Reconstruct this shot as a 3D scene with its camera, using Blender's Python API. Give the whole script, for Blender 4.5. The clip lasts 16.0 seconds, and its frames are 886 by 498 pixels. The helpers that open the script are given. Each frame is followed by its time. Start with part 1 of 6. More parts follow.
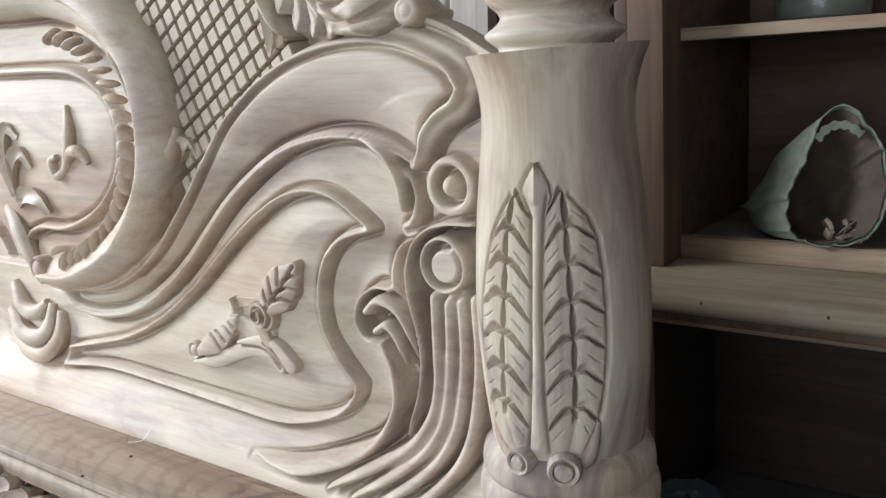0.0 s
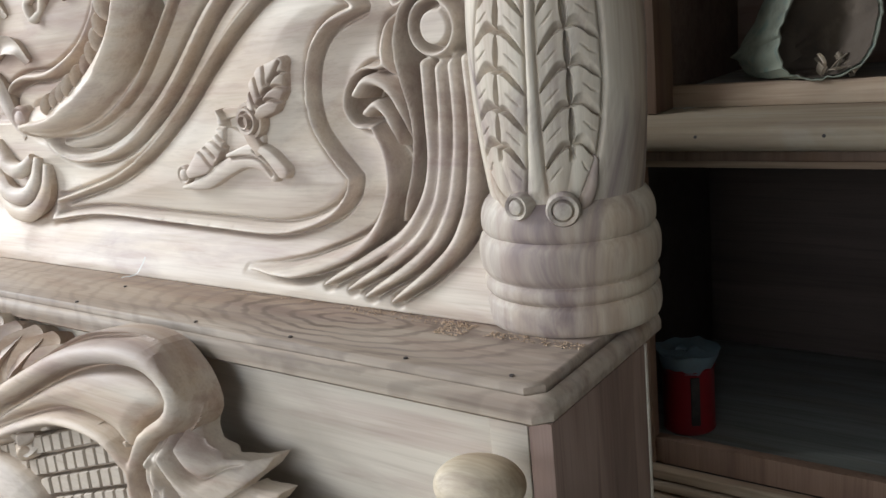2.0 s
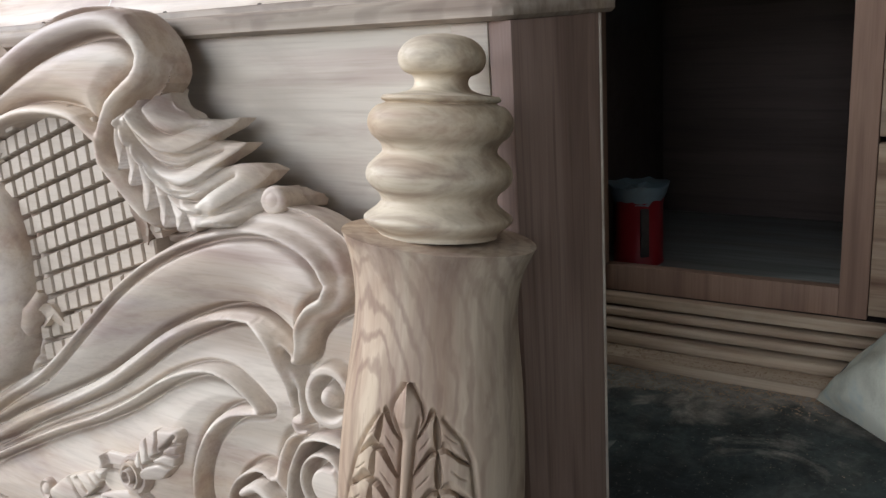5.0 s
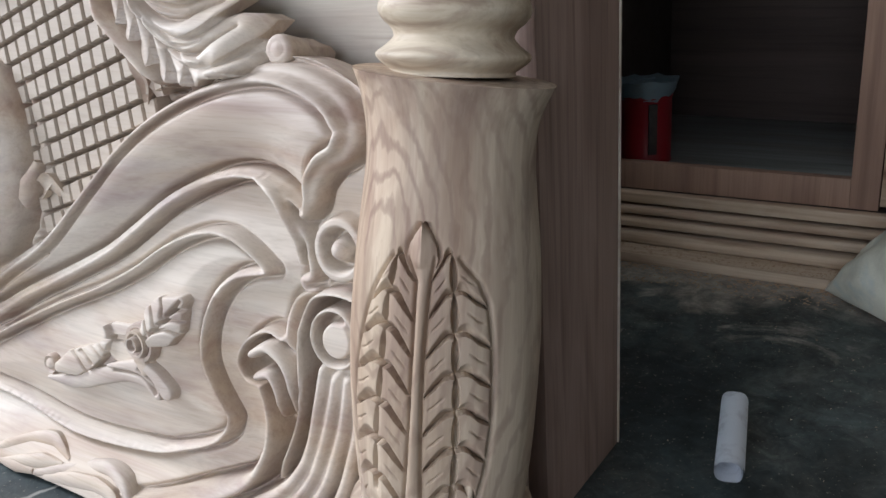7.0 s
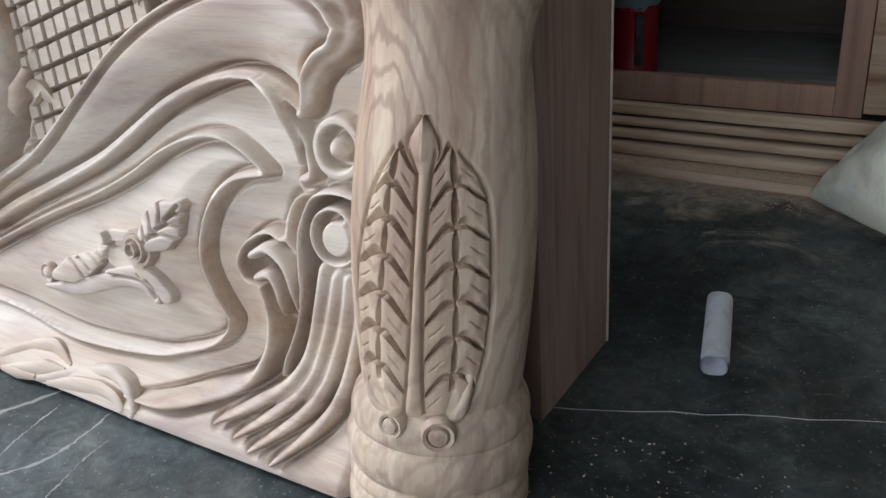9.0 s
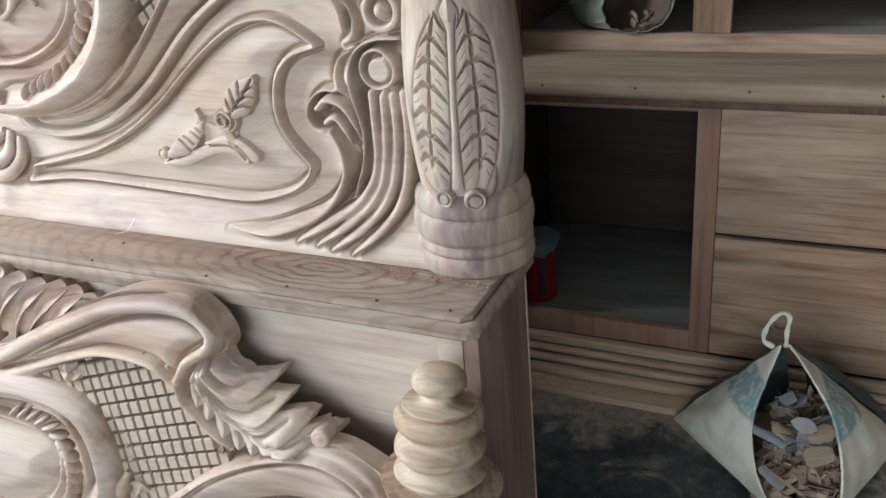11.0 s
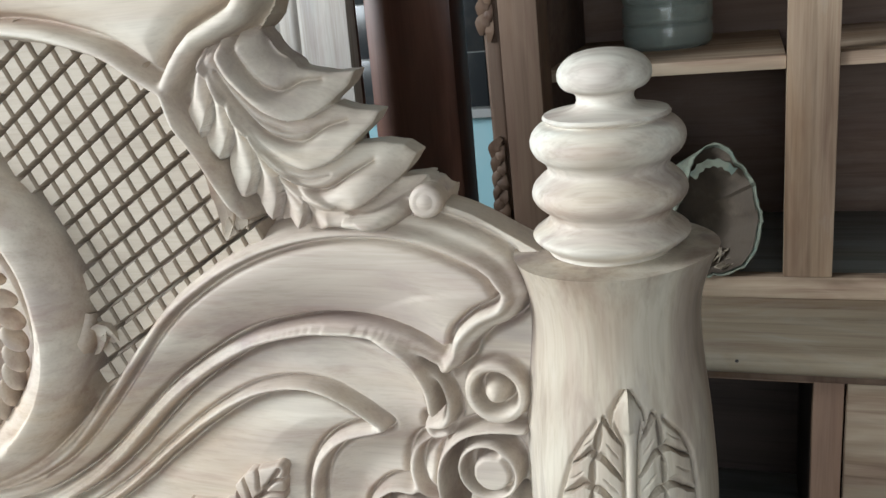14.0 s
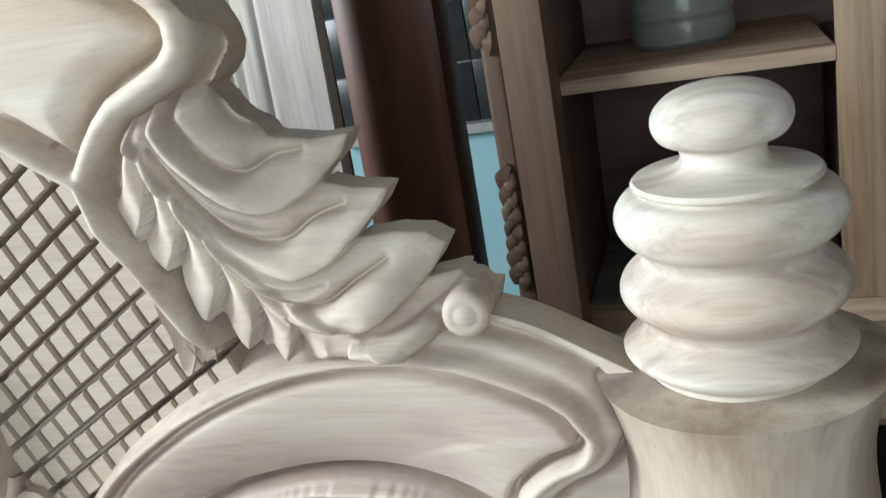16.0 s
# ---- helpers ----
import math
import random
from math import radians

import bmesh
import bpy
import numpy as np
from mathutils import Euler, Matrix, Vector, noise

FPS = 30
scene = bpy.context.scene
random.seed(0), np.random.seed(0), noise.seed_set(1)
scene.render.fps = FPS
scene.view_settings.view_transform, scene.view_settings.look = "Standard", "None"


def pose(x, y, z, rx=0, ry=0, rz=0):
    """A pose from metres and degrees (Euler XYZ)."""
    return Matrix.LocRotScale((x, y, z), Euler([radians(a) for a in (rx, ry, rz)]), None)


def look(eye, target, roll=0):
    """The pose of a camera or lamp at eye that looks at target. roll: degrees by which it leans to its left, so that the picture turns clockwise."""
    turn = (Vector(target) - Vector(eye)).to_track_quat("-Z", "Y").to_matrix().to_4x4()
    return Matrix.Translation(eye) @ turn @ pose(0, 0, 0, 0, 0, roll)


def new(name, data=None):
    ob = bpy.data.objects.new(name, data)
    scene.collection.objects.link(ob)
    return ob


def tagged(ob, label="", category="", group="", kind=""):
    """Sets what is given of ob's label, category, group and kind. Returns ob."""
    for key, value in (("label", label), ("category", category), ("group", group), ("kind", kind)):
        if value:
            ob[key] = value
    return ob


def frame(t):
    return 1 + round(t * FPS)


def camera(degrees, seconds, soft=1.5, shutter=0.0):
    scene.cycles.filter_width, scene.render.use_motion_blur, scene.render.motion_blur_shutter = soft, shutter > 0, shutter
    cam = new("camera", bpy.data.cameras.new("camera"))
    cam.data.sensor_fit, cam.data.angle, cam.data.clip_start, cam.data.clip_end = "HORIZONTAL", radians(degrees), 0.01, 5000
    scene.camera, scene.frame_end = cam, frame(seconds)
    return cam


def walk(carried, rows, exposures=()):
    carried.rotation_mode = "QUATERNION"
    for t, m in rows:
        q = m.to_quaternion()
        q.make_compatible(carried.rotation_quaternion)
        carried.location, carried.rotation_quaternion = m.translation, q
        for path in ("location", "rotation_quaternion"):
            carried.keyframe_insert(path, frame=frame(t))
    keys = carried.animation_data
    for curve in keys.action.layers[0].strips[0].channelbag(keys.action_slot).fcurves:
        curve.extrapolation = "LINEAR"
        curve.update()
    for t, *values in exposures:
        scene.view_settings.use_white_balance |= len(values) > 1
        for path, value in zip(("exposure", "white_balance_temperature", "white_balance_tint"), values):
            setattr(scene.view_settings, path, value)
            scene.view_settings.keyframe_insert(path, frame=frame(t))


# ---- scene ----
cam = camera(54.2, 16.0)
PATH = [
    (0, (0.273, 0.567, 1.054), (-0.912, 2.124, 0.638), -3.6),
    (0.5, (0.274, 0.581, 0.988), (-0.908, 2.139, 0.57), -4.0),
    (1, (0.274, 0.581, 0.961), (-0.899, 2.134, 0.501), -5.8),
    (1.5, (0.281, 0.558, 0.932), (-0.886, 2.107, 0.443), -6.0),
    (2, (0.276, 0.537, 0.879), (-0.888, 2.085, 0.381), -6.0),
    (2.5, (0.275, 0.517, 0.794), (-0.854, 2.099, 0.323), -4.0),
    (3, (0.301, 0.489, 0.706), (-0.81, 2.095, 0.273), -2.4),
    (3.5, (0.321, 0.466, 0.697), (-0.766, 2.092, 0.283), -2.6),
    (4, (0.316, 0.432, 0.672), (-0.753, 2.066, 0.239), -3.4),
    (4.5, (0.308, 0.427, 0.63), (-0.753, 2.054, 0.154), -3.9),
    (4.7, (0.314, 0.431, 0.616), (-0.757, 2.046, 0.121), -3.9),
    (6.8, (0.296, 0.424, 0.536), (-0.766, 1.992, -0.108), -3.7),
    (7, (0.296, 0.423, 0.528), (-0.759, 1.988, -0.136), -3.8),
    (7.5, (0.296, 0.412, 0.508), (-0.74, 1.958, -0.226), -4.0),
    (8, (0.298, 0.405, 0.48), (-0.72, 1.932, -0.314), -4.3),
    (8.2, (0.299, 0.403, 0.469), (-0.718, 1.93, -0.327), -4.3),
    (10.3, (0.28, 0.368, 0.936), (-0.606, 1.927, 0.05), -4.7),
    (10.5, (0.307, 0.306, 1.046), (-0.559, 1.876, 0.16), -5.1),
    (11, (0.345, 0.233, 1.141), (-0.453, 1.847, 0.27), -5.5),
    (11.5, (0.325, 0.298, 1.179), (-0.455, 1.943, 0.35), -5.9),
    (12, (0.242, 0.455, 1.195), (-0.564, 2.11, 0.413), -6.8),
    (12.5, (0.187, 0.55, 1.204), (-0.655, 2.208, 0.467), -7.4),
    (13, (0.14, 0.575, 1.224), (-0.713, 2.244, 0.527), -7.4),
    (13.5, (0.072, 0.582, 1.246), (-0.712, 2.308, 0.609), -6.8),
    (14, (0.012, 0.591, 1.27), (-0.649, 2.373, 0.647), -6.3),
    (14.5, (-0.033, 0.59, 1.283), (-0.59, 2.415, 0.682), -6.7),
    (15, (-0.047, 0.634, 1.292), (-0.564, 2.478, 0.714), -7.7),
    (15.5, (-0.056, 0.709, 1.278), (-0.587, 2.554, 0.718), -9.0),
    (16, (-0.083, 0.779, 1.279), (-0.705, 2.573, 0.652), -10.7),
]
# the clip's camera drifts a little in exposure and white balance
TONE = [(0, -0.05, 6500, 10), (2.5, -0.05, 6500, 10), (4.7, 0.05, 6450, 13), (8.0, 0.15, 6250, 14), (10.3, 0.0, 6480, 14), (11.5, 0.0, 6550, 14), (12.5, 0.0, 6480, 9), (14, 0.03, 6430, 6), (16, 0.1, 6350, 4)]
walk(cam, [(t, look(eye, target, roll)) for t, eye, target, roll in PATH], TONE)

# ---- light ----
world = bpy.data.worlds.new("world")
scene.world = world
world.use_nodes = True
wn = world.node_tree.nodes
sky = wn.new("ShaderNodeTexSky")
sky.sky_type, sky.sun_disc = "NISHITA", False
sky.sun_elevation, sky.sun_rotation = radians(40), radians(200)
wn["Background"].inputs[1].default_value = 0.12
world.node_tree.links.new(sky.outputs[0], wn["Background"].inputs[0])
scene.view_settings.exposure = 0.0


def area_light(name, at, target, wide, high, watts, colour):
    data = bpy.data.lights.new(name, "AREA")
    data.shape, data.size, data.size_y, data.energy, data.color = "RECTANGLE", wide, high, watts, colour
    ob = new(name, data)
    ob.matrix_world = look(at, target)
    return ob


area_light("window_daylight", (-3.0, 0.15, 2.05), (-0.4, 1.1, 0.75), 1.2, 1.3, 146, (0.915, 0.985, 1.07))
area_light("shop_front_daylight", (-0.5, -3.02, 1.35), (0.1, 1.5, 0.5), 4.2, 2.2, 104, (0.89, 0.98, 1.09))


# ---- materials ----
def nodes_of(name):
    m = bpy.data.materials.new(name)
    m.use_nodes = True
    nt = m.node_tree
    return m, nt, nt.nodes["Principled BSDF"]


def ramp(nt, src, stops):
    r = nt.nodes.new("ShaderNodeValToRGB")
    e = r.color_ramp.elements
    while len(e) < len(stops):
        e.new(0.5)
    for el, (p, c) in zip(e, stops):
        el.position, el.color = p, (*c, 1)
    nt.links.new(src, r.inputs[0])
    return r.outputs[0]


def noise_tex(nt, vec, scale, detail=4.0, rough=0.55, distort=0.0):
    n = nt.nodes.new("ShaderNodeTexNoise")
    n.inputs["Scale"].default_value, n.inputs["Detail"].default_value = scale, detail
    n.inputs["Roughness"].default_value, n.inputs["Distortion"].default_value = rough, distort
    nt.links.new(vec, n.inputs["Vector"])
    return n.outputs[0]


def blend(nt, fac, a, b, mode="MIX"):
    n = nt.nodes.new("ShaderNodeMix")
    n.data_type, n.blend_type = "RGBA", mode
    for sock, v in ((n.inputs[0], fac), (n.inputs[6], a), (n.inputs[7], b)):
        if isinstance(v, (int, float)):
            sock.default_value = v
        elif isinstance(v, tuple):
            sock.default_value = (*v, 1)
        else:
            nt.links.new(v, sock)
    return n.outputs[2]


def mapped(nt, scale, turn=(0, 0, 0)):
    tc, mp = nt.nodes.new("ShaderNodeTexCoord"), nt.nodes.new("ShaderNodeMapping")
    mp.inputs["Scale"].default_value, mp.inputs["Rotation"].default_value = scale, [radians(a) for a in turn]
    rnd, add = nt.nodes.new("ShaderNodeObjectInfo"), nt.nodes.new("ShaderNodeVectorMath")
    mul = nt.nodes.new("ShaderNodeVectorMath")
    mul.operation, add.operation = "MULTIPLY", "ADD"
    nt.links.new(rnd.outputs["Random"], mul.inputs[0])
    mul.inputs[1].default_value = (0.31, 0.42, 0.17)
    nt.links.new(tc.outputs["Object"], add.inputs[0])
    nt.links.new(mul.outputs[0], add.inputs[1])
    nt.links.new(add.outputs[0], mp.inputs["Vector"])
    return mp.outputs[0], add.outputs[0]


def bump(nt, bsdf, height, strength, dist=0.002):
    b = nt.nodes.new("ShaderNodeBump")
    b.inputs["Strength"].default_value, b.inputs["Distance"].default_value = strength, dist
    nt.links.new(height, b.inputs["Height"])
    nt.links.new(b.outputs[0], bsdf.inputs["Normal"])


def wood(name, pale, mid, dark, along="x", rings=9.0, figure=0.5, stain=None, stain_at=(0.6, 0.8), rough=0.6, depth=0.25, grain=0.6, lines=None):
    """Sawn and sanded timber: long figure, fine pores, and cloudy stains."""
    m, nt, b = nodes_of(name)
    squash = {"x": (0.16, 1, 1), "y": (1, 0.16, 1), "z": (1, 1, 0.16)}[along]
    fine_s = {"x": (0.03, 1, 1), "y": (1, 0.03, 1), "z": (1, 1, 0.03)}[along]
    v, raw = mapped(nt, squash)
    vf, _ = mapped(nt, fine_s)
    big = noise_tex(nt, v, rings, 3.0, 0.5, 1.1)
    fine = noise_tex(nt, vf, 420.0, 2.0, 0.6)
    streak = noise_tex(nt, vf, 90.0, 3.0, 0.6)
    c = ramp(nt, big, [(0.25, dark), (0.43, mid), (0.56, pale), (0.72, mid)])
    c = blend(nt, figure, mid, c)
    s = ramp(nt, streak, [(0.3, (0.62, 0.585, 0.56)), (0.5, (1, 1, 1)), (0.75, (0.88, 0.86, 0.84))])
    c = blend(nt, grain, c, s, "MULTIPLY")
    band = noise_tex(nt, vf, 26.0, 4.0, 0.6, 0.3)
    c = blend(nt, grain, c, ramp(nt, band, [(0.32, (0.70, 0.655, 0.63)), (0.52, (1, 1, 1))]), "MULTIPLY")
    f = ramp(nt, fine, [(0.35, (0.86, 0.84, 0.82)), (0.5, (1, 1, 1))])
    c = blend(nt, 0.5, c, f, "MULTIPLY")
    if lines:
        centre, scale, freq, wobble, tone, strong, fade, slant = lines
        tc, sub, mp = nt.nodes.new("ShaderNodeTexCoord"), nt.nodes.new("ShaderNodeVectorMath"), nt.nodes.new("ShaderNodeMapping")
        sub.operation, sub.inputs[1].default_value, mp.inputs["Scale"].default_value = "SUBTRACT", centre, scale
        mp.inputs["Rotation"].default_value = (0, radians(slant), 0)
        nt.links.new(tc.outputs["Object"], sub.inputs[0])
        nt.links.new(sub.outputs[0], mp.inputs["Vector"])
        wv = nt.nodes.new("ShaderNodeTexWave")
        wv.wave_type, wv.rings_direction = "RINGS", "SPHERICAL"
        wv.inputs["Scale"].default_value, wv.inputs["Distortion"].default_value = freq, wobble
        wv.inputs["Detail"].default_value, wv.inputs["Detail Scale"].default_value = 4.0, 1.6
        nt.links.new(mp.outputs[0], wv.inputs["Vector"])
        patch = ramp(nt, noise_tex(nt, raw, 14.0, 4.0, 0.6), [(0.35, (0.4, 0.4, 0.4)), (0.6, (1, 1, 1))])
        k = ramp(nt, wv.outputs[1], [(0.0, (1, 1, 1)), (0.16, (0.7, 0.7, 0.7)), (0.44, (0, 0, 0))])
        far = nt.nodes.new("ShaderNodeVectorMath")
        far.operation = "LENGTH"
        nt.links.new(mp.outputs[0], far.inputs[0])
        edge = ramp(nt, far.outputs["Value"], [(0.0, (strong, strong, strong)), (fade, (strong * 0.25, strong * 0.25, strong * 0.25))])
        c = blend(nt, blend(nt, 1.0, blend(nt, 1.0, k, patch, "MULTIPLY"), edge, "MULTIPLY"), c, tone)
    if stain:
        v2, _ = mapped(nt, tuple(0.34 if k < 1 else 1.0 for k in squash))
        cloud = noise_tex(nt, v2, 12.0, 6.0, 0.62, 0.9)
        k = ramp(nt, cloud, [(stain_at[0], (0, 0, 0)), (stain_at[1], (1, 1, 1))])
        c = blend(nt, k, c, stain)
        warm = noise_tex(nt, v, 6.5, 5.0, 0.62, 0.8)
        k = ramp(nt, warm, [(0.48, (0, 0, 0)), (0.68, (0.8, 0.8, 0.8))])
        c = blend(nt, k, c, (0.83, 0.715, 0.60), "MULTIPLY")
        v3, _ = mapped(nt, tuple(0.10 if k < 1 else 1.0 for k in squash))
        plum = noise_tex(nt, v3, 30.0, 4.0, 0.6, 0.6)
        k = ramp(nt, plum, [(0.50, (0, 0, 0)), (0.66, (0.8, 0.8, 0.8))])
        c = blend(nt, k, c, (0.80, 0.725, 0.73), "MULTIPLY")
    nt.links.new(c, b.inputs["Base Color"])
    b.inputs["Roughness"].default_value = rough
    b.inputs["Specular IOR Level"].default_value = 0.3
    bump(nt, b, streak, depth, 0.0012)
    return m


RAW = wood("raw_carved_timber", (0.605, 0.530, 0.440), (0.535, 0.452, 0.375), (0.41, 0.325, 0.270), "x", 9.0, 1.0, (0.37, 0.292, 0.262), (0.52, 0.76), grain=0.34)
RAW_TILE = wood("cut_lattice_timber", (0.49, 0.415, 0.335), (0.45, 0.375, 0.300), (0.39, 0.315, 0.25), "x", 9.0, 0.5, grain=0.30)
RAW_POST = wood("raw_post_timber", (0.575, 0.515, 0.420), (0.475, 0.400, 0.315), (0.285, 0.215, 0.170), "z", 10.0, 1.0, (0.215, 0.165, 0.155), (0.47, 0.65), grain=0.52)
RAW_FOOT = wood("raw_swirled_timber", (0.57, 0.465, 0.345), (0.475, 0.375, 0.280), (0.31, 0.225, 0.170), "z", 16.0, 0.9, (0.235, 0.170, 0.135), (0.55, 0.74), grain=0.55, lines=((-0.015, -0.055, 0.30), (1.0, 0.7, 0.36), 34.0, 7.0, (0.26, 0.18, 0.135), 0.75, 0.26, -28))
TURNED = wood("turned_end_timber", (0.66, 0.615, 0.535), (0.58, 0.515, 0.445), (0.38, 0.30, 0.265), "x", 20.0, 1.0, (0.36, 0.275, 0.255), (0.55, 0.72), grain=0.55)
TURNED_FOOT = wood("turned_foot_timber", (0.60, 0.515, 0.385), (0.50, 0.41, 0.30), (0.27, 0.195, 0.14), "x", 24.0, 1.0, (0.26, 0.19, 0.145), (0.54, 0.74), grain=0.60)
LEDGE = wood("figured_ledge_timber", (0.435, 0.360, 0.285), (0.335, 0.268, 0.210), (0.185, 0.138, 0.110), "x", 10.0, 0.8, (0.29, 0.235, 0.215), (0.52, 0.80), lines=((-0.272, 1.105, 0.6), (0.34, 1.0, 0.05), 27.0, 5.5, (0.10, 0.072, 0.058), 1.0, 0.095, 0))
BOXFRONT = wood("pale_box_timber", (0.66, 0.60, 0.50), (0.60, 0.53, 0.44), (0.50, 0.43, 0.35), "x", 8.0, 1.0, (0.43, 0.37, 0.30), (0.50, 0.80), grain=0.35)
SIDE = wood("brown_side_timber", (0.345, 0.240, 0.195), (0.275, 0.187, 0.150), (0.175, 0.115, 0.092), "z", 14.0, 0.9, None, (0.6, 0.8), 0.6, 0.25, 0.9)
CAB = wood("dusty_cabinet_timber", (0.46, 0.35, 0.25), (0.37, 0.27, 0.19), (0.21, 0.14, 0.095), "x", 14.0, 1.0, (0.35, 0.28, 0.205), (0.55, 0.85), 0.7, 0.3, 0.95)
CAB_Z = wood("dusty_upright_timber", (0.40, 0.29, 0.20), (0.33, 0.235, 0.16), (0.22, 0.15, 0.105), "z", 9.0, 0.9, (0.40, 0.34, 0.27), (0.58, 0.85), 0.7, 0.3, 0.95)
CAB_RED = wood("reddish_stile_timber", (0.33, 0.205, 0.14), (0.27, 0.165, 0.115), (0.19, 0.115, 0.08), "z", 9.0, 0.8, None, (0.6, 0.8), 0.65)
PILLAR = wood("carved_dark_timber", (0.20, 0.130, 0.090), (0.155, 0.098, 0.068), (0.085, 0.054, 0.038), "z", 9.0, 0.9, (0.14, 0.10, 0.075), (0.55, 0.85), 0.6)
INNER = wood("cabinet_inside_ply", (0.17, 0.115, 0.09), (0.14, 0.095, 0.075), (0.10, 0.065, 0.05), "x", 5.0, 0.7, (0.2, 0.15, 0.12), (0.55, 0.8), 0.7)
# inside ply again, darkened to hold the deep shade of the lower compartment
INNER_SHADED = wood("shade_darkened_ply", (0.095, 0.070, 0.060), (0.076, 0.056, 0.048), (0.05, 0.038, 0.033), "x", 5.0, 0.7, None, (0.55, 0.8), 0.7)
TOP = wood("dusty_counter_timber", (0.385, 0.31, 0.222), (0.32, 0.25, 0.175), (0.205, 0.152, 0.105), "x", 8.0, 0.7, (0.40, 0.36, 0.30), (0.5, 0.8), 0.75, 0.3, 0.5)
DUSTED = wood("sawdust_covered_board", (0.56, 0.44, 0.32), (0.48, 0.36, 0.25), (0.30, 0.21, 0.145), "x", 8.0, 0.9, (0.52, 0.42, 0.31), (0.5, 0.8), 0.85)
DUSTY = wood("dusty_grey_ply", (0.30, 0.31, 0.285), (0.25, 0.255, 0.235), (0.17, 0.17, 0.16), "x", 4.0, 0.7, (0.26, 0.25, 0.23), (0.5, 0.8), 0.8)
BEAM = wood("polished_dark_timber", (0.17, 0.075, 0.05), (0.12, 0.052, 0.036), (0.07, 0.032, 0.024), "z", 10.0, 0.9, None, (0.6, 0.8), 0.35)
PLANK = wood("grey_fluted_timber", (0.52, 0.47, 0.42), (0.44, 0.40, 0.36), (0.33, 0.30, 0.275), "z", 10.0, 0.8, (0.36, 0.33, 0.32), (0.55, 0.85))


def cloth(name, base, tint, dirt, scale=24.0, rough=0.8, weave=900.0, band=None):
    m, nt, b = nodes_of(name)
    v, raw = mapped(nt, (1, 1, 1))
    c = ramp(nt, noise_tex(nt, raw, scale, 4.0), [(0.38, base), (0.56, base), (0.66, tint)])
    c = blend(nt, ramp(nt, noise_tex(nt, raw, scale * 0.6, 6.0, 0.65), [(0.5, (0, 0, 0)), (0.75, (0.8, 0.8, 0.8))]), c, dirt)
    if band:
        tc, pos = nt.nodes.new("ShaderNodeTexCoord"), nt.nodes.new("ShaderNodeSeparateXYZ")
        nt.links.new(tc.outputs["Object"], pos.inputs[0])
        low, high, ink = band
        k = ramp(nt, pos.outputs[2], [(low, (0, 0, 0)), (low + 0.004, (0.85, 0.85, 0.85)), (high, (0.85, 0.85, 0.85)), (high + 0.004, (0, 0, 0))])
        worn = ramp(nt, noise_tex(nt, raw, 60.0, 4.0), [(0.35, (0.2, 0.2, 0.2)), (0.55, (1, 1, 1))])
        c = blend(nt, blend(nt, 1.0, k, worn, "MULTIPLY"), c, ink)
    nt.links.new(c, b.inputs["Base Color"])
    b.inputs["Roughness"].default_value = rough
    crease = noise_tex(nt, raw, 22.0, 5.0, 0.6, 0.8)
    mix = nt.nodes.new("ShaderNodeMath")
    mix.operation, mix.inputs[1].default_value = "MULTIPLY_ADD", 6.0
    nt.links.new(crease, mix.inputs[0])
    nt.links.new(noise_tex(nt, raw, weave, 1.0), mix.inputs[2])
    bump(nt, b, mix.outputs[0], 0.5, 0.0012)
    return m


def plain(name, colour, rough=0.6, metal=0.0, vary=0.25, scale=30.0, dirt=(0.2, 0.17, 0.14)):
    m, nt, b = nodes_of(name)
    _, raw = mapped(nt, (1, 1, 1))
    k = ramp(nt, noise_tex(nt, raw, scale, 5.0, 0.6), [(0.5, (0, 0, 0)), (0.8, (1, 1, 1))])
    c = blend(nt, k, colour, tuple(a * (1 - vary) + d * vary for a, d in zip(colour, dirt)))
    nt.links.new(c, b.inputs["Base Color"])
    b.inputs["Roughness"].default_value, b.inputs["Metallic"].default_value = rough, metal
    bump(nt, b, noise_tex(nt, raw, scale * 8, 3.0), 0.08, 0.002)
    return m


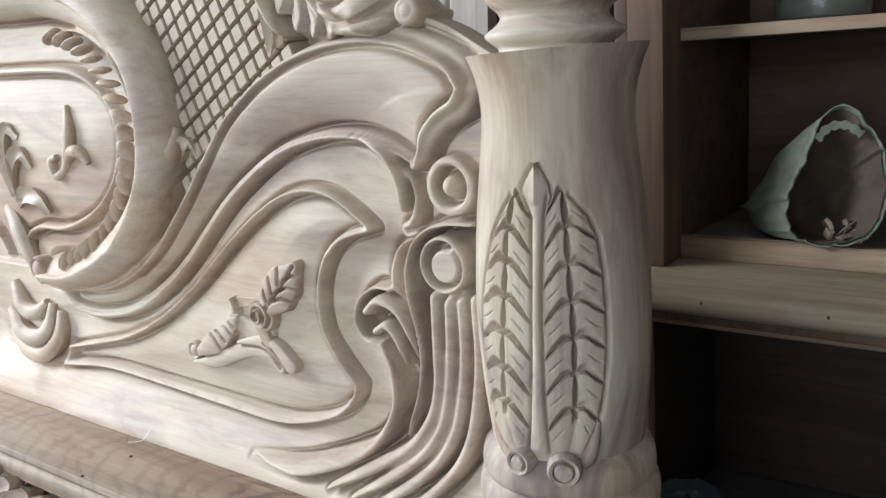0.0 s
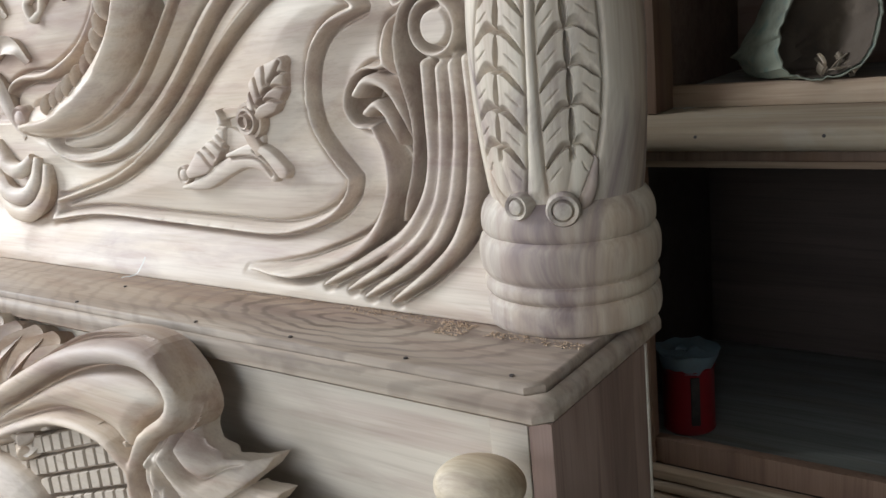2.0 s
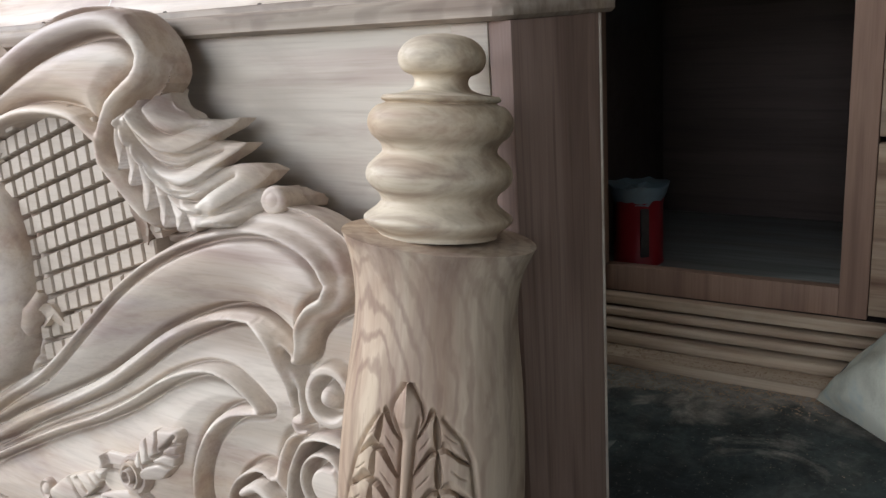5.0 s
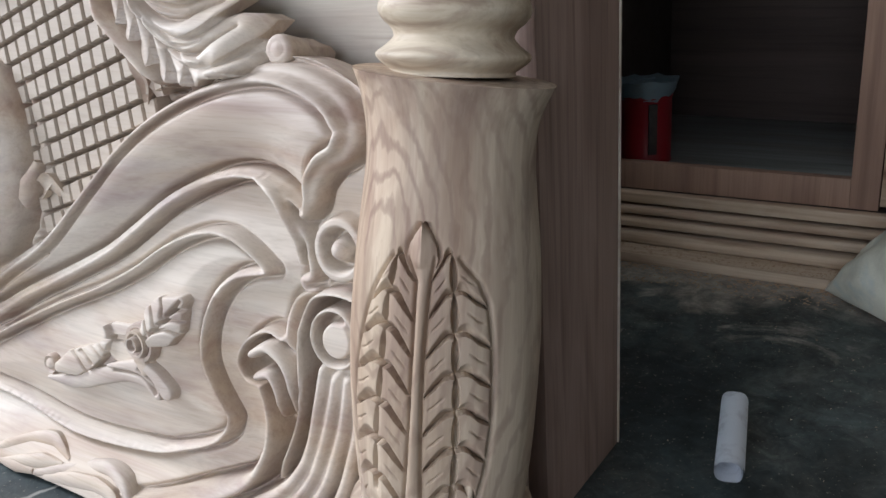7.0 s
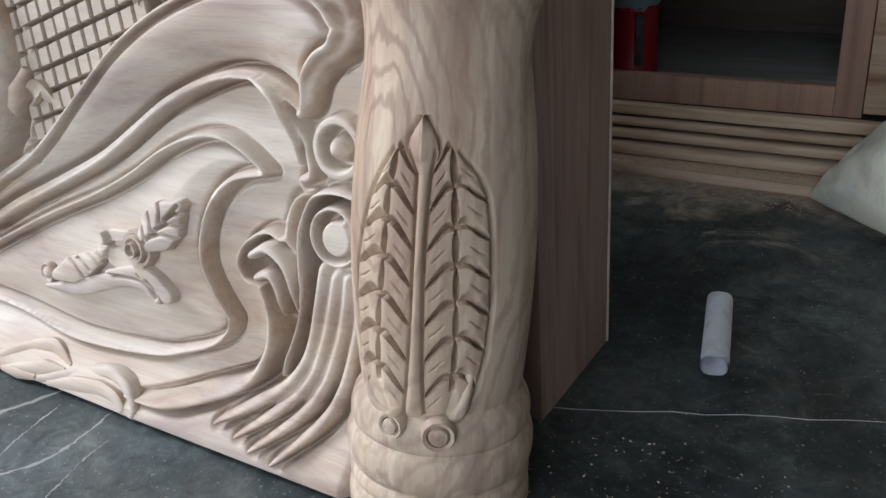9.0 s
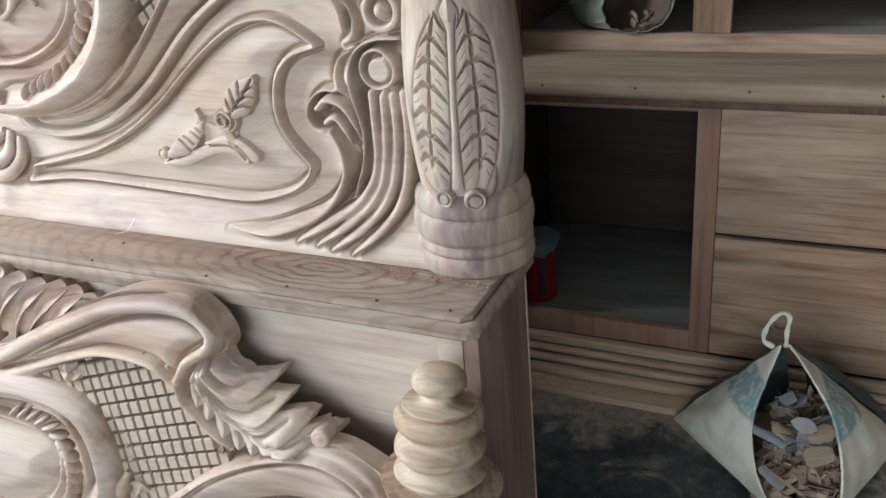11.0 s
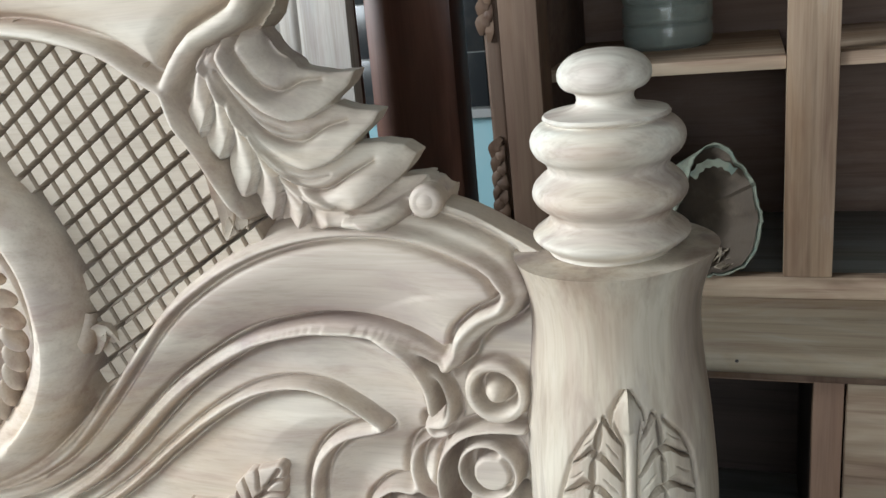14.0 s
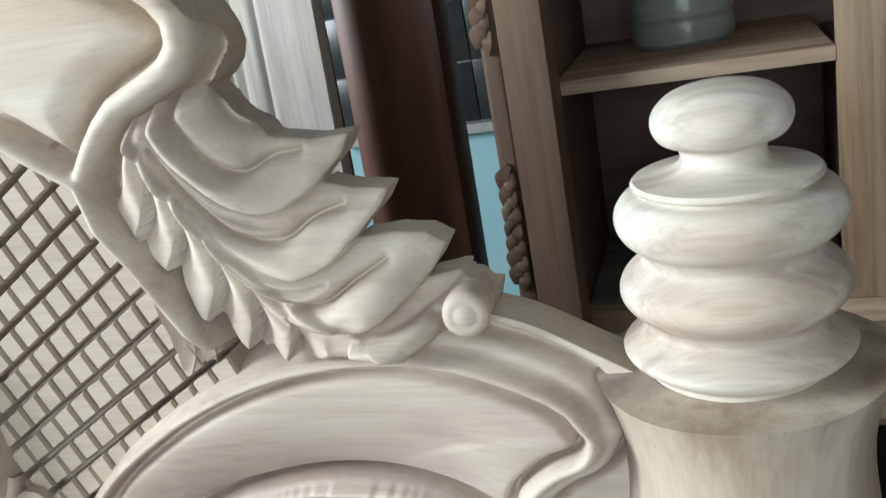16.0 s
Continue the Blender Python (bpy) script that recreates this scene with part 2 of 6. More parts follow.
def floor_material():
    m, nt, b = nodes_of("dark_polished_stone")
    tc = nt.nodes.new("ShaderNodeTexCoord")
    v = tc.outputs["Object"]
    c = ramp(nt, noise_tex(nt, v, 4.2, 6.0, 0.6, 0.5), [(0.36, (0.014, 0.019, 0.020)), (0.50, (0.036, 0.048, 0.048)), (0.66, (0.075, 0.094, 0.092))])
    dust = ramp(nt, noise_tex(nt, v, 3.6, 9.0, 0.70, 2.2), [(0.48, (0, 0, 0)), (0.70, (0.55, 0.55, 0.55))])
    c = blend(nt, dust, c, (0.14, 0.14, 0.122))
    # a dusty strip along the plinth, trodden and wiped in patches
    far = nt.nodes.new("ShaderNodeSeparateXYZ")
    nt.links.new(v, far.inputs[0])
    reach = nt.nodes.new("ShaderNodeMath")
    reach.operation, reach.inputs[1].default_value = "MULTIPLY_ADD", 0.62
    nt.links.new(noise_tex(nt, v, 5.5, 6.0, 0.62, 1.2), reach.inputs[0])
    nt.links.new(far.outputs[1], reach.inputs[2])
    strip_at = nt.nodes.new("ShaderNodeMapRange")
    strip_at.inputs[1].default_value, strip_at.inputs[2].default_value = 1.88, 1.96
    nt.links.new(reach.outputs[0], strip_at.inputs[0])
    c = blend(nt, strip_at.outputs[0], c, (0.29, 0.262, 0.222))
    scuff = ramp(nt, noise_tex(nt, v, 14.0, 7.0, 0.72, 2.6), [(0.56, (0, 0, 0)), (0.70, (0.55, 0.55, 0.55))])
    c = blend(nt, scuff, c, (0.13, 0.14, 0.128))
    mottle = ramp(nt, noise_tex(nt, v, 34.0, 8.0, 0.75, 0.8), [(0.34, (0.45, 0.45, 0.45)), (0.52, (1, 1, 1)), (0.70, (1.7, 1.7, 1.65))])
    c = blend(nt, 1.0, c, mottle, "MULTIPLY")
    speck = ramp(nt, noise_tex(nt, v, 190.0, 2.0, 0.6), [(0.64, (0, 0, 0)), (0.72, (0.75, 0.75, 0.75))])
    c = blend(nt, speck, c, (0.30, 0.27, 0.22))
    # pale veins, in patches
    where = ramp(nt, noise_tex(nt, v, 1.3, 2.0, 0.5), [(0.47, (0, 0, 0)), (0.56, (1, 1, 1))])
    xyz, slab = nt.nodes.new("ShaderNodeSeparateXYZ"), nt.nodes.new("ShaderNodeMath")
    slab.operation, slab.inputs[1].default_value = "LESS_THAN", -0.12
    nt.links.new(v, xyz.inputs[0])
    nt.links.new(xyz.outputs[0], slab.inputs[0])
    where = blend(nt, 1.0, where, slab.outputs[0], "MULTIPLY")
    for size, turn in ((0.9, 62), (1.3, 20)):
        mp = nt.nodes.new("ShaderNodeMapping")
        mp.inputs["Rotation"].default_value = (0, 0, radians(turn))
        nt.links.new(v, mp.inputs["Vector"])
        vein = nt.nodes.new("ShaderNodeTexWave")
        vein.inputs["Scale"].default_value, vein.inputs["Distortion"].default_value = size, 4.0
        vein.inputs["Detail"].default_value, vein.inputs["Detail Scale"].default_value = 6.0, 2.2
        nt.links.new(mp.outputs[0], vein.inputs["Vector"])
        k = ramp(nt, vein.outputs[1], [(0.0, (0.7, 0.7, 0.7)), (0.004, (0.0, 0.0, 0.0))])
        k = blend(nt, 1.0, k, where, "MULTIPLY")
        c = blend(nt, k, c, (0.45, 0.43, 0.38))
    nt.links.new(c, b.inputs["Base Color"])
    r = ramp(nt, noise_tex(nt, v, 9.0, 6.0, 0.7), [(0.3, (0.28, 0.28, 0.28)), (0.7, (0.72, 0.72, 0.72))])
    nt.links.new(r, b.inputs["Roughness"])
    bump(nt, b, noise_tex(nt, v, 120.0, 3.0), 0.1, 0.001)
    return m


FLOOR = floor_material()
TEAL = plain("teal_wall_paint", (0.26, 0.44, 0.48), 0.7, 0, 0.3, 6.0, (0.5, 0.5, 0.48))
PLASTER = plain("grey_plaster", (0.33, 0.315, 0.29), 0.9, 0, 0.3, 3.0)
DARKTILE = plain("black_wall_tile", (0.02, 0.022, 0.024), 0.25, 0, 0.2, 8.0)
GROUT = plain("pale_grout", (0.3, 0.3, 0.29), 0.9)
RED = plain("red_tin_paint", (0.26, 0.010, 0.016), 0.35, 0, 0.35, 18.0, (0.08, 0.02, 0.02))
TIN = plain("blue_grey_tin", (0.22, 0.30, 0.34), 0.45, 0.3, 0.5, 30.0)
PAPER = plain("white_rolled_paper", (0.70, 0.73, 0.77), 0.75, 0, 0.75, 55.0, (0.33, 0.33, 0.36))
NAIL = plain("dark_nail_hole", (0.03, 0.022, 0.02), 0.7)
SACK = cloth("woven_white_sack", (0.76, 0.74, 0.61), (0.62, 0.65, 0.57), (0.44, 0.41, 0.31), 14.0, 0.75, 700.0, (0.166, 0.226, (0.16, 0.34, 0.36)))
# sack cloth with the shade of its inside put into the colour
SACK_BACK = cloth("shaded_sack_inside", (0.075, 0.10, 0.105), (0.13, 0.165, 0.17), (0.05, 0.055, 0.055), 24.0, 0.7, 700.0)
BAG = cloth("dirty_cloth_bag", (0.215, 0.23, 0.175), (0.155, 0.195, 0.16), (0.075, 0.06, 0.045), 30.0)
# darker brown than BAG, for the bag's inner surface and a strip on the sack
BAGIN = cloth("dark_brown_bag_cloth", (0.10, 0.074, 0.053), (0.14, 0.105, 0.074), (0.045, 0.034, 0.027), 20.0)
SCRAP = wood("pale_wood_offcut", (0.62, 0.52, 0.40), (0.52, 0.42, 0.31), (0.40, 0.30, 0.21), "x", 20.0, 0.7)
isl, tone = SCRAP.node_tree.nodes.new("ShaderNodeNewGeometry"), SCRAP.node_tree.nodes.new("ShaderNodeHueSaturation")
sb = SCRAP.node_tree.nodes["Principled BSDF"]
src = sb.inputs["Base Color"].links[0].from_socket
vary = SCRAP.node_tree.nodes.new("ShaderNodeMapRange")
vary.inputs[3].default_value, vary.inputs[4].default_value = 0.40, 1.25
SCRAP.node_tree.links.new(isl.outputs["Random Per Island"], vary.inputs[0])
SCRAP.node_tree.links.new(vary.outputs[0], tone.inputs["Value"])
SCRAP.node_tree.links.new(src, tone.inputs["Color"])
SCRAP.node_tree.links.new(tone.outputs[0], sb.inputs["Base Color"])
DUST = plain("tan_sawdust", (0.40, 0.28, 0.185), 0.9, 0, 0.4, 60.0, (0.3, 0.22, 0.15))
SCRAP_PALE = wood("pale_veneer", (0.66, 0.555, 0.40), (0.58, 0.47, 0.33), (0.46, 0.36, 0.25), "x", 20.0, 0.7)
SCRAP_BLUE = plain("blue_grey_plastic", (0.15, 0.17, 0.175), 0.5, 0, 0.6, 40.0, (0.06, 0.07, 0.075))
WRAP = plain("pale_blue_wrapper", (0.50, 0.53, 0.55), 0.5, 0, 0.5, 60.0, (0.25, 0.24, 0.27))
SCRAP_WHITE = plain("white_paper_scrap", (0.6, 0.6, 0.57), 0.8)
JARP, jnt, jb = nodes_of("cloudy_ribbed_plastic")
jb.inputs["Base Color"].default_value, jb.inputs["Roughness"].default_value = (0.50, 0.55, 0.50, 1), 0.15
jb.inputs["Transmission Weight"].default_value, jb.inputs["IOR"].default_value = 0.70, 1.4
DREGS = plain("dark_varnish_dregs", (0.05, 0.055, 0.05), 0.3)


# ---- mesh helpers ----
def link_mesh(name, verts, faces, material, parent=None, label="", smooth=True):
    me = bpy.data.meshes.new(name)
    me.from_pydata([tuple(v) for v in verts], [], faces)
    me.materials.append(material)
    me.update()
    if smooth:
        me.polygons.foreach_set("use_smooth", [True] * len(me.polygons))
    ob = new(name, me)
    if parent is not None:
        ob.parent = parent
    return tagged(ob, label)


def part(name, bm, material, parent=None, label="", smooth=True):
    me = bpy.data.meshes.new(name)
    bmesh.ops.recalc_face_normals(bm, faces=bm.faces)
    bm.to_mesh(me)
    bm.free()
    me.materials.append(material)
    if smooth:
        me.polygons.foreach_set("use_smooth", [True] * len(me.polygons))
        me.set_sharp_from_angle(angle=radians(42))
    ob = new(name, me)
    if parent is not None:
        ob.parent = parent
    return tagged(ob, label)


def thing(name, at, label, category, group="", kind=""):
    ob = new(name)
    ob.empty_display_size = 0.05
    ob.location = at
    return tagged(ob, label, category, group, kind)


def box_bm(x0, x1, y0, y1, z0, z1, bevel=0.003, segments=2, bm=None):
    bm = bm or bmesh.new()
    made = bmesh.ops.create_cube(bm, size=1.0)["verts"]
    for v in made:
        v.co = Vector((x0 + (v.co.x + 0.5) * (x1 - x0), y0 + (v.co.y + 0.5) * (y1 - y0), z0 + (v.co.z + 0.5) * (z1 - z0)))
    if bevel:
        es = list({e for v in made for e in v.link_edges})
        bmesh.ops.bevel(bm, geom=es, offset=bevel, segments=segments, affect="EDGES", profile=0.6)
    return bm


def profile_bm(outline, x0, x1):
    """A moulding: an outline of (y, z) drawn out along x."""
    bm = bmesh.new()
    a = [bm.verts.new((x0, y, z)) for y, z in outline]
    b = [bm.verts.new((x1, y, z)) for y, z in outline]
    n = len(outline)
    for i in range(n):
        bm.faces.new((a[i], a[(i + 1) % n], b[(i + 1) % n], b[i]))
    bm.faces.new(a), bm.faces.new(b[::-1])
    return bm


def spline(points, n=40):
    """A smooth line of n points through the given ones, even along its length."""
    p = np.array(points, float)
    p = np.vstack([2 * p[0] - p[1], p, 2 * p[-1] - p[-2]])
    out = []
    for i in range(1, len(p) - 2):
        u = np.linspace(0, 1, 14, endpoint=False)[:, None]
        a, b, c, d = p[i - 1], p[i], p[i + 1], p[i + 2]
        out.append(0.5 * (2 * b + (c - a) * u + (2 * a - 5 * b + 4 * c - d) * u ** 2 + (3 * b - a - 3 * c + d) * u ** 3))
    q = np.vstack(out + [p[-2:-1]])
    s = np.r_[0, np.cumsum(np.linalg.norm(np.diff(q, axis=0), axis=1))]
    w = np.linspace(0, s[-1], n)
    return np.stack([np.interp(w, s, q[:, k]) for k in range(q.shape[1])], 1)


def lathe_bm(profile, n=64, smooth_n=0, bm=None):
    bm = bm or bmesh.new()
    if smooth_n:
        profile = spline(profile, smooth_n)
    rings = []
    for r, z in profile:
        if r < 1e-5:
            rings.append([bm.verts.new((0, 0, z))])
        else:
            rings.append([bm.verts.new((r * math.cos(2 * math.pi * i / n), r * math.sin(2 * math.pi * i / n), z)) for i in range(n)])
    for a, b in zip(rings, rings[1:]):
        for i in range(n):
            j = (i + 1) % n
            if len(a) == 1 and len(b) == 1:
                continue
            if len(a) == 1:
                bm.faces.new((a[0], b[j], b[i]))
            elif len(b) == 1:
                bm.faces.new((a[i], a[j], b[0]))
            else:
                bm.faces.new((a[i], a[j], b[j], b[i]))
    for ring, flip in ((rings[0], True), (rings[-1], False)):
        if len(ring) > 1:
            bm.faces.new(ring[::-1] if flip else ring)
    return bm


def step(x, a, b):
    u = np.clip((np.asarray(x, float) - a) / (b - a), 0, 1)
    return u * u * (3 - 2 * u)


# ---- carved bed boards ----
MID_X = -0.98  # the boards are symmetric about this line
# ridges of the carved face: points (x, height over the base), half widths along them, height of the ridge, depth of the cut beside it
RIM = [(-0.885, 0.178), (-0.838, 0.176), (-0.786, 0.174), (-0.706, 0.190), (-0.627, 0.231), (-0.561, 0.290), (-0.476, 0.379), (-0.426, 0.417), (-0.381, 0.442),
       (-0.335, 0.458), (-0.285, 0.465), (-0.234, 0.462), (-0.191, 0.448), (-0.163, 0.432), (-0.149, 0.409)]
RIM_TAIL = [(-0.149, 0.412), (-0.158, 0.398), (-0.177, 0.388), (-0.193, 0.373), (-0.200, 0.358), (-0.213, 0.347)]
INNER_ROLL = [(-0.872, 0.192), (-0.858, 0.166), (-0.809, 0.140), (-0.743, 0.141), (-0.676, 0.160), (-0.612, 0.195), (-0.561, 0.233), (-0.490, 0.297), (-0.439, 0.333),
              (-0.392, 0.358), (-0.350, 0.370), (-0.312, 0.375), (-0.276, 0.373), (-0.242, 0.364), (-0.212, 0.348)]
HOOK = [(-0.276, 0.371), (-0.247, 0.359), (-0.233, 0.341), (-0.227, 0.324), (-0.228, 0.307)]
HOOK_EDGE = [(-0.240, 0.356), (-0.221, 0.337), (-0.213, 0.318), (-0.215, 0.301), (-0.226, 0.292), (-0.237, 0.288), (-0.231, 0.281), (-0.218, 0.285)]
HEART_TOP = [(-0.856, 0.079), (-0.779, 0.096), (-0.711, 0.114), (-0.633, 0.148), (-0.558, 0.196), (-0.500, 0.242), (-0.447, 0.281), (-0.399, 0.308), (-0.357, 0.318),
             (-0.326, 0.314), (-0.301, 0.301), (-0.277, 0.284)]
HEART_SIDE = [(-0.277, 0.284), (-0.316, 0.272), (-0.342, 0.247), (-0.354, 0.209), (-0.351, 0.173), (-0.334, 0.145), (-0.311, 0.119)]
HEART_BASE = [(-0.311, 0.119), (-0.319, 0.101), (-0.345, 0.081), (-0.389, 0.066), (-0.434, 0.060), (-0.530, 0.062), (-0.638, 0.065), (-0.760, 0.067), (-0.866, 0.056)]
TAIL = [(-0.270, 0.171), (-0.255, 0.146), (-0.253, 0.117), (-0.268, 0.086), (-0.300, 0.053), (-0.357, 0.030), (-0.405, 0.023), (-0.455, 0.022)]
TAIL_CUT = [(-0.240, 0.158), (-0.238, 0.130), (-0.249, 0.100), (-0.270, 0.071), (-0.304, 0.040)]
CUP = [(-0.253, 0.227), (-0.277, 0.226), (-0.297, 0.208), (-0.302, 0.188), (-0.292, 0.173), (-0.272, 0.171)]
CUP_LEAF = [(-0.281, 0.204), (-0.265, 0.216), (-0.242, 0.209), (-0.227, 0.186), (-0.225, 0.158)]
CUP_LEAF_LOW = [(-0.269, 0.186), (-0.254, 0.193), (-0.239, 0.176), (-0.237, 0.154)]
THIN = [(-0.150, 0.297), (-0.180, 0.296), (-0.206, 0.286), (-0.223, 0.265), (-0.227, 0.239), (-0.223, 0.213), (-0.217, 0.189), (-0.215, 0.162), (-0.223, 0.124), (-0.245, 0.079)]
THIN_CUT = [(-0.160, 0.289), (-0.184, 0.287), (-0.203, 0.278), (-0.215, 0.262), (-0.218, 0.239), (-0.214, 0.213), (-0.208, 0.180), (-0.208, 0.150)]
LEAF_EDGE = [(-0.229, 0.279), (-0.250, 0.265), (-0.257, 0.244), (-0.248, 0.227), (-0.230, 0.211)]
REEDS = ([(-0.197, 0.228), (-0.198, 0.184), (-0.200, 0.139), (-0.213, 0.102), (-0.247, 0.064), (-0.325, 0.020)],
         [(-0.181, 0.227), (-0.183, 0.175), (-0.189, 0.130), (-0.203, 0.092), (-0.237, 0.054), (-0.292, 0.018)],
         [(-0.167, 0.229), (-0.167, 0.178), (-0.173, 0.133), (-0.187, 0.090), (-0.220, 0.047), (-0.268, 0.014)],
         [(-0.152, 0.229), (-0.151, 0.178), (-0.156, 0.133), (-0.168, 0.088), (-0.196, 0.044), (-0.235, 0.012)])
FAT_RING = [(-1.00, 0.560), (-0.90, 0.558), (-0.80, 0.556), (-0.70, 0.532), (-0.630, 0.490), (-0.594, 0.441), (-0.586, 0.384), (-0.598, 0.331), (-0.637, 0.275), (-0.703, 0.228), (-0.795, 0.195), (-0.87, 0.188)]
RING_EDGE = [(-0.76, 0.503), (-0.715, 0.499), (-0.663, 0.470), (-0.633, 0.430), (-0.621, 0.384), (-0.626, 0.337), (-0.654, 0.288), (-0.698, 0.250), (-0.762, 0.219), (-0.835, 0.197)]
BEAD_LINE = [(-0.765, 0.497), (-0.735, 0.490), (-0.695, 0.471), (-0.664, 0.442), (-0.646, 0.410), (-0.638, 0.377), (-0.645, 0.337), (-0.662, 0.302), (-0.690, 0.269), (-0.732, 0.238), (-0.800, 0.212)]
INNER_RING = [(-1.0, 0.463), (-0.930, 0.461), (-0.816, 0.458), (-0.753, 0.450), (-0.709, 0.428), (-0.687, 0.398), (-0.687, 0.356), (-0.707, 0.314), (-0.754, 0.276), (-0.828, 0.250), (-0.895, 0.247), (-0.935, 0.232), (-0.955, 0.20)]
CREST_ROLL = [(-1.0, 0.60), (-0.86, 0.615), (-0.70, 0.668), (-0.56, 0.705), (-0.46, 0.708), (-0.39, 0.694), (-0.354, 0.674), (-0.339, 0.652), (-0.345, 0.634), (-0.366, 0.6225), (-0.388, 0.614),
              (-0.405, 0.599), (-0.416, 0.586), (-0.425, 0.574)]
CREST_LOW = [(-1.0, 0.565), (-0.87, 0.572), (-0.75, 0.598), (-0.65, 0.622), (-0.586, 0.633), (-0.542, 0.629), (-0.506, 0.620), (-0.472, 0.608), (-0.446, 0.590), (-0.425, 0.576)]
STEM = [(-0.424, 0.576), (-0.412, 0.550), (-0.397, 0.526), (-0.384, 0.500), (-0.370, 0.474)]
OUTLINE = [(-0.085, 0.0), (-0.085, 0.395), (-0.118, 0.430), (-0.152, 0.449), (-0.188, 0.469), (-0.223, 0.479), (-0.268, 0.482), (-0.300, 0.498), (-0.330, 0.522),
           (-0.352, 0.555), (-0.366, 0.594), (-0.350, 0.612), (-0.333, 0.624), (-0.327, 0.638), (-0.334, 0.658), (-0.353, 0.681), (-0.40, 0.710), (-0.48, 0.727), (-0.56, 0.722), (-0.70, 0.685), (-0.86, 0.635), (-0.98, 0.62)]


def polyline_distance(px, pz, line):
    """Distance from points to a line, and how far along it the nearest place lies (0 to 1)."""
    best, along = np.full(px.shape, 9.0), np.zeros(px.shape)
    n = len(line) - 1
    for i in range(n):
        (ax, az), (bx, bz) = line[i], line[i + 1]
        dx, dz = bx - ax, bz - az
        u = np.clip(((px - ax) * dx + (pz - az) * dz) / (dx * dx + dz * dz + 1e-12), 0, 1)
        d = np.hypot(px - ax - u * dx, pz - az - u * dz)
        near = d < best
        best[near], along[near] = d[near], ((i + u) / n)[near]
    return best, along


def inside(px, pz, poly):
    hit = np.zeros(px.shape, bool)
    n = len(poly)
    for i in range(n):
        (ax, az), (bx, bz) = poly[i], poly[(i + 1) % n]
        if az == bz:
            continue
        hit ^= ((az > pz) != (bz > pz)) & (px < (bx - ax) * (pz - az) / (bz - az) + ax)
    return hit


class Relief:
    """The height of the carved face over a grid, built up from ridges, rolls, cuts and swells."""

    def __init__(self, warp, xs, zs):
        self.warp = warp
        self.X, self.Z = np.meshgrid(xs, zs)
        self.F = np.where(self.X < MID_X, 2 * MID_X - self.X, self.X)  # folded on the middle line
        self.base = np.zeros(self.X.shape)
        self.ridge = np.zeros(self.X.shape)
        self.cut = np.zeros(self.X.shape)

    def line(self, points, n=46):
        return spline([self.warp(*p) for p in points], n)

    def near(self, line, reach):
        box = (self.F > line[:, 0].min() - reach) & (self.F < line[:, 0].max() + reach) & (self.Z > line[:, 1].min() - reach) & (self.Z < line[:, 1].max() + reach)
        d, t = np.full(self.F.shape, 9.0), np.zeros(self.F.shape)
        d[box], t[box] = polyline_distance(self.F[box], self.Z[box], line)
        return d, t

    def roll(self, points, widths, high, cut=0.0, cut_wide=0.004, flat=0.0, n=46):
        line = self.line(points, n)
        reach = max(widths) + 4 * cut_wide
        d, t = self.near(line, reach)
        w = np.interp(t, np.linspace(0, 1, len(widths)), widths)
        u = np.clip(d / w, 0, 1)
        h = 1.15 * high * (1 - u ** 2) ** 0.60 * np.minimum(1, w / max(widths) * 1.25)
        np.maximum(self.ridge, np.where(d < w, h, 0), out=self.ridge)
        if cut:
            g = 1.7 * cut * np.exp(-((d - w - 0.5 * cut_wide) / cut_wide) ** 2) * (d < reach) * np.minimum(1, w / max(widths) * 1.3)
            np.maximum(self.cut, g, out=self.cut)
        return d, t

    def groove(self, points, widths, deep, n=40, sharp=False):
        line = self.line(points, n)
        d, t = self.near(line, 4 * max(widths))
        w = np.interp(t, np.linspace(0, 1, len(widths)), widths)
        g = deep * (np.exp(-d / w) if sharp else np.exp(-(d / w) ** 2)) * np.sin(np.pi * np.clip(0.12 + 0.76 * t, 0, 1)) ** 0.6
        np.maximum(self.cut, g, out=self.cut)

    def swell(self, poly, amount, edge=0.02):
        """Raise or hollow the ground inside a closed outline, easing in over the edge."""
        poly = np.asarray(poly)
        d, _ = self.near(np.vstack([poly, poly[:1]]), edge)
        within = inside(self.F, self.Z, poly)
        self.base += np.where(within, amount * step(np.minimum(d, edge), 0, edge), 0)


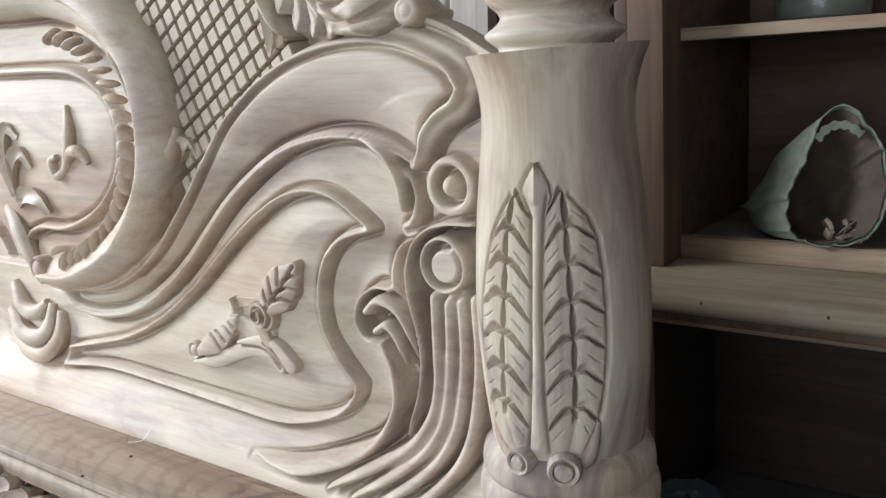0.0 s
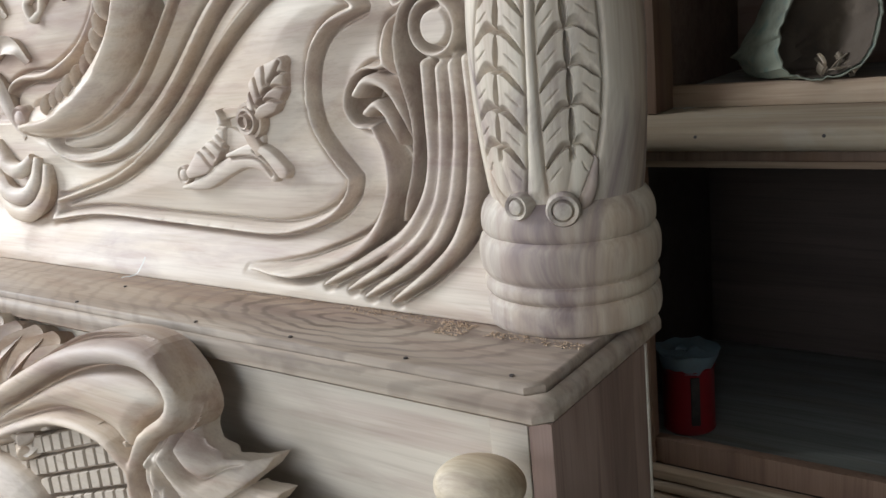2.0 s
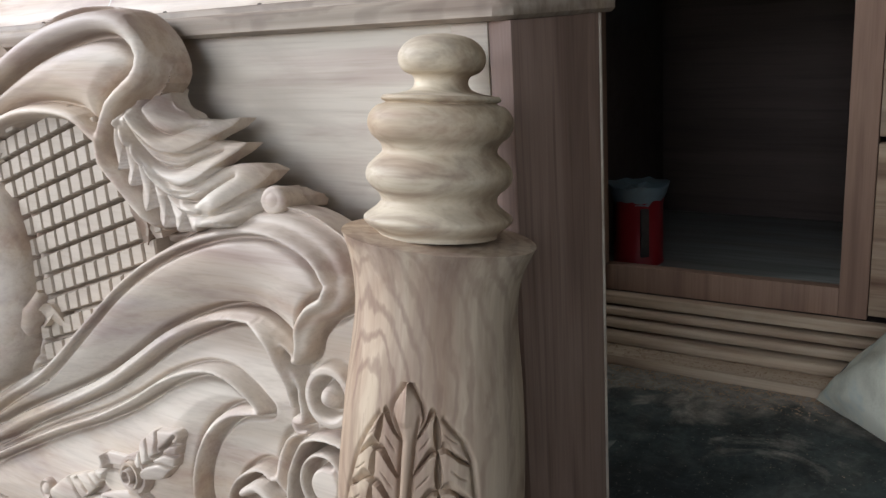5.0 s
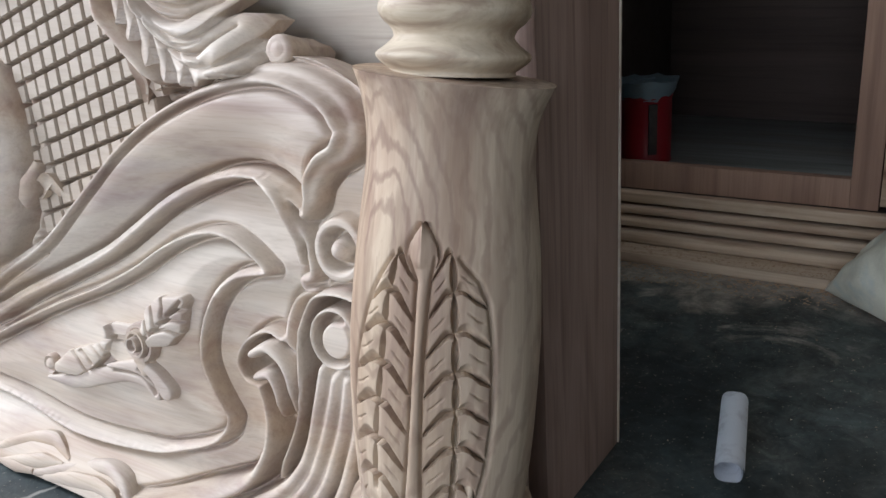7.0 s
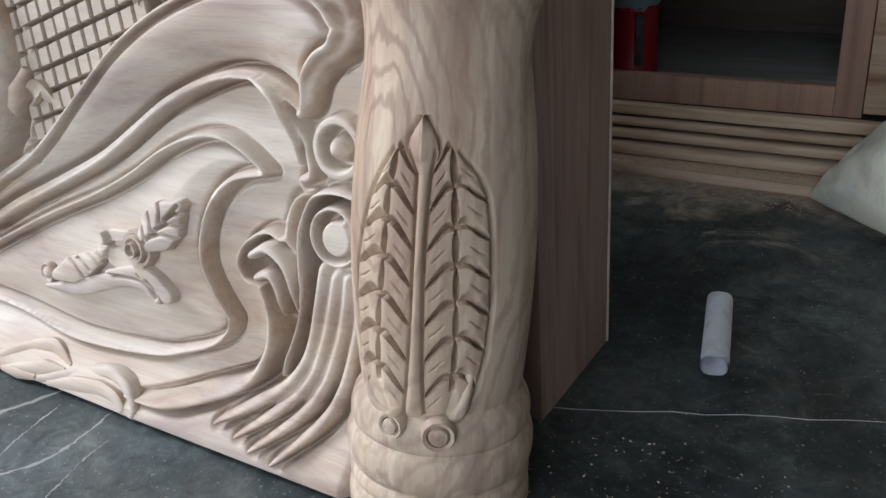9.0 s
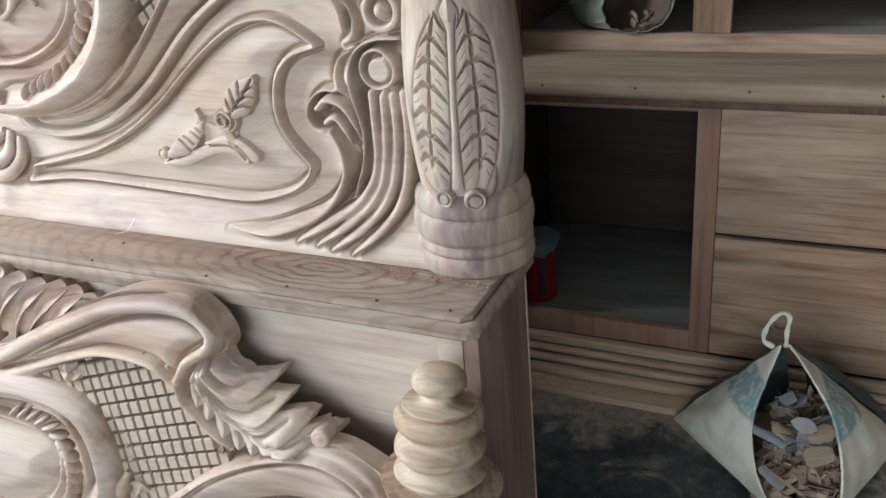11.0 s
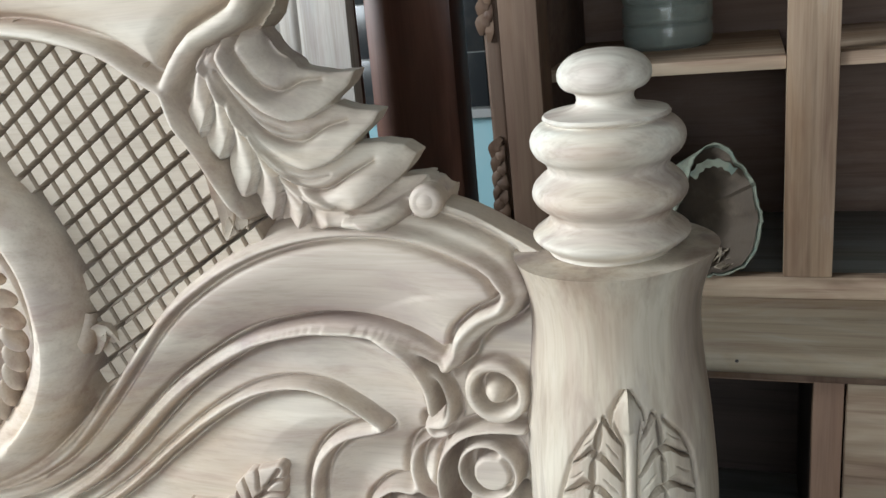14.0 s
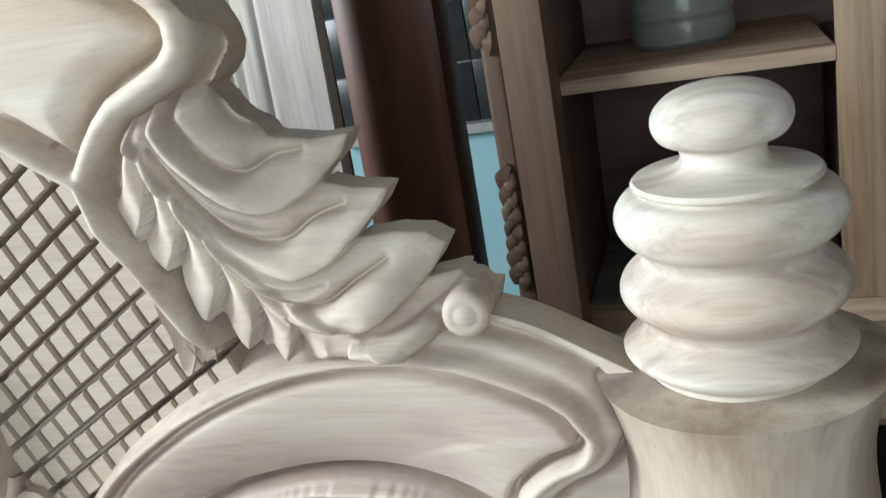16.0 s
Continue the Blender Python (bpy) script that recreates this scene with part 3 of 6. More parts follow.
def carve(warp, xs, zs, dome, ring_wide):
    r = Relief(warp, xs, zs)
    F, Z = r.F, r.Z
    # the foot of the board is thicker and flares to the front
    r.base += 0.044 * (1 - step(Z, 0.006, 0.075)) ** 1.3 * (1 - 0.7 * step(F, -0.125, -0.095))
    # the shoulder near the post and the top lean back
    r.base -= 0.012 * step(Z, 0.36, 0.47) * step(F, -0.45, -0.24)
    rim, roll2 = r.line(RIM, 60), r.line(INNER_ROLL, 60)
    tail = r.line(RIM_TAIL, 20)
    body = np.vstack([rim, tail[::1], roll2[::-1]])
    d1, _ = r.near(np.vstack([rim, tail]), 0.12)
    d2, _ = r.near(roll2, 0.12)
    s = d1 / (d1 + d2 + 1e-9)
    wide = np.clip((d1 + d2) / 0.07, 0, 1.3)
    r.base += np.where(inside(F, Z, body), 0.018 * wide * np.sin(np.pi * np.clip(s, 0, 1) ** 0.52) - 0.011 * np.clip(s, 0, 1) ** 2, 0)
    heart = np.vstack([r.line(HEART_TOP), r.line(HEART_SIDE), r.line(HEART_BASE)])
    d3, _ = r.near(np.vstack([heart, heart[:1]]), 0.09)
    in_heart = inside(F, Z, heart)
    r.base += np.where(in_heart, -0.006 + 0.013 * (1 - np.exp(-d3 / 0.028)), 0)
    r.base += np.where(~in_heart & (d3 < 0.06) & ~inside(F, Z, body), -(0.006 + 0.006 * step(F, -0.36, -0.30)) * np.sin(np.pi * np.clip(d3 / 0.06, 0, 1)), 0)
    # medallion: a dished oval inside the fat ring, with the bead channel round it
    ring = r.line(FAT_RING, 50)
    oval = np.vstack([ring, [(MID_X - 0.05, ring[-1, 1]), (MID_X - 0.05, ring[0, 1])]])
    in_oval = inside(F, Z, oval)
    inner = r.line(INNER_RING, 46)
    di, _ = r.near(inner, 0.3)
    in_inner = inside(F, Z, np.vstack([inner, [(MID_X - 0.05, inner[-1, 1]), (MID_X - 0.05, inner[0, 1])]]))
    r.base += np.where(in_oval, -0.010, 0) + np.where(in_inner, dome * step(di, 0.0, 0.06), 0)
    lattice = np.vstack([r.line([(-0.565, 0.468), (-0.548, 0.40), (-0.561, 0.335), (-0.590, 0.29)], 12), rim[24:52],
                         r.line(STEM, 16)[::-1], r.line(CREST_LOW, 40)[::-1][:30], r.line([(-0.70, 0.60), (-0.62, 0.53), (-0.565, 0.468)], 10)])
    r.swell(lattice, -0.013, 0.006)
    crest = np.vstack([r.line(CREST_ROLL, 50), r.line(CREST_LOW, 50)[::-1]])
    dc, _ = r.near(np.vstack([crest, crest[:1]]), 0.07)
    in_crest = inside(F, Z, crest)
    r.base += np.where(in_crest, 0.011 * step(dc, 0.0, 0.035), 0)
    # rolls and ridges
    r.roll(FAT_RING, [w * ring_wide for w in (0.030, 0.034, 0.036, 0.036, 0.034, 0.030, 0.022)], 0.030 * ring_wide, 0.004, 0.004, n=60)
    r.roll(RIM, [0.005, 0.007, 0.008, 0.0085, 0.0085, 0.008, 0.009, 0.010, 0.010], 0.0075, 0.0030, 0.0022, n=64)
    r.roll(RIM_TAIL, [0.010, 0.010, 0.0095, 0.007], 0.011, 0.004, 0.0025, n=24)
    r.roll(INNER_ROLL, [0.005, 0.008, 0.009, 0.0085, 0.008, 0.0075, 0.007, 0.0055], 0.0095, 0.0050, 0.0024, n=60)
    r.roll(HOOK, [0.003, 0.005, 0.0062, 0.0065, 0.006], 0.014, 0.006, 0.0025)
    r.roll(HOOK_EDGE, [0.002, 0.003, 0.0035, 0.004, 0.006, 0.0055, 0.005, 0.003], 0.010, 0.004, 0.0025)
    r.groove([(-0.238, 0.345), (-0.222, 0.326), (-0.2195, 0.306)], [0.0022, 0.003, 0.003], 0.012)
    for line, ws in ((HEART_TOP, [0.0042, 0.0048, 0.005, 0.0052, 0.0046]), (HEART_SIDE, [0.0046, 0.0062, 0.0062, 0.005]), (HEART_BASE, [0.0052, 0.0058, 0.0054, 0.005, 0.0046])):
        r.roll(line, ws, 0.0080, 0.0036, 0.0022, n=80)
    r.roll([(-0.856, 0.079), (-0.868, 0.056)], [0.006, 0.006], 0.0085, 0.004, 0.003)
    r.roll(TAIL, [0.004, 0.0065, 0.0075, 0.009, 0.0085, 0.0045, 0.0008], 0.015, 0.006, 0.003, n=60)
    r.groove(TAIL_CUT, [0.004, 0.007, 0.008, 0.007, 0.003], 0.018)
    r.roll(LEAF_EDGE, [0.002, 0.004, 0.005, 0.004, 0.002], 0.006, 0.003, 0.003)
    r.roll(CUP, [0.003, 0.0035, 0.0035, 0.004, 0.005, 0.003], 0.012, 0.004, 0.0025)
    r.groove([(-0.282, 0.214), (-0.289, 0.200), (-0.285, 0.186), (-0.276, 0.180)], [0.005, 0.008, 0.008, 0.006], 0.020)
    r.roll(CUP_LEAF, [0.0065, 0.0075, 0.0072, 0.0055, 0.002], 0.014, 0.008, 0.0022)
    r.roll(CUP_LEAF_LOW, [0.0065, 0.007, 0.006, 0.003], 0.015, 0.009, 0.0022)
    r.roll(THIN, [0.003, 0.0035, 0.0038, 0.0038, 0.0036, 0.0034, 0.0034, 0.0034, 0.003, 0.002], 0.014, 0.003, 0.003)
    r.groove(THIN_CUT, [0.005, 0.006, 0.0065, 0.0065, 0.006, 0.006, 0.005, 0.003], 0.016)
    for line in REEDS:
        r.roll(line, [0.0078, 0.0082, 0.0085, 0.0085, 0.008, 0.004], 0.0125, 0.007, 0.0022)
    r.roll(RING_EDGE, [0.0035, 0.0045, 0.0045, 0.0045, 0.004], 0.018, 0.0, n=40)
    r.roll(INNER_RING, [0.006, 0.006, 0.0065, 0.0065, 0.006, 0.0055], 0.009, 0.004, 0.0024, n=50)
    r.roll(CREST_ROLL, [0.010, 0.011, 0.012, 0.012, 0.012, 0.011, 0.008], 0.012, 0.004, 0.004, n=60)
    r.roll(CREST_LOW, [0.008, 0.009, 0.010, 0.010, 0.008], 0.012, 0.003, 0.004, n=50)
    r.roll(STEM, [0.006, 0.009, 0.0105, 0.011, 0.007], 0.018, 0.004, 0.003)
    # turned boss in its ring, and the snail scroll under it
    wx, wz = warp(-0.171, 0.330)
    d = np.hypot((F - wx) * 1.04, Z - wz)
    r.base -= 0.012 * (1 - step(d, 0.0235, 0.0265))
    np.maximum(r.ridge, 0.024 * np.clip(1 - ((d - 0.0212) / 0.0066) ** 2, 0, 1) ** 0.6, out=r.ridge)
    np.maximum(r.ridge, 0.027 * np.clip(1 - (d / 0.0140) ** 2, 0, 1) ** 0.55, out=r.ridge)
    wx, wz = warp(-0.183, 0.259)
    d = np.hypot((F - wx) * 1.02, Z - wz)
    a = np.arctan2(Z - wz, F - wx)
    flat = 1 - step(d, 0.029, 0.036)
    r.base = r.base * (1 - flat) - 0.008 * flat
    r.cut *= step(d, 0.026, 0.030)
    r.ridge *= step(d, 0.024, 0.029)
    disc = 0.022 * np.clip((0.0285 - d) / 0.0025, 0, 1) ** 0.5
    turn = ((a - 0.30 * np.pi) % (2 * np.pi)) / (2 * np.pi)  # runs once round from the upper right, over the left and the foot
    core = np.hypot((F - wx - 0.0030) * 1.02, Z - wz + 0.0008)
    slit = np.clip(np.minimum(turn / 0.10, (1 - turn) / 0.38), 0, 1) ** 0.7
    slot = step(core, 0.0160, 0.0170) * (1 - step(d, 0.0205, 0.0222))
    disc -= 0.020 * slot * slit
    np.maximum(r.ridge, disc, out=r.ridge)
    h = r.base + 1.20 * r.ridge - 2.4 * r.cut * np.clip(1 - r.ridge / 0.006, 0, 1)
    for _ in range(2):  # take off the tool's last burr
        p = np.pad(h, 1, mode="edge")
        h = 0.25 * p[:-2, 1:-1] + 0.5 * p[1:-1, 1:-1] + 0.25 * p[2:, 1:-1]
        p = np.pad(h, 1, mode="edge")
        h = 0.25 * p[1:-1, :-2] + 0.5 * p[1:-1, 1:-1] + 0.25 * p[1:-1, 2:]
    return r, h


def board_mesh(name, warp, material, parent, dome, ring_wide, thick=0.042):
    """The carved board as one solid: carved face, cut edge and flat back."""
    xs = np.concatenate([np.arange(2 * MID_X + 0.085, MID_X - 0.14, 0.008), np.arange(MID_X - 0.14, -0.66, 0.0034), np.arange(-0.66, -0.085, 0.00118), [-0.085]])
    zs = np.arange(0.0, 0.74, 0.00122)
    r, h = carve(warp, xs, zs, dome, ring_wide)
    outline = np.vstack([[warp(*OUTLINE[0])], [warp(*OUTLINE[1])], spline([warp(*p) for p in OUTLINE[2:]], 110)])
    poly = np.vstack([outline, [(MID_X - 0.01, outline[-1, 1]), (MID_X - 0.01, 0.0)]])
    cz, cx = (zs[1:] + zs[:-1]) / 2, (xs[1:] + xs[:-1]) / 2
    CX, CZ = np.meshgrid(np.where(cx < MID_X, 2 * MID_X - cx, cx), cz)
    keep = inside(CX, CZ, poly)
    keep[:, -1] = CZ[:, -1] < outline[1, 1]
    return grid_solid(name, r, h, keep, outline[1:], 0.38, thick, material, parent), r, h


def grid_solid(name, r, h, keep, top, above, thick, material, parent):
    """A carved face over the kept cells of a grid, with its edge drawn onto the outline and sides that run back."""
    X, Z, F = r.X.copy(), r.Z.copy(), r.F
    pad = np.pad(keep, 1)
    four = pad[1:, 1:].astype(int) + pad[:-1, 1:] + pad[1:, :-1] + pad[:-1, :-1]
    near_edge = (four > 0) & (four < 4) & (Z > above)
    bx, bz = F[near_edge], Z[near_edge]
    best, qx, qz = np.full(bx.shape, 9.0), bx.copy(), bz.copy()
    for (ax, az), (ex, ez) in zip(top[:-1], top[1:]):
        dx, dz = ex - ax, ez - az
        u = np.clip(((bx - ax) * dx + (bz - az) * dz) / (dx * dx + dz * dz + 1e-12), 0, 1)
        d = np.hypot(bx - ax - u * dx, bz - az - u * dz)
        n = d < best
        best[n], qx[n], qz[n] = d[n], (ax + u * dx)[n], (az + u * dz)[n]
    ok = best < 0.008
    qx, qz = np.where(ok, qx, bx), np.where(ok, qz, bz)
    X[near_edge] = np.where(X[near_edge] < MID_X, 2 * MID_X - qx, qx)
    Z[near_edge] = qz
    nz, nx = X.shape
    idx = np.arange(nz * nx).reshape(nz, nx)
    quads = np.stack([idx[:-1, :-1], idx[:-1, 1:], idx[1:, 1:], idx[1:, :-1]], -1)[keep]
    # open edges of the kept cells, for the sides
    rows = []
    up = np.pad(keep, ((0, 1), (0, 0)))[1:]
    down = np.pad(keep, ((1, 0), (0, 0)))[:-1]
    right = np.pad(keep, ((0, 0), (0, 1)))[:, 1:]
    left = np.pad(keep, ((0, 0), (1, 0)))[:, :-1]
    rows.append(np.stack([idx[1:, 1:], idx[1:, :-1]], -1)[keep & ~up])
    rows.append(np.stack([idx[:-1, :-1], idx[:-1, 1:]], -1)[keep & ~down])
    rows.append(np.stack([idx[:-1, 1:], idx[1:, 1:]], -1)[keep & ~right])
    rows.append(np.stack([idx[1:, :-1], idx[:-1, :-1]], -1)[keep & ~left])
    edges = np.vstack(rows)
    front = np.stack([X.ravel(), -h.ravel(), Z.ravel()], 1)
    rim_ids = np.unique(edges)
    back_of = np.full(len(front), -1)
    back_of[rim_ids] = len(front) + np.arange(len(rim_ids))
    backs = front[rim_ids].copy()
    backs[:, 1] = thick if thick > 0 else backs[:, 1] - thick
    sides = np.stack([edges[:, 1], edges[:, 0], back_of[edges[:, 0]], back_of[edges[:, 1]]], 1)
    verts = np.vstack([front, backs])
    faces = np.vstack([quads, sides])
    used = np.unique(faces)
    remap = np.full(len(verts), -1)
    remap[used] = np.arange(len(used))
    verts, faces = verts[used], remap[faces]
    me = bpy.data.meshes.new(name)
    me.vertices.add(len(verts))
    me.vertices.foreach_set("co", verts.astype(np.float32).ravel())
    me.loops.add(len(faces) * 4)
    me.loops.foreach_set("vertex_index", faces.astype(np.int32).ravel())
    me.polygons.add(len(faces))
    me.polygons.foreach_set("loop_start", np.arange(0, len(faces) * 4, 4, dtype=np.int32))
    me.polygons.foreach_set("loop_total", np.full(len(faces), 4, dtype=np.int32))
    me.update(calc_edges=True)
    me.validate()
    flags = np.ones(len(me.polygons), bool)
    flags[len(quads):] = False
    me.polygons.foreach_set("use_smooth", flags)
    me.materials.append(material)
    ob = new(name, me)
    ob.parent = parent
    return ob


def height_at(r, h, x, z):
    i = int(np.clip(np.searchsorted(r.Z[:, 0], z), 0, r.Z.shape[0] - 1))
    j = int(np.clip(np.searchsorted(r.X[0], x), 0, r.X.shape[1] - 1))
    return float(h[i, j])


def blade(name, spine, widths, lift, parent, material, cup=0.0, crown=0.0, back=0.03, nu=22, nv=9, twist=0.0, hollow_rim=0.0):
    """A carved leaf or petal: a patch along a spine, hollow (cup) or rounded (crown), with cut sides that run back into the board."""
    line = spline(spine, nu)
    tang = np.gradient(line, axis=0)
    tang /= np.linalg.norm(tang, axis=1)[:, None] + 1e-9
    side = np.stack([-tang[:, 1], tang[:, 0]], 1)
    t = np.linspace(0, 1, nu)
    w = np.interp(t, np.linspace(0, 1, len(widths)), widths)
    lf = np.interp(t, np.linspace(0, 1, len(lift)), lift)
    verts, faces = [], []
    for i in range(nu):
        for j in range(nv):
            v = 2 * j / (nv - 1) - 1
            p = line[i] + side[i] * v * w[i]
            hh = lf[i] + cup * (v * v - 0.5) * min(1, w[i] / max(w)) + crown * math.sqrt(max(0.0, 1 - v * v)) * w[i] / max(w) + twist * v * w[i]
            verts.append((p[0], -hh, p[1]))
    for i in range(nu - 1):
        for j in range(nv - 1):
            a = i * nv + j
            faces.append((a, a + 1, a + nv + 1, a + nv))
    loop = [j for j in range(nv)] + [i * nv + nv - 1 for i in range(1, nu)] + [(nu - 1) * nv + j for j in range(nv - 2, -1, -1)] + [i * nv for i in range(nu - 2, 0, -1)]
    base = len(verts)
    for k in loop:
        x, y, z = verts[k]
        cx, cz = line[k // nv]
        verts.append((cx + 0.62 * (x - cx) - 0.25 * back * tang[k // nv][0] * (k // nv) / nu, y + back, cz + 0.62 * (z - cz) - 0.25 * back * tang[k // nv][1] * (k // nv) / nu))
    n = len(loop)
    for k in range(n):
        faces.append((loop[(k + 1) % n], loop[k], base + k, base + (k + 1) % n))
    bm = bmesh.new()
    vs = [bm.verts.new(v) for v in verts]
    for f in faces:
        try:
            bm.faces.new([vs[k] for k in f])
        except ValueError:
            pass
    return part(name, bm, material, parent)


# leaf spray beside the crest: its cut outline, midrib and the chisel lines of its flutes
SPRAY_EDGE = [(-0.376, 0.630), (-0.347, 0.627), (-0.339, 0.613), (-0.329, 0.598), (-0.314, 0.585), (-0.294, 0.579), (-0.275, 0.579), (-0.279, 0.569), (-0.287, 0.561), (-0.291, 0.556), (-0.275, 0.551), (-0.255, 0.548),
              (-0.259, 0.540), (-0.270, 0.529), (-0.274, 0.525), (-0.254, 0.526), (-0.237, 0.522), (-0.228, 0.514), (-0.234, 0.504), (-0.241, 0.497), (-0.226, 0.496), (-0.213, 0.492), (-0.206, 0.483), (-0.209, 0.471),
              (-0.226, 0.462), (-0.242, 0.461), (-0.268, 0.463), (-0.291, 0.467), (-0.301, 0.463), (-0.317, 0.463), (-0.329, 0.472), (-0.339, 0.469), (-0.349, 0.478), (-0.357, 0.489), (-0.367, 0.492), (-0.377, 0.511),
              (-0.381, 0.523), (-0.391, 0.530), (-0.402, 0.541), (-0.412, 0.560), (-0.410, 0.588), (-0.396, 0.612)]
SPRAY_RIB = [(-0.388, 0.630), (-0.380, 0.594), (-0.367, 0.568), (-0.352, 0.544), (-0.332, 0.517), (-0.309, 0.494), (-0.287, 0.482)]
SPRAY_CUTS = [
    ([(-0.362, 0.638), (-0.358, 0.604), (-0.345, 0.581), (-0.328, 0.570), (-0.314, 0.575), (-0.300, 0.575)], 0.0028, 0.009),
    ([(-0.376, 0.632), (-0.366, 0.591), (-0.351, 0.572), (-0.330, 0.554), (-0.310, 0.548), (-0.292, 0.556)], 0.0034, 0.013),
    ([(-0.371, 0.590), (-0.357, 0.564), (-0.337, 0.540), (-0.313, 0.531), (-0.297, 0.539), (-0.280, 0.543)], 0.0028, 0.009),
    ([(-0.368, 0.580), (-0.354, 0.550), (-0.334, 0.524), (-0.309, 0.512), (-0.287, 0.516), (-0.274, 0.525)], 0.0034, 0.013),
    ([(-0.356, 0.543), (-0.341, 0.518), (-0.317, 0.499), (-0.296, 0.494), (-0.274, 0.505), (-0.258, 0.513)], 0.0028, 0.009),
    ([(-0.348, 0.528), (-0.328, 0.498), (-0.306, 0.481), (-0.282, 0.478), (-0.262, 0.483), (-0.246, 0.493)], 0.0034, 0.013),
    ([(-0.242, 0.464), (-0.232, 0.470), (-0.230, 0.477), (-0.236, 0.482)], 0.0022, 0.008),
    ([(-0.340, 0.618), (-0.333, 0.600), (-0.318, 0.589)], 0.0025, 0.005),
    ([(-0.352, 0.596), (-0.336, 0.576), (-0.322, 0.567)], 0.0022, 0.004),
    ([(-0.360, 0.575), (-0.344, 0.554), (-0.322, 0.541), (-0.306, 0.539)], 0.0022, 0.004),
    ([(-0.346, 0.534), (-0.326, 0.511), (-0.306, 0.503), (-0.290, 0.505)], 0.0022, 0.004),
    ([(-0.386, 0.612), (-0.396, 0.588), (-0.408, 0.566)], 0.0045, 0.008),
    ([(-0.376, 0.592), (-0.382, 0.568), (-0.393, 0.545)], 0.0058, 0.018),
    ([(-0.364, 0.568), (-0.369, 0.544), (-0.379, 0.524)], 0.0058, 0.018),
    ([(-0.350, 0.543), (-0.353, 0.514), (-0.361, 0.494)], 0.0058, 0.018),
    ([(-0.332, 0.515), (-0.335, 0.492), (-0.341, 0.473)], 0.0055, 0.017),
    ([(-0.314, 0.492), (-0.312, 0.478), (-0.318, 0.466)], 0.0036, 0.010),
]
SPRAY = [
    ("leaf", [(-0.398, 0.512), (-0.389, 0.490), (-0.388, 0.472), (-0.394, 0.455)], [0.004, 0.007, 0.007, 0.003], [0.004, 0.006, 0.004, 0.002], 0.008, 0),
    ("leaf", [(-0.384, 0.492), (-0.377, 0.476), (-0.378, 0.460)], [0.005, 0.009, 0.005], [0.006, 0.004, 0.000], 0.008, 0),
    ("bud_leaf", [(-0.592, 0.315), (-0.575, 0.338), (-0.562, 0.360), (-0.552, 0.384)], [0.005, 0.011, 0.011, 0.004], [-0.004, 0.006, 0.010, 0.006], 0, 0.012),
    ("bud_leaf", [(-0.566, 0.345), (-0.554, 0.352), (-0.540, 0.366), (-0.534, 0.352)], [0.006, 0.010, 0.009, 0.004], [0.002, 0.008, 0.008, 0.0], 0.008, 0),
]
# flower in the heart: raised strokes (points, half widths, height, roundness) and chisel cuts, piece by piece
FLOWER = [
    ("flower_leaf", [([(-0.427, 0.188), (-0.410, 0.206), (-0.394, 0.224), (-0.379, 0.240)], [0.010, 0.023, 0.021, 0.006], 0.009, 0.004)],
     [[(-0.424, 0.190), (-0.399, 0.216), (-0.379, 0.240)], [(-0.414, 0.199), (-0.398, 0.203), (-0.382, 0.198)], [(-0.405, 0.210), (-0.390, 0.216), (-0.372, 0.212)], [(-0.395, 0.222), (-0.383, 0.229), (-0.368, 0.227)],
      [(-0.421, 0.198), (-0.426, 0.211), (-0.431, 0.222)], [(-0.412, 0.208), (-0.415, 0.222), (-0.421, 0.236)], [(-0.402, 0.219), (-0.401, 0.234), (-0.405, 0.246)]]),
    ("flower_arm", [([(-0.484, 0.194), (-0.480, 0.182), (-0.486, 0.164), (-0.508, 0.145), (-0.546, 0.124)], [0.002, 0.0080, 0.013, 0.015, 0.007], 0.010, 0.003),
                    ([(-0.478, 0.190), (-0.446, 0.193)], [0.007, 0.006], 0.004, 0.0), ([(-0.472, 0.164), (-0.448, 0.156), (-0.430, 0.162)], [0.012, 0.013, 0.010], 0.0045, 0.002)],
     [[(-0.492, 0.180), (-0.481, 0.176), (-0.468, 0.178)], [(-0.506, 0.163), (-0.494, 0.159), (-0.481, 0.148)], [(-0.527, 0.150), (-0.516, 0.143), (-0.505, 0.130)], [(-0.515, 0.154), (-0.506, 0.150), (-0.498, 0.143)],
      [(-0.498, 0.171), (-0.489, 0.168), (-0.481, 0.162)]]),
    ("flower_stem", [([(-0.566, 0.106), (-0.525, 0.113), (-0.491, 0.128), (-0.455, 0.139), (-0.428, 0.135), (-0.412, 0.121)], [0.003, 0.008, 0.010, 0.010, 0.009, 0.006], 0.006, 0.004),
                     ([(-0.476, 0.145), (-0.438, 0.150), (-0.415, 0.143), (-0.396, 0.128)], [0.003, 0.007, 0.010, 0.009], 0.009, 0.003)],
     [[(-0.470, 0.142), (-0.440, 0.143), (-0.424, 0.137), (-0.413, 0.124)], [(-0.432, 0.150), (-0.417, 0.139), (-0.406, 0.124)]]),
    ("flower_petal", [([(-0.438, 0.170), (-0.428, 0.151)], [0.008, 0.009], 0.009, 0.003)], [[(-0.447, 0.160), (-0.440, 0.153), (-0.432, 0.146)]]),
]


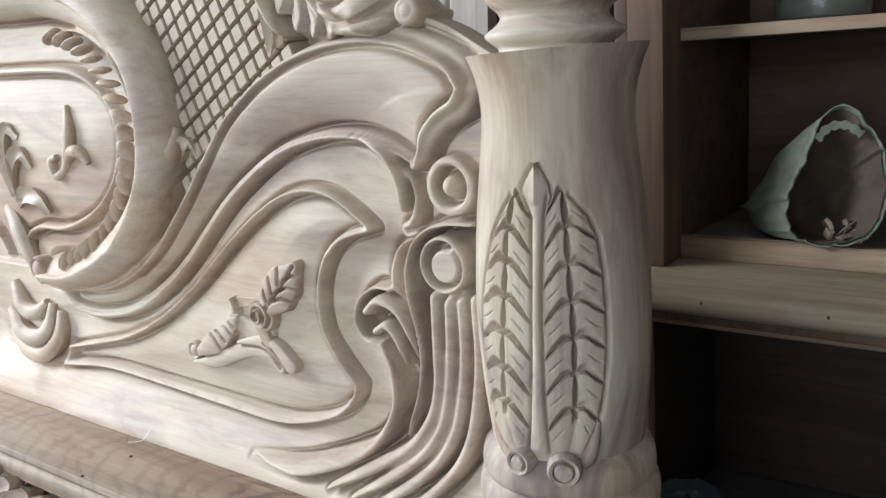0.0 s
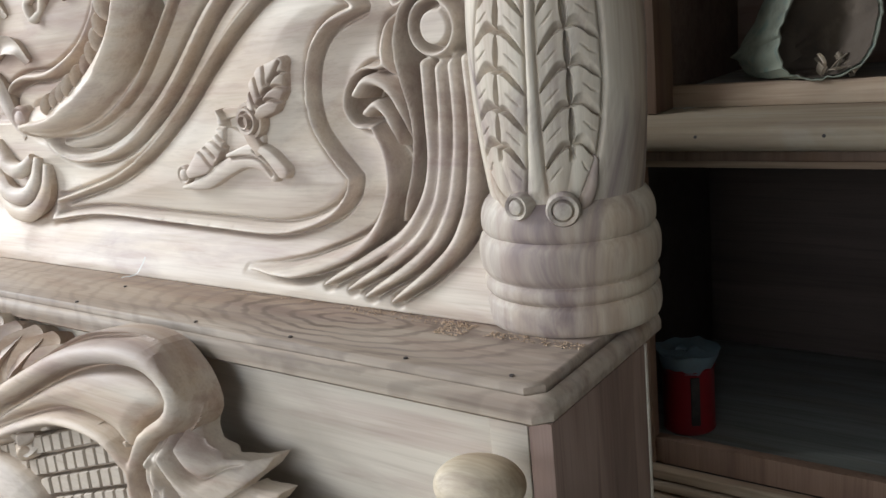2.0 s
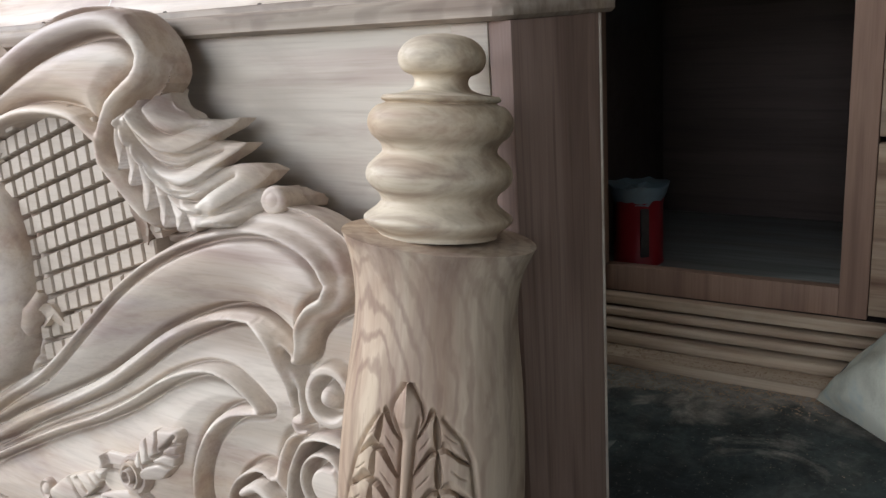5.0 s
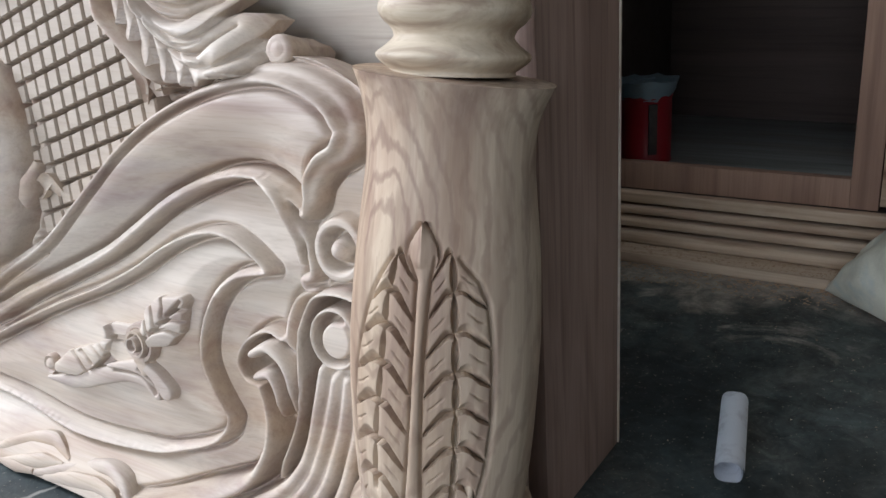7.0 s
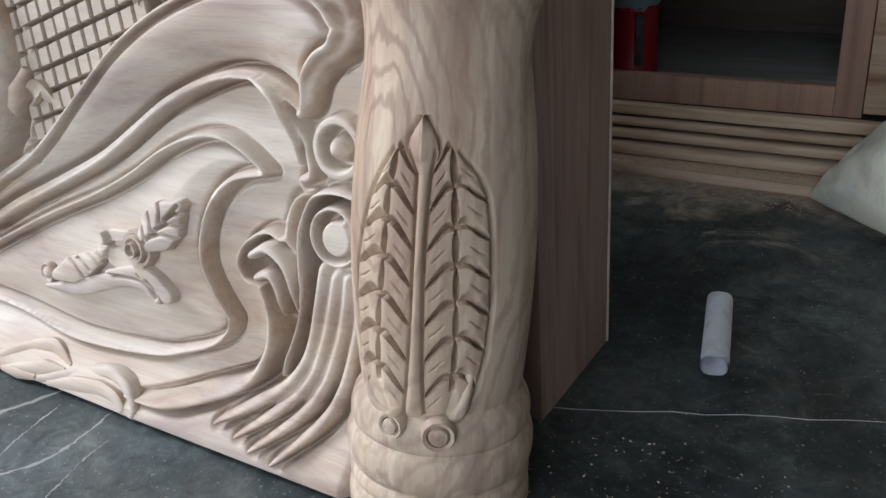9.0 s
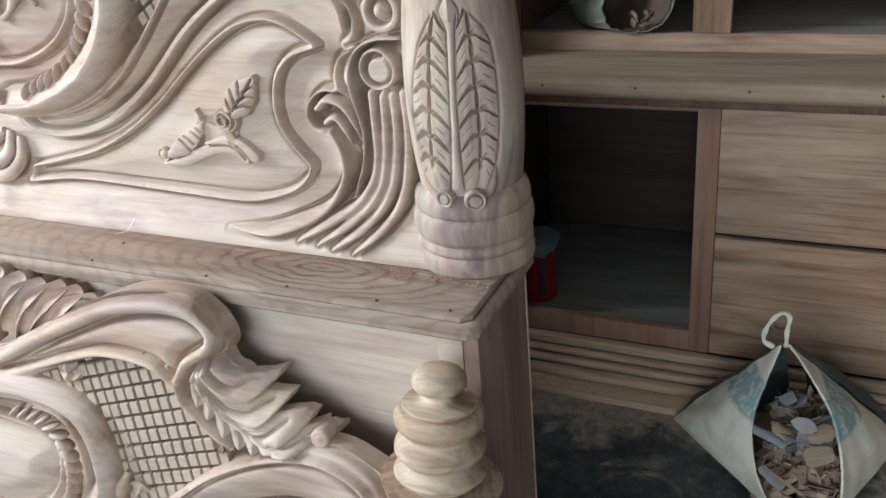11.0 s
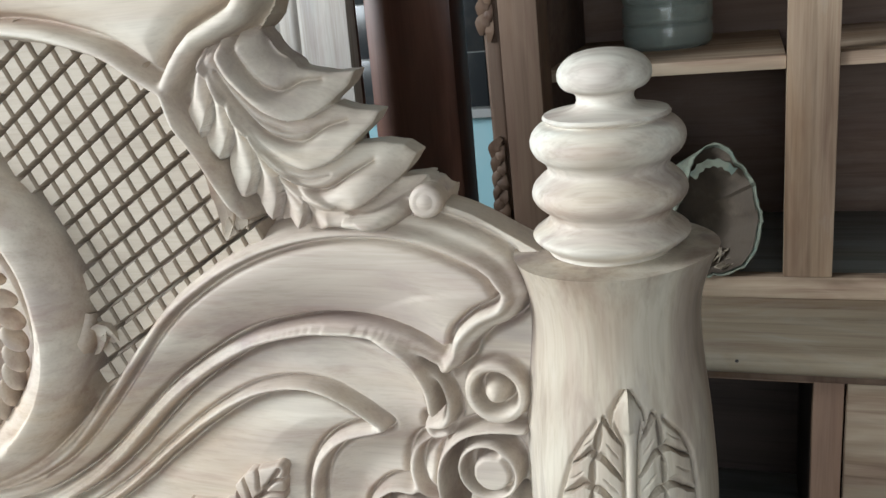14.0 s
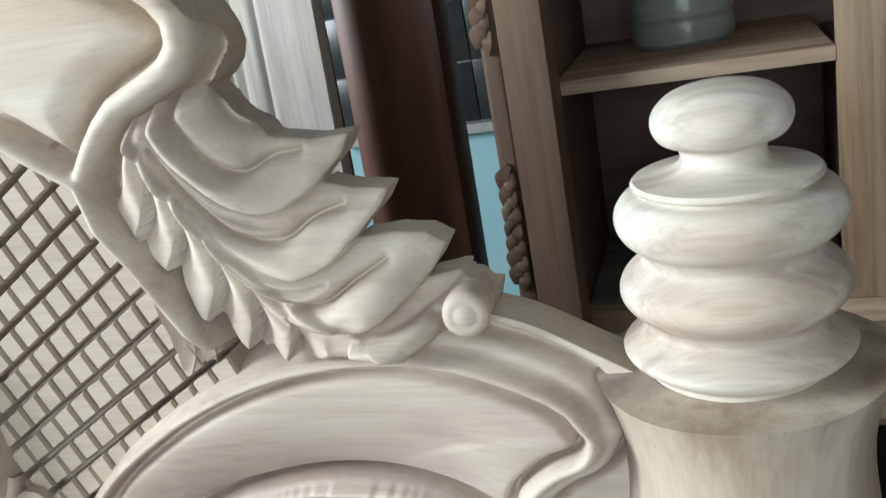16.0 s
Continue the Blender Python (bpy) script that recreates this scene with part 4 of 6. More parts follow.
def flower_piece(name, strokes, cuts, r0, h0, warp, board, material, cell=0.0008):
    pts = np.array([warp(*p) for st in strokes for p in st[0]])
    pad = 0.004 + max(max(st[1]) for st in strokes)
    xs, zs = np.arange(pts[:, 0].min() - pad, pts[:, 0].max() + pad, cell), np.arange(pts[:, 1].min() - pad, pts[:, 1].max() + pad, cell)
    r = Relief(warp, xs, zs)
    f = np.full(r.X.shape, -0.004)
    for points, widths, high, dome in strokes:
        line = r.line(points, 36)
        d, t = r.near(line, 0.03)
        w = np.interp(t, np.linspace(0, 1, len(widths)), widths)
        top = high + dome * np.sqrt(np.clip(1 - (d / w) ** 2, 0, 1))
        f = np.maximum(f, -0.004 + (top + 0.004) * np.clip((w - d) / 0.0016 + 0.3, 0, 1))
    for points in cuts:
        d, t = r.near(r.line(points, 24), 0.008)
        f -= np.where(f > 0.001, 0.0075 * np.exp(-(d / 0.0016) ** 2), 0)
    gx, gz = r0.X[0], r0.Z[:, 0]
    i = np.clip(np.searchsorted(gz, zs) - 1, 0, len(gz) - 2)
    j = np.clip(np.searchsorted(gx, xs) - 1, 0, len(gx) - 2)
    v, u = ((zs - gz[i]) / (gz[i + 1] - gz[i]))[:, None], ((xs - gx[j]) / (gx[j + 1] - gx[j]))[None, :]
    ground = (1 - v) * ((1 - u) * h0[np.ix_(i, j)] + u * h0[np.ix_(i, j + 1)]) + v * ((1 - u) * h0[np.ix_(i + 1, j)] + u * h0[np.ix_(i + 1, j + 1)])
    lift = f > -0.0035
    keep = lift[1:, 1:] | lift[:-1, 1:] | lift[1:, :-1] | lift[:-1, :-1]
    return grid_solid(name, r, ground + f, keep, np.zeros((2, 2)), 9.0, 0.002, material, board)


def leaf_spray(board, warp, material, sweep):
    """Acanthus spray: one carved leaf with flutes that run from its midrib to the tips."""
    edge = np.array([warp(*p) for p in SPRAY_EDGE])
    nxt = np.roll(edge, -1, 0)
    edge = np.stack([edge * 0.94 + nxt * 0.06, edge * 0.06 + nxt * 0.94], 1).reshape(-1, 2)
    xs, zs = np.arange(edge[:, 0].min() - 0.003, edge[:, 0].max() + 0.003, 0.0009), np.arange(edge[:, 1].min() - 0.003, edge[:, 1].max() + 0.003, 0.0009)
    r = Relief(warp, xs, zs)
    rib = r.line(SPRAY_RIB, 40)
    d, t = r.near(rib, 0.4)
    i = np.clip((t * 39).astype(int), 0, 38)
    side = (rib[i + 1, 0] - rib[i, 0]) * (r.Z - rib[i, 1]) - (rib[i + 1, 1] - rib[i, 1]) * (r.F - rib[i, 0])
    r.base = np.where(side > 0, 0.016 - 0.034 * step(d, 0.0, 0.105) + 0.010 * step(d, 0.065, 0.105), 0.017 - 0.007 * step(d, 0.0, 0.03))
    r.base -= sweep * step(d, 0.01, 0.10) * (side > 0) + 0.014 * step(r.F, edge[:, 0].max() - 0.06, edge[:, 0].max()) * (1 - step(r.Z, edge[:, 1].min() + 0.03, edge[:, 1].min() + 0.08))
    # four lobes on one side and six petals on the other: each swells towards its far border and drops there onto the next
    lobes = ([(-0.390, 0.650), (-0.345, 0.632), (-0.332, 0.598), (-0.275, 0.582)], SPRAY_CUTS[1][0], SPRAY_CUTS[3][0], SPRAY_CUTS[5][0], [(-0.320, 0.472), (-0.270, 0.468), (-0.215, 0.470)])
    petals = ([(-0.400, 0.640), (-0.414, 0.580), (-0.404, 0.541)],) + tuple(SPRAY_CUTS[k][0] for k in (12, 13, 14, 15, 16)) + ([(-0.302, 0.500), (-0.292, 0.470)],)
    for group, where, flip, swell in ((lobes, side > 0, -1, 0.015), (petals, side <= 0, 1, 0.016)):
        away, under = [], np.zeros(r.X.shape, int)
        for k, q in enumerate(group):
            line = r.line(q, 30)
            dk, tk = r.near(line, 0.2)
            i = np.clip((tk * 29).astype(int), 0, 28)
            past = flip * ((line[i + 1, 0] - line[i, 0]) * (r.Z - line[i, 1]) - (line[i + 1, 1] - line[i, 1]) * (r.F - line[i, 0])) > 0
            away.append(dk)
            if 0 < k < len(group) - 1:
                under += past
        away = np.array(away)
        up, low = np.take_along_axis(away, under[None], 0)[0], np.take_along_axis(away, (under + 1)[None], 0)[0]
        t = up / (up + low + 1e-6)
        r.base += np.where(where, (swell * t ** 1.3 - 0.45 * swell) * step(d, 0.003, 0.022), 0)
    under_hook, _ = r.near(r.line(CREST_ROLL[7:], 24), 0.05)
    r.base -= 0.022 * (1 - step(under_hook, 0.004, 0.022))
    de, _ = r.near(np.vstack([edge, edge[:1]]), 0.012)
    r.base -= 0.003 * np.exp(-de / 0.0010)
    for k, (points, wide, deep) in enumerate(SPRAY_CUTS):
        soft = 0.3 if k in (1, 3, 5) or k > 11 else 1.1
        r.groove(points, [wide * 0.7, wide, wide * 1.2, wide], 1.7 * deep * soft, sharp=True)
    r.roll(SPRAY_RIB, [0.0022, 0.003, 0.0032, 0.003, 0.002], 0.005, 0.0)
    r.roll([(-0.276, 0.470), (-0.250, 0.470), (-0.226, 0.478), (-0.216, 0.486)], [0.004, 0.008, 0.011, 0.011], 0.016, 0.0)
    h = r.base + r.ridge - r.cut
    CX, CZ = np.meshgrid((xs[1:] + xs[:-1]) / 2, (zs[1:] + zs[:-1]) / 2)
    keep = inside(CX, CZ, edge)
    spray = grid_solid("leaf_spray", r, h, keep, np.vstack([edge, edge[:1]]), -1.0, -0.020, material, board)
    # the rolled end of the last lobe
    cx, cz = warp(-0.2165, 0.4815)
    bm = lathe_bm([(0.0, -0.034), (0.0125, -0.034), (0.0132, 0.0005), (0.0127, 0.0042), (0.0112, 0.0068), (0.0085, 0.0080), (0.0068, 0.0076), (0.0058, 0.0079), (0.0032, 0.0090), (0.0, 0.0093)], 32)
    knob = part("rolled_end", bm, material, spray)
    knob.matrix_local = Matrix.Translation((cx, -(0.006 - 0.55 * sweep), cz)) @ Matrix.Rotation(radians(84), 4, "X") @ Matrix.Rotation(radians(8), 4, "Y")
    return spray


SPRIG = [
    ("sprig_leaf", [(-0.822, 0.325), (-0.800, 0.345), (-0.785, 0.375), (-0.789, 0.413)], [0.004, 0.008, 0.009, 0.003], [0.004, 0.009, 0.010, 0.006], 0, 0.007),
    ("sprig_leaf", [(-0.812, 0.332), (-0.788, 0.352), (-0.766, 0.352), (-0.754, 0.338)], [0.004, 0.008, 0.009, 0.004], [0.004, 0.009, 0.011, 0.007], 0, 0.007),
    ("sprig_leaf", [(-0.815, 0.330), (-0.832, 0.320), (-0.838, 0.340), (-0.826, 0.346)], [0.004, 0.006, 0.006, 0.004], [0.004, 0.008, 0.010, 0.008], 0, 0.006),
    ("sprig_leaf", [(-0.960, 0.285), (-0.945, 0.330), (-0.918, 0.352), (-0.900, 0.330)], [0.006, 0.012, 0.011, 0.005], [0.004, 0.011, 0.012, 0.007], 0.008, 0),
    ("sprig_leaf", [(-0.962, 0.290), (-0.960, 0.345), (-0.946, 0.385), (-0.925, 0.372)], [0.006, 0.012, 0.011, 0.005], [0.004, 0.011, 0.012, 0.007], 0.008, 0),
    ("sprig_leaf", [(-0.955, 0.275), (-0.925, 0.292), (-0.890, 0.290), (-0.872, 0.268)], [0.006, 0.012, 0.012, 0.006], [0.004, 0.011, 0.012, 0.007], 0.008, 0),
    ("sprig_leaf", [(-0.990, 0.27), (-0.955, 0.238), (-0.935, 0.20), (-0.915, 0.165)], [0.010, 0.014, 0.012, 0.008], [0.006, 0.014, 0.014, 0.010], 0, 0.010),
    ("sprig_leaf", [(-0.985, 0.16), (-0.955, 0.128), (-0.925, 0.122), (-0.898, 0.140)], [0.008, 0.012, 0.012, 0.006], [0.008, 0.016, 0.016, 0.010], 0, 0.010),
    ("sprig_leaf", [(-1.0, 0.120), (-0.965, 0.088), (-0.925, 0.085), (-0.898, 0.105), (-0.888, 0.140)], [0.010, 0.013, 0.013, 0.011, 0.006], [0.010, 0.018, 0.018, 0.014, 0.008], 0, 0.010),
    ("sprig_leaf", [(-1.0, 0.090), (-0.96, 0.062), (-0.915, 0.062), (-0.880, 0.090), (-0.872, 0.130)], [0.010, 0.012, 0.012, 0.011, 0.006], [0.014, 0.020, 0.020, 0.014, 0.008], 0, 0.008),
]
FAN = [((-0.860, 0.490), (-0.850, 0.530), (-0.825, 0.575), (-0.775, 0.612)), ((-0.825, 0.490), (-0.812, 0.530), (-0.785, 0.570), (-0.735, 0.605)),
       ((-0.790, 0.500), (-0.775, 0.535), (-0.745, 0.570), (-0.700, 0.598)), ((-0.770, 0.497), (-0.752, 0.530), (-0.718, 0.563), (-0.664, 0.597)),
       ((-0.735, 0.505), (-0.718, 0.530), (-0.690, 0.560), (-0.636, 0.592)), ((-0.708, 0.510), (-0.690, 0.532), (-0.662, 0.556), (-0.612, 0.580)), ((-0.682, 0.522), (-0.662, 0.540), (-0.634, 0.556), (-0.590, 0.568))]
BASE = [([(-0.545, 0.003), (-0.490, 0.017), (-0.437, 0.032), (-0.403, 0.028), (-0.388, 0.012), (-0.391, 0.001)], [0.004, 0.008, 0.009, 0.0085, 0.007, 0.004], 0.007),
        ([(-0.530, 0.002), (-0.465, 0.012), (-0.420, 0.014), (-0.406, 0.003)], [0.004, 0.010, 0.010, 0.005], 0.005),
        ([(-0.640, 0.002), (-0.600, 0.018), (-0.560, 0.031), (-0.533, 0.034), (-0.503, 0.024)], [0.004, 0.008, 0.009, 0.010, 0.003], 0.006),
        ([(-0.600, 0.003), (-0.570, 0.009), (-0.538, 0.015), (-0.508, 0.019)], [0.004, 0.008, 0.010, 0.003], 0.006),
        ([(-0.610, 0.001), (-0.578, 0.002), (-0.550, 0.003)], [0.004, 0.008, 0.004], 0.005)]
FOOT_LEAF = [
    ("bud_leaf", [(-0.675, 0.588), (-0.657, 0.598), (-0.640, 0.592), (-0.624, 0.600)], [0.004, 0.010, 0.012, 0.004], [0.000, 0.010, 0.006, -0.004], 0.008, 0),
    ("bud_leaf", [(-0.660, 0.612), (-0.648, 0.604), (-0.634, 0.608)], [0.005, 0.008, 0.003], [0.006, 0.010, 0.000], 0, 0.006),
    ("bud_leaf", [(-0.668, 0.590), (-0.650, 0.578), (-0.630, 0.574)], [0.004, 0.009, 0.003], [0.004, 0.008, -0.004], 0, 0.006),
]


# the two ears of wheat on a post: angle of the axis and of both edges by height, and the heights at which their scales meet on the axis
EARS = (
    {"z": (0.118, 0.144, 0.173, 0.206, 0.238, 0.270, 0.298, 0.315, 0.331), "axis": (-9.0, -16.5, -15.5, -14.2, -11.5, -9.3, -8.0, -5.0, -2.5),
     "outer": (-24.0, -38.0, -38.8, -38.2, -35.0, -28.5, -21.5, -14.0, -5.0), "inner": (1.0, 4.2, 6.4, 8.0, 8.9, 9.8, 10.2, 10.6, 6.0), "nodes": (0.331, 0.303, 0.2765, 0.2475, 0.2170, 0.1865, 0.1570)},
    {"z": (0.118, 0.144, 0.173, 0.206, 0.238, 0.270, 0.298, 0.315, 0.331), "axis": (29.0, 34.0, 35.0, 35.0, 34.4, 33.2, 32.4, 31.8, 30.8),
     "outer": (40.0, 50.0, 54.6, 56.6, 56.2, 55.0, 52.2, 46.5, 35.0), "inner": (16.5, 15.4, 15.3, 15.4, 15.8, 16.7, 18.0, 19.0, 21.0), "nodes": (0.333, 0.3055, 0.2760, 0.2465, 0.2172, 0.1875, 0.1560)},
)


def ear_depth(A, Z):
    """How far the carver went into the post at an angle and a height: scooped pockets under each scale, slits, the slots along the axis, and the folded leaf at the tip."""
    cut, lift = np.zeros(A.shape), np.zeros(A.shape)
    band = step(Z, 0.114, 0.124) * (1 - step(Z, 0.328, 0.336))
    for ear in EARS:
        axis, outer, inner = (np.interp(Z, ear["z"], ear[k]) for k in ("axis", "outer", "inner"))
        for edge, drop, swell, spread in ((outer, 0.011, 0.0035, 0.0105), (inner, 0.019, 0.0015, 0.0088)):
            s = (A - axis) / (edge - axis)
            mine = (s > 0) & (s < 1.02)
            t = np.clip(s, 0, 1)
            nodes = ear["nodes"]
            for k, node in enumerate(nodes):
                lip = node + swell * np.sin(np.pi * np.clip(t / 0.6, 0, 1)) - drop * t ** 1.6
                q = Z - lip
                tall = spread * np.sin(np.pi * np.clip(0.10 + 0.90 * t, 0, 1)) ** 0.7 + 1e-5
                if k or edge is inner:
                    pocket = 0.0085 * np.clip(1 - q / tall, 0, 1) ** 1.2 * step(q, -0.0004, 0.0004) * np.clip(tall / 0.003, 0, 1)
                    cut = np.maximum(cut, np.where(mine & (q > -0.0005), pocket, 0))
                slit = 0.0022 * np.exp(-((q + 0.0135 - 0.002 * t) / 0.0007) ** 2) * np.sin(np.pi * np.clip((t - 0.34) / 0.50, 0, 1)) ** 0.6
                cut = np.maximum(cut, np.where(mine, slit, 0))
            rim = np.exp(-(((A - edge) * 1.25) / 2.0) ** 2) if edge is outer else np.exp(-(((A - edge) * 1.25) / 1.2) ** 2)
            cut = np.maximum(cut, (0.0034 if edge is outer else 0.0028) * rim * band)
            lift += np.where(mine, 0.0016 * np.sin(np.pi * t) ** 0.7, 0) * band
        frac = np.full(A.shape, 0.5)
        for hi, lo in zip(ear["nodes"], ear["nodes"][1:]):
            frac = np.where((Z <= hi) & (Z > lo), (hi - Z) / (hi - lo), frac)
        half = 0.4 + 2.0 * np.sin(np.pi * np.clip(frac, 0, 1)) ** 0.7
        cut = np.maximum(cut, 0.0075 * (1 - step(np.abs(A - axis), half * 0.55, half)) * (Z < ear["nodes"][0]) * step(Z, ear["nodes"][-1] - 0.012, ear["nodes"][-1] - 0.004))
    left, right = (np.interp(Z, EARS[k]["z"], EARS[k]["inner"]) for k in (0, 1))
    v = np.clip((A - (left + right) / 2) / np.maximum(1.0, (right - left) / 2), -1, 1)
    lift += 0.0030 * (1 - v ** 2) * band
    # the leaf at the tip, folded along its middle
    half = np.interp(Z, (0.318, 0.330, 0.340, 0.349, 0.3565), (6.0, 9.5, 8.2, 4.2, 0.1))
    v = np.abs(A - 13.5) / np.maximum(half, 0.1)
    leaf = step(Z, 0.318, 0.330) * (Z < 0.3565)
    lift = np.where((v < 1) & (leaf > 0), np.maximum(lift, 0.0046 * (1 - v) * leaf + 0.0006), lift)
    cut = np.where((v >= 1) & (leaf > 0), np.maximum(cut, 0.0032 * np.exp(-((v - 1) * half / 2.6) ** 2) * leaf), cut)
    return cut * step(Z, 0.112, 0.122) - lift


def post_body(material, parent, turn, drop, tilt):
    """The swelling body of the post, with the two ears cut into it and a lip round its top."""
    angles = np.radians(np.concatenate([np.arange(-48, 66, 0.5), np.arange(66, 312, 4.0)]))
    zs = np.concatenate([np.arange(0.108, 0.360, 0.0009), np.arange(0.360, 0.4405, 0.004), [0.4405]])
    prof = np.array(spline(BODY, 60))
    rad = np.interp(zs, prof[:, 1], prof[:, 0])
    A, Z = np.meshgrid(np.degrees(angles), zs)
    A = np.where(A > 180, A - 360, A)
    R = np.repeat(rad[:, None], len(angles), 1) - ear_depth(A - turn, Z + drop)
    # turned by hand, not quite round
    R += 0.0006 * np.sin(np.radians(3 * A) + 18 * Z) + 0.0004 * np.sin(np.radians(5 * A) - 31 * Z)
    R += 0.003 * np.exp(-((A - 86) / 24) ** 2) * step(Z, 0.400, 0.4405)
    Z = Z + tilt * R * np.sin(np.radians(A)) * step(Z, 0.395, 0.4405)
    verts = np.stack([R * np.sin(np.radians(A)), -R * np.cos(np.radians(A)), Z], -1).reshape(-1, 3)
    nz, na = A.shape
    idx = np.arange(nz * na).reshape(nz, na)
    right = np.roll(idx, -1, 1)
    faces = np.stack([idx[:-1], right[:-1], right[1:], idx[1:]], -1).reshape(-1, 4).tolist()
    verts = verts.tolist() + [(0, 0, 0.1085), (0, 0, 0.4412)]
    for k in range(na):
        faces.append((len(verts) - 1, idx[-1, k], right[-1, k]))
        faces.append((len(verts) - 2, right[0, k], idx[0, k]))
    ob = link_mesh("post", verts, faces, material, parent)
    ob.data.set_sharp_from_angle(angle=radians(50))
    return ob


BODY = [(0.0665, 0.110), (0.069, 0.13), (0.0722, 0.17), (0.0738, 0.22), (0.0735, 0.26), (0.0705, 0.31), (0.0655, 0.355), (0.0628, 0.385), (0.0640, 0.408), (0.0685, 0.428), (0.0735, 0.4405)]
RINGS = [(0.0765, 0.0), (0.0782, 0.004), (0.0786, 0.012), (0.0776, 0.021), (0.0750, 0.0252), (0.0735, 0.0262), (0.0750, 0.0274), (0.0772, 0.0305), (0.0774, 0.0355), (0.0758, 0.0400), (0.0738, 0.0418), (0.0755, 0.0436),
         (0.0785, 0.0490), (0.0798, 0.0580), (0.0796, 0.0670), (0.0778, 0.0745), (0.0748, 0.0785), (0.0738, 0.0796), (0.0748, 0.0808), (0.0762, 0.0850), (0.0762, 0.0920), (0.0748, 0.0990), (0.0716, 0.1060), (0.0660, 0.1120)]
FINIAL = [(0.047, 0.4405), (0.0475, 0.444), (0.054, 0.449), (0.0580, 0.4535), (0.0575, 0.457), (0.050, 0.463), (0.0458, 0.4675), (0.0450, 0.4705), (0.0475, 0.4755), (0.0535, 0.481), (0.0570, 0.488),
          (0.0555, 0.496), (0.0500, 0.5025), (0.0452, 0.5070), (0.0445, 0.5105), (0.0470, 0.5155), (0.0530, 0.521), (0.0562, 0.529), (0.0550, 0.537), (0.0500, 0.5435), (0.0440, 0.5458), (0.0428, 0.5472),
          (0.0455, 0.5482), (0.0462, 0.5500), (0.0448, 0.5520), (0.030, 0.5545), (0.0225, 0.5580), (0.0205, 0.5630), (0.0225, 0.5675), (0.030, 0.5715), (0.0335, 0.5790), (0.0320, 0.5875), (0.024, 0.5955), (0.012, 0.5993), (0.0, 0.6002)]


def body_radius(z):
    q = np.array(BODY)
    return float(np.interp(z, q[:, 1], q[:, 0]))


def bed_post(parent, at, material, side, turn, drop, tilt, tall, ends):
    """Turned and carved post: ringed foot, swelling body with two ears of wheat, and a finial."""
    post = post_body(material, parent, turn, drop, tilt)
    stand = Matrix.Translation(at) @ Matrix.Rotation(radians(side), 4, "Y")
    post.matrix_local = stand
    foot = part("ringed_foot", lathe_bm([tuple(p) for p in spline(RINGS, 90)], 88), material, post)
    fin = part("finial", lathe_bm([tuple(p) for p in spline(FINIAL[:25], 110)], 88), ends, parent)
    fin.matrix_local = stand @ Matrix.Translation((0, 0, 0.4405 * (1 - tall))) @ Matrix.Diagonal((0.97, 0.97, tall, 1.0))
    knob = part("knob", lathe_bm([(0.0, 0.5475)] + [tuple(p) for p in spline(FINIAL[24:], 50)][:-1] + [(0.0, 0.6002)], 80), ends, fin)
    # curled ends under the ears
    for deg, rr, z in ((-3.0, 0.0115, 0.111), (26.0, 0.0140, 0.108)):
        z, deg = z - 0.7 * drop, deg + turn
        bm = lathe_bm([(0.0, -0.012), (rr, -0.012), (rr, 0.004), (rr * 0.88, 0.0075), (rr * 0.68, 0.0065), (rr * 0.62, 0.004), (rr * 0.5, 0.0085), (0.0, 0.0105)], 28)
        ob = part("curl", bm, material, post)
        ob.matrix_local = Matrix.Rotation(radians(deg), 4, "Z") @ Matrix.Translation((0, -body_radius(0.12) - 0.004, z)) @ Matrix.Rotation(radians(90), 4, "X")
    # border rolls that hold the ears at both sides
    for side, path in ((-1, [(-33, 0.146), (-30, 0.130), (-20, 0.113), (-4, 0.105)]), (1, [(50, 0.146), (48, 0.132), (43, 0.115), (33, 0.104)])):
        line = spline(path, 18)
        bm = bmesh.new()
        ring = []
        for i, (deg, z) in enumerate(line):
            w = 0.006 * math.sin(math.pi * (i + 1) / 19) ** 0.5
            row = []
            for k in range(7):
                v = (k / 6 * 2 - 1)
                ang = radians(deg + v * 5 * w / 0.006)
                rr = body_radius(max(z, 0.112)) - 0.003 + 0.0085 * math.sqrt(max(0.0, 1 - v * v)) * w / 0.006
                row.append(bm.verts.new((rr * math.sin(ang), -rr * math.cos(ang), z - 0.004 * v * side)))
            ring.append(row)
        for p, q in zip(ring, ring[1:]):
            for k in range(6):
                bm.faces.new((p[k], p[k + 1], q[k + 1], q[k]))
        part("border_roll", bm, material, post)
    return post


def frustum(name, a, b, high, inset, material):
    """A lattice tile: a raised parallelogram with sloping sides."""
    bm = bmesh.new()
    a, b = Vector((a[0], 0, a[1])), Vector((b[0], 0, b[1]))
    low = [bm.verts.new(0.49 * (a * i + b * j) + Vector((0, 0.006, 0))) for i, j in ((-1, -1), (1, -1), (1, 1), (-1, 1))]
    mids = [bm.verts.new(0.5 * (1 - inset) * (a * i + b * j) + Vector((0, -high * 0.9, 0))) for i, j in ((-1, -1), (1, -1), (1, 1), (-1, 1))]
    tops = [bm.verts.new(0.5 * (1 - inset * 1.5) * (a * i + b * j) + Vector((0, -high, 0))) for i, j in ((-1, -1), (1, -1), (1, 1), (-1, 1))]
    for p, q in ((low, mids), (mids, tops)):
        for k in range(4):
            bm.faces.new((p[k], p[(k + 1) % 4], q[(k + 1) % 4], q[k]))
    bm.faces.new(tops)
    bmesh.ops.recalc_face_normals(bm, faces=bm.faces)
    me = bpy.data.meshes.new(name)
    bm.to_mesh(me)
    bm.free()
    me.materials.append(material)
    return me


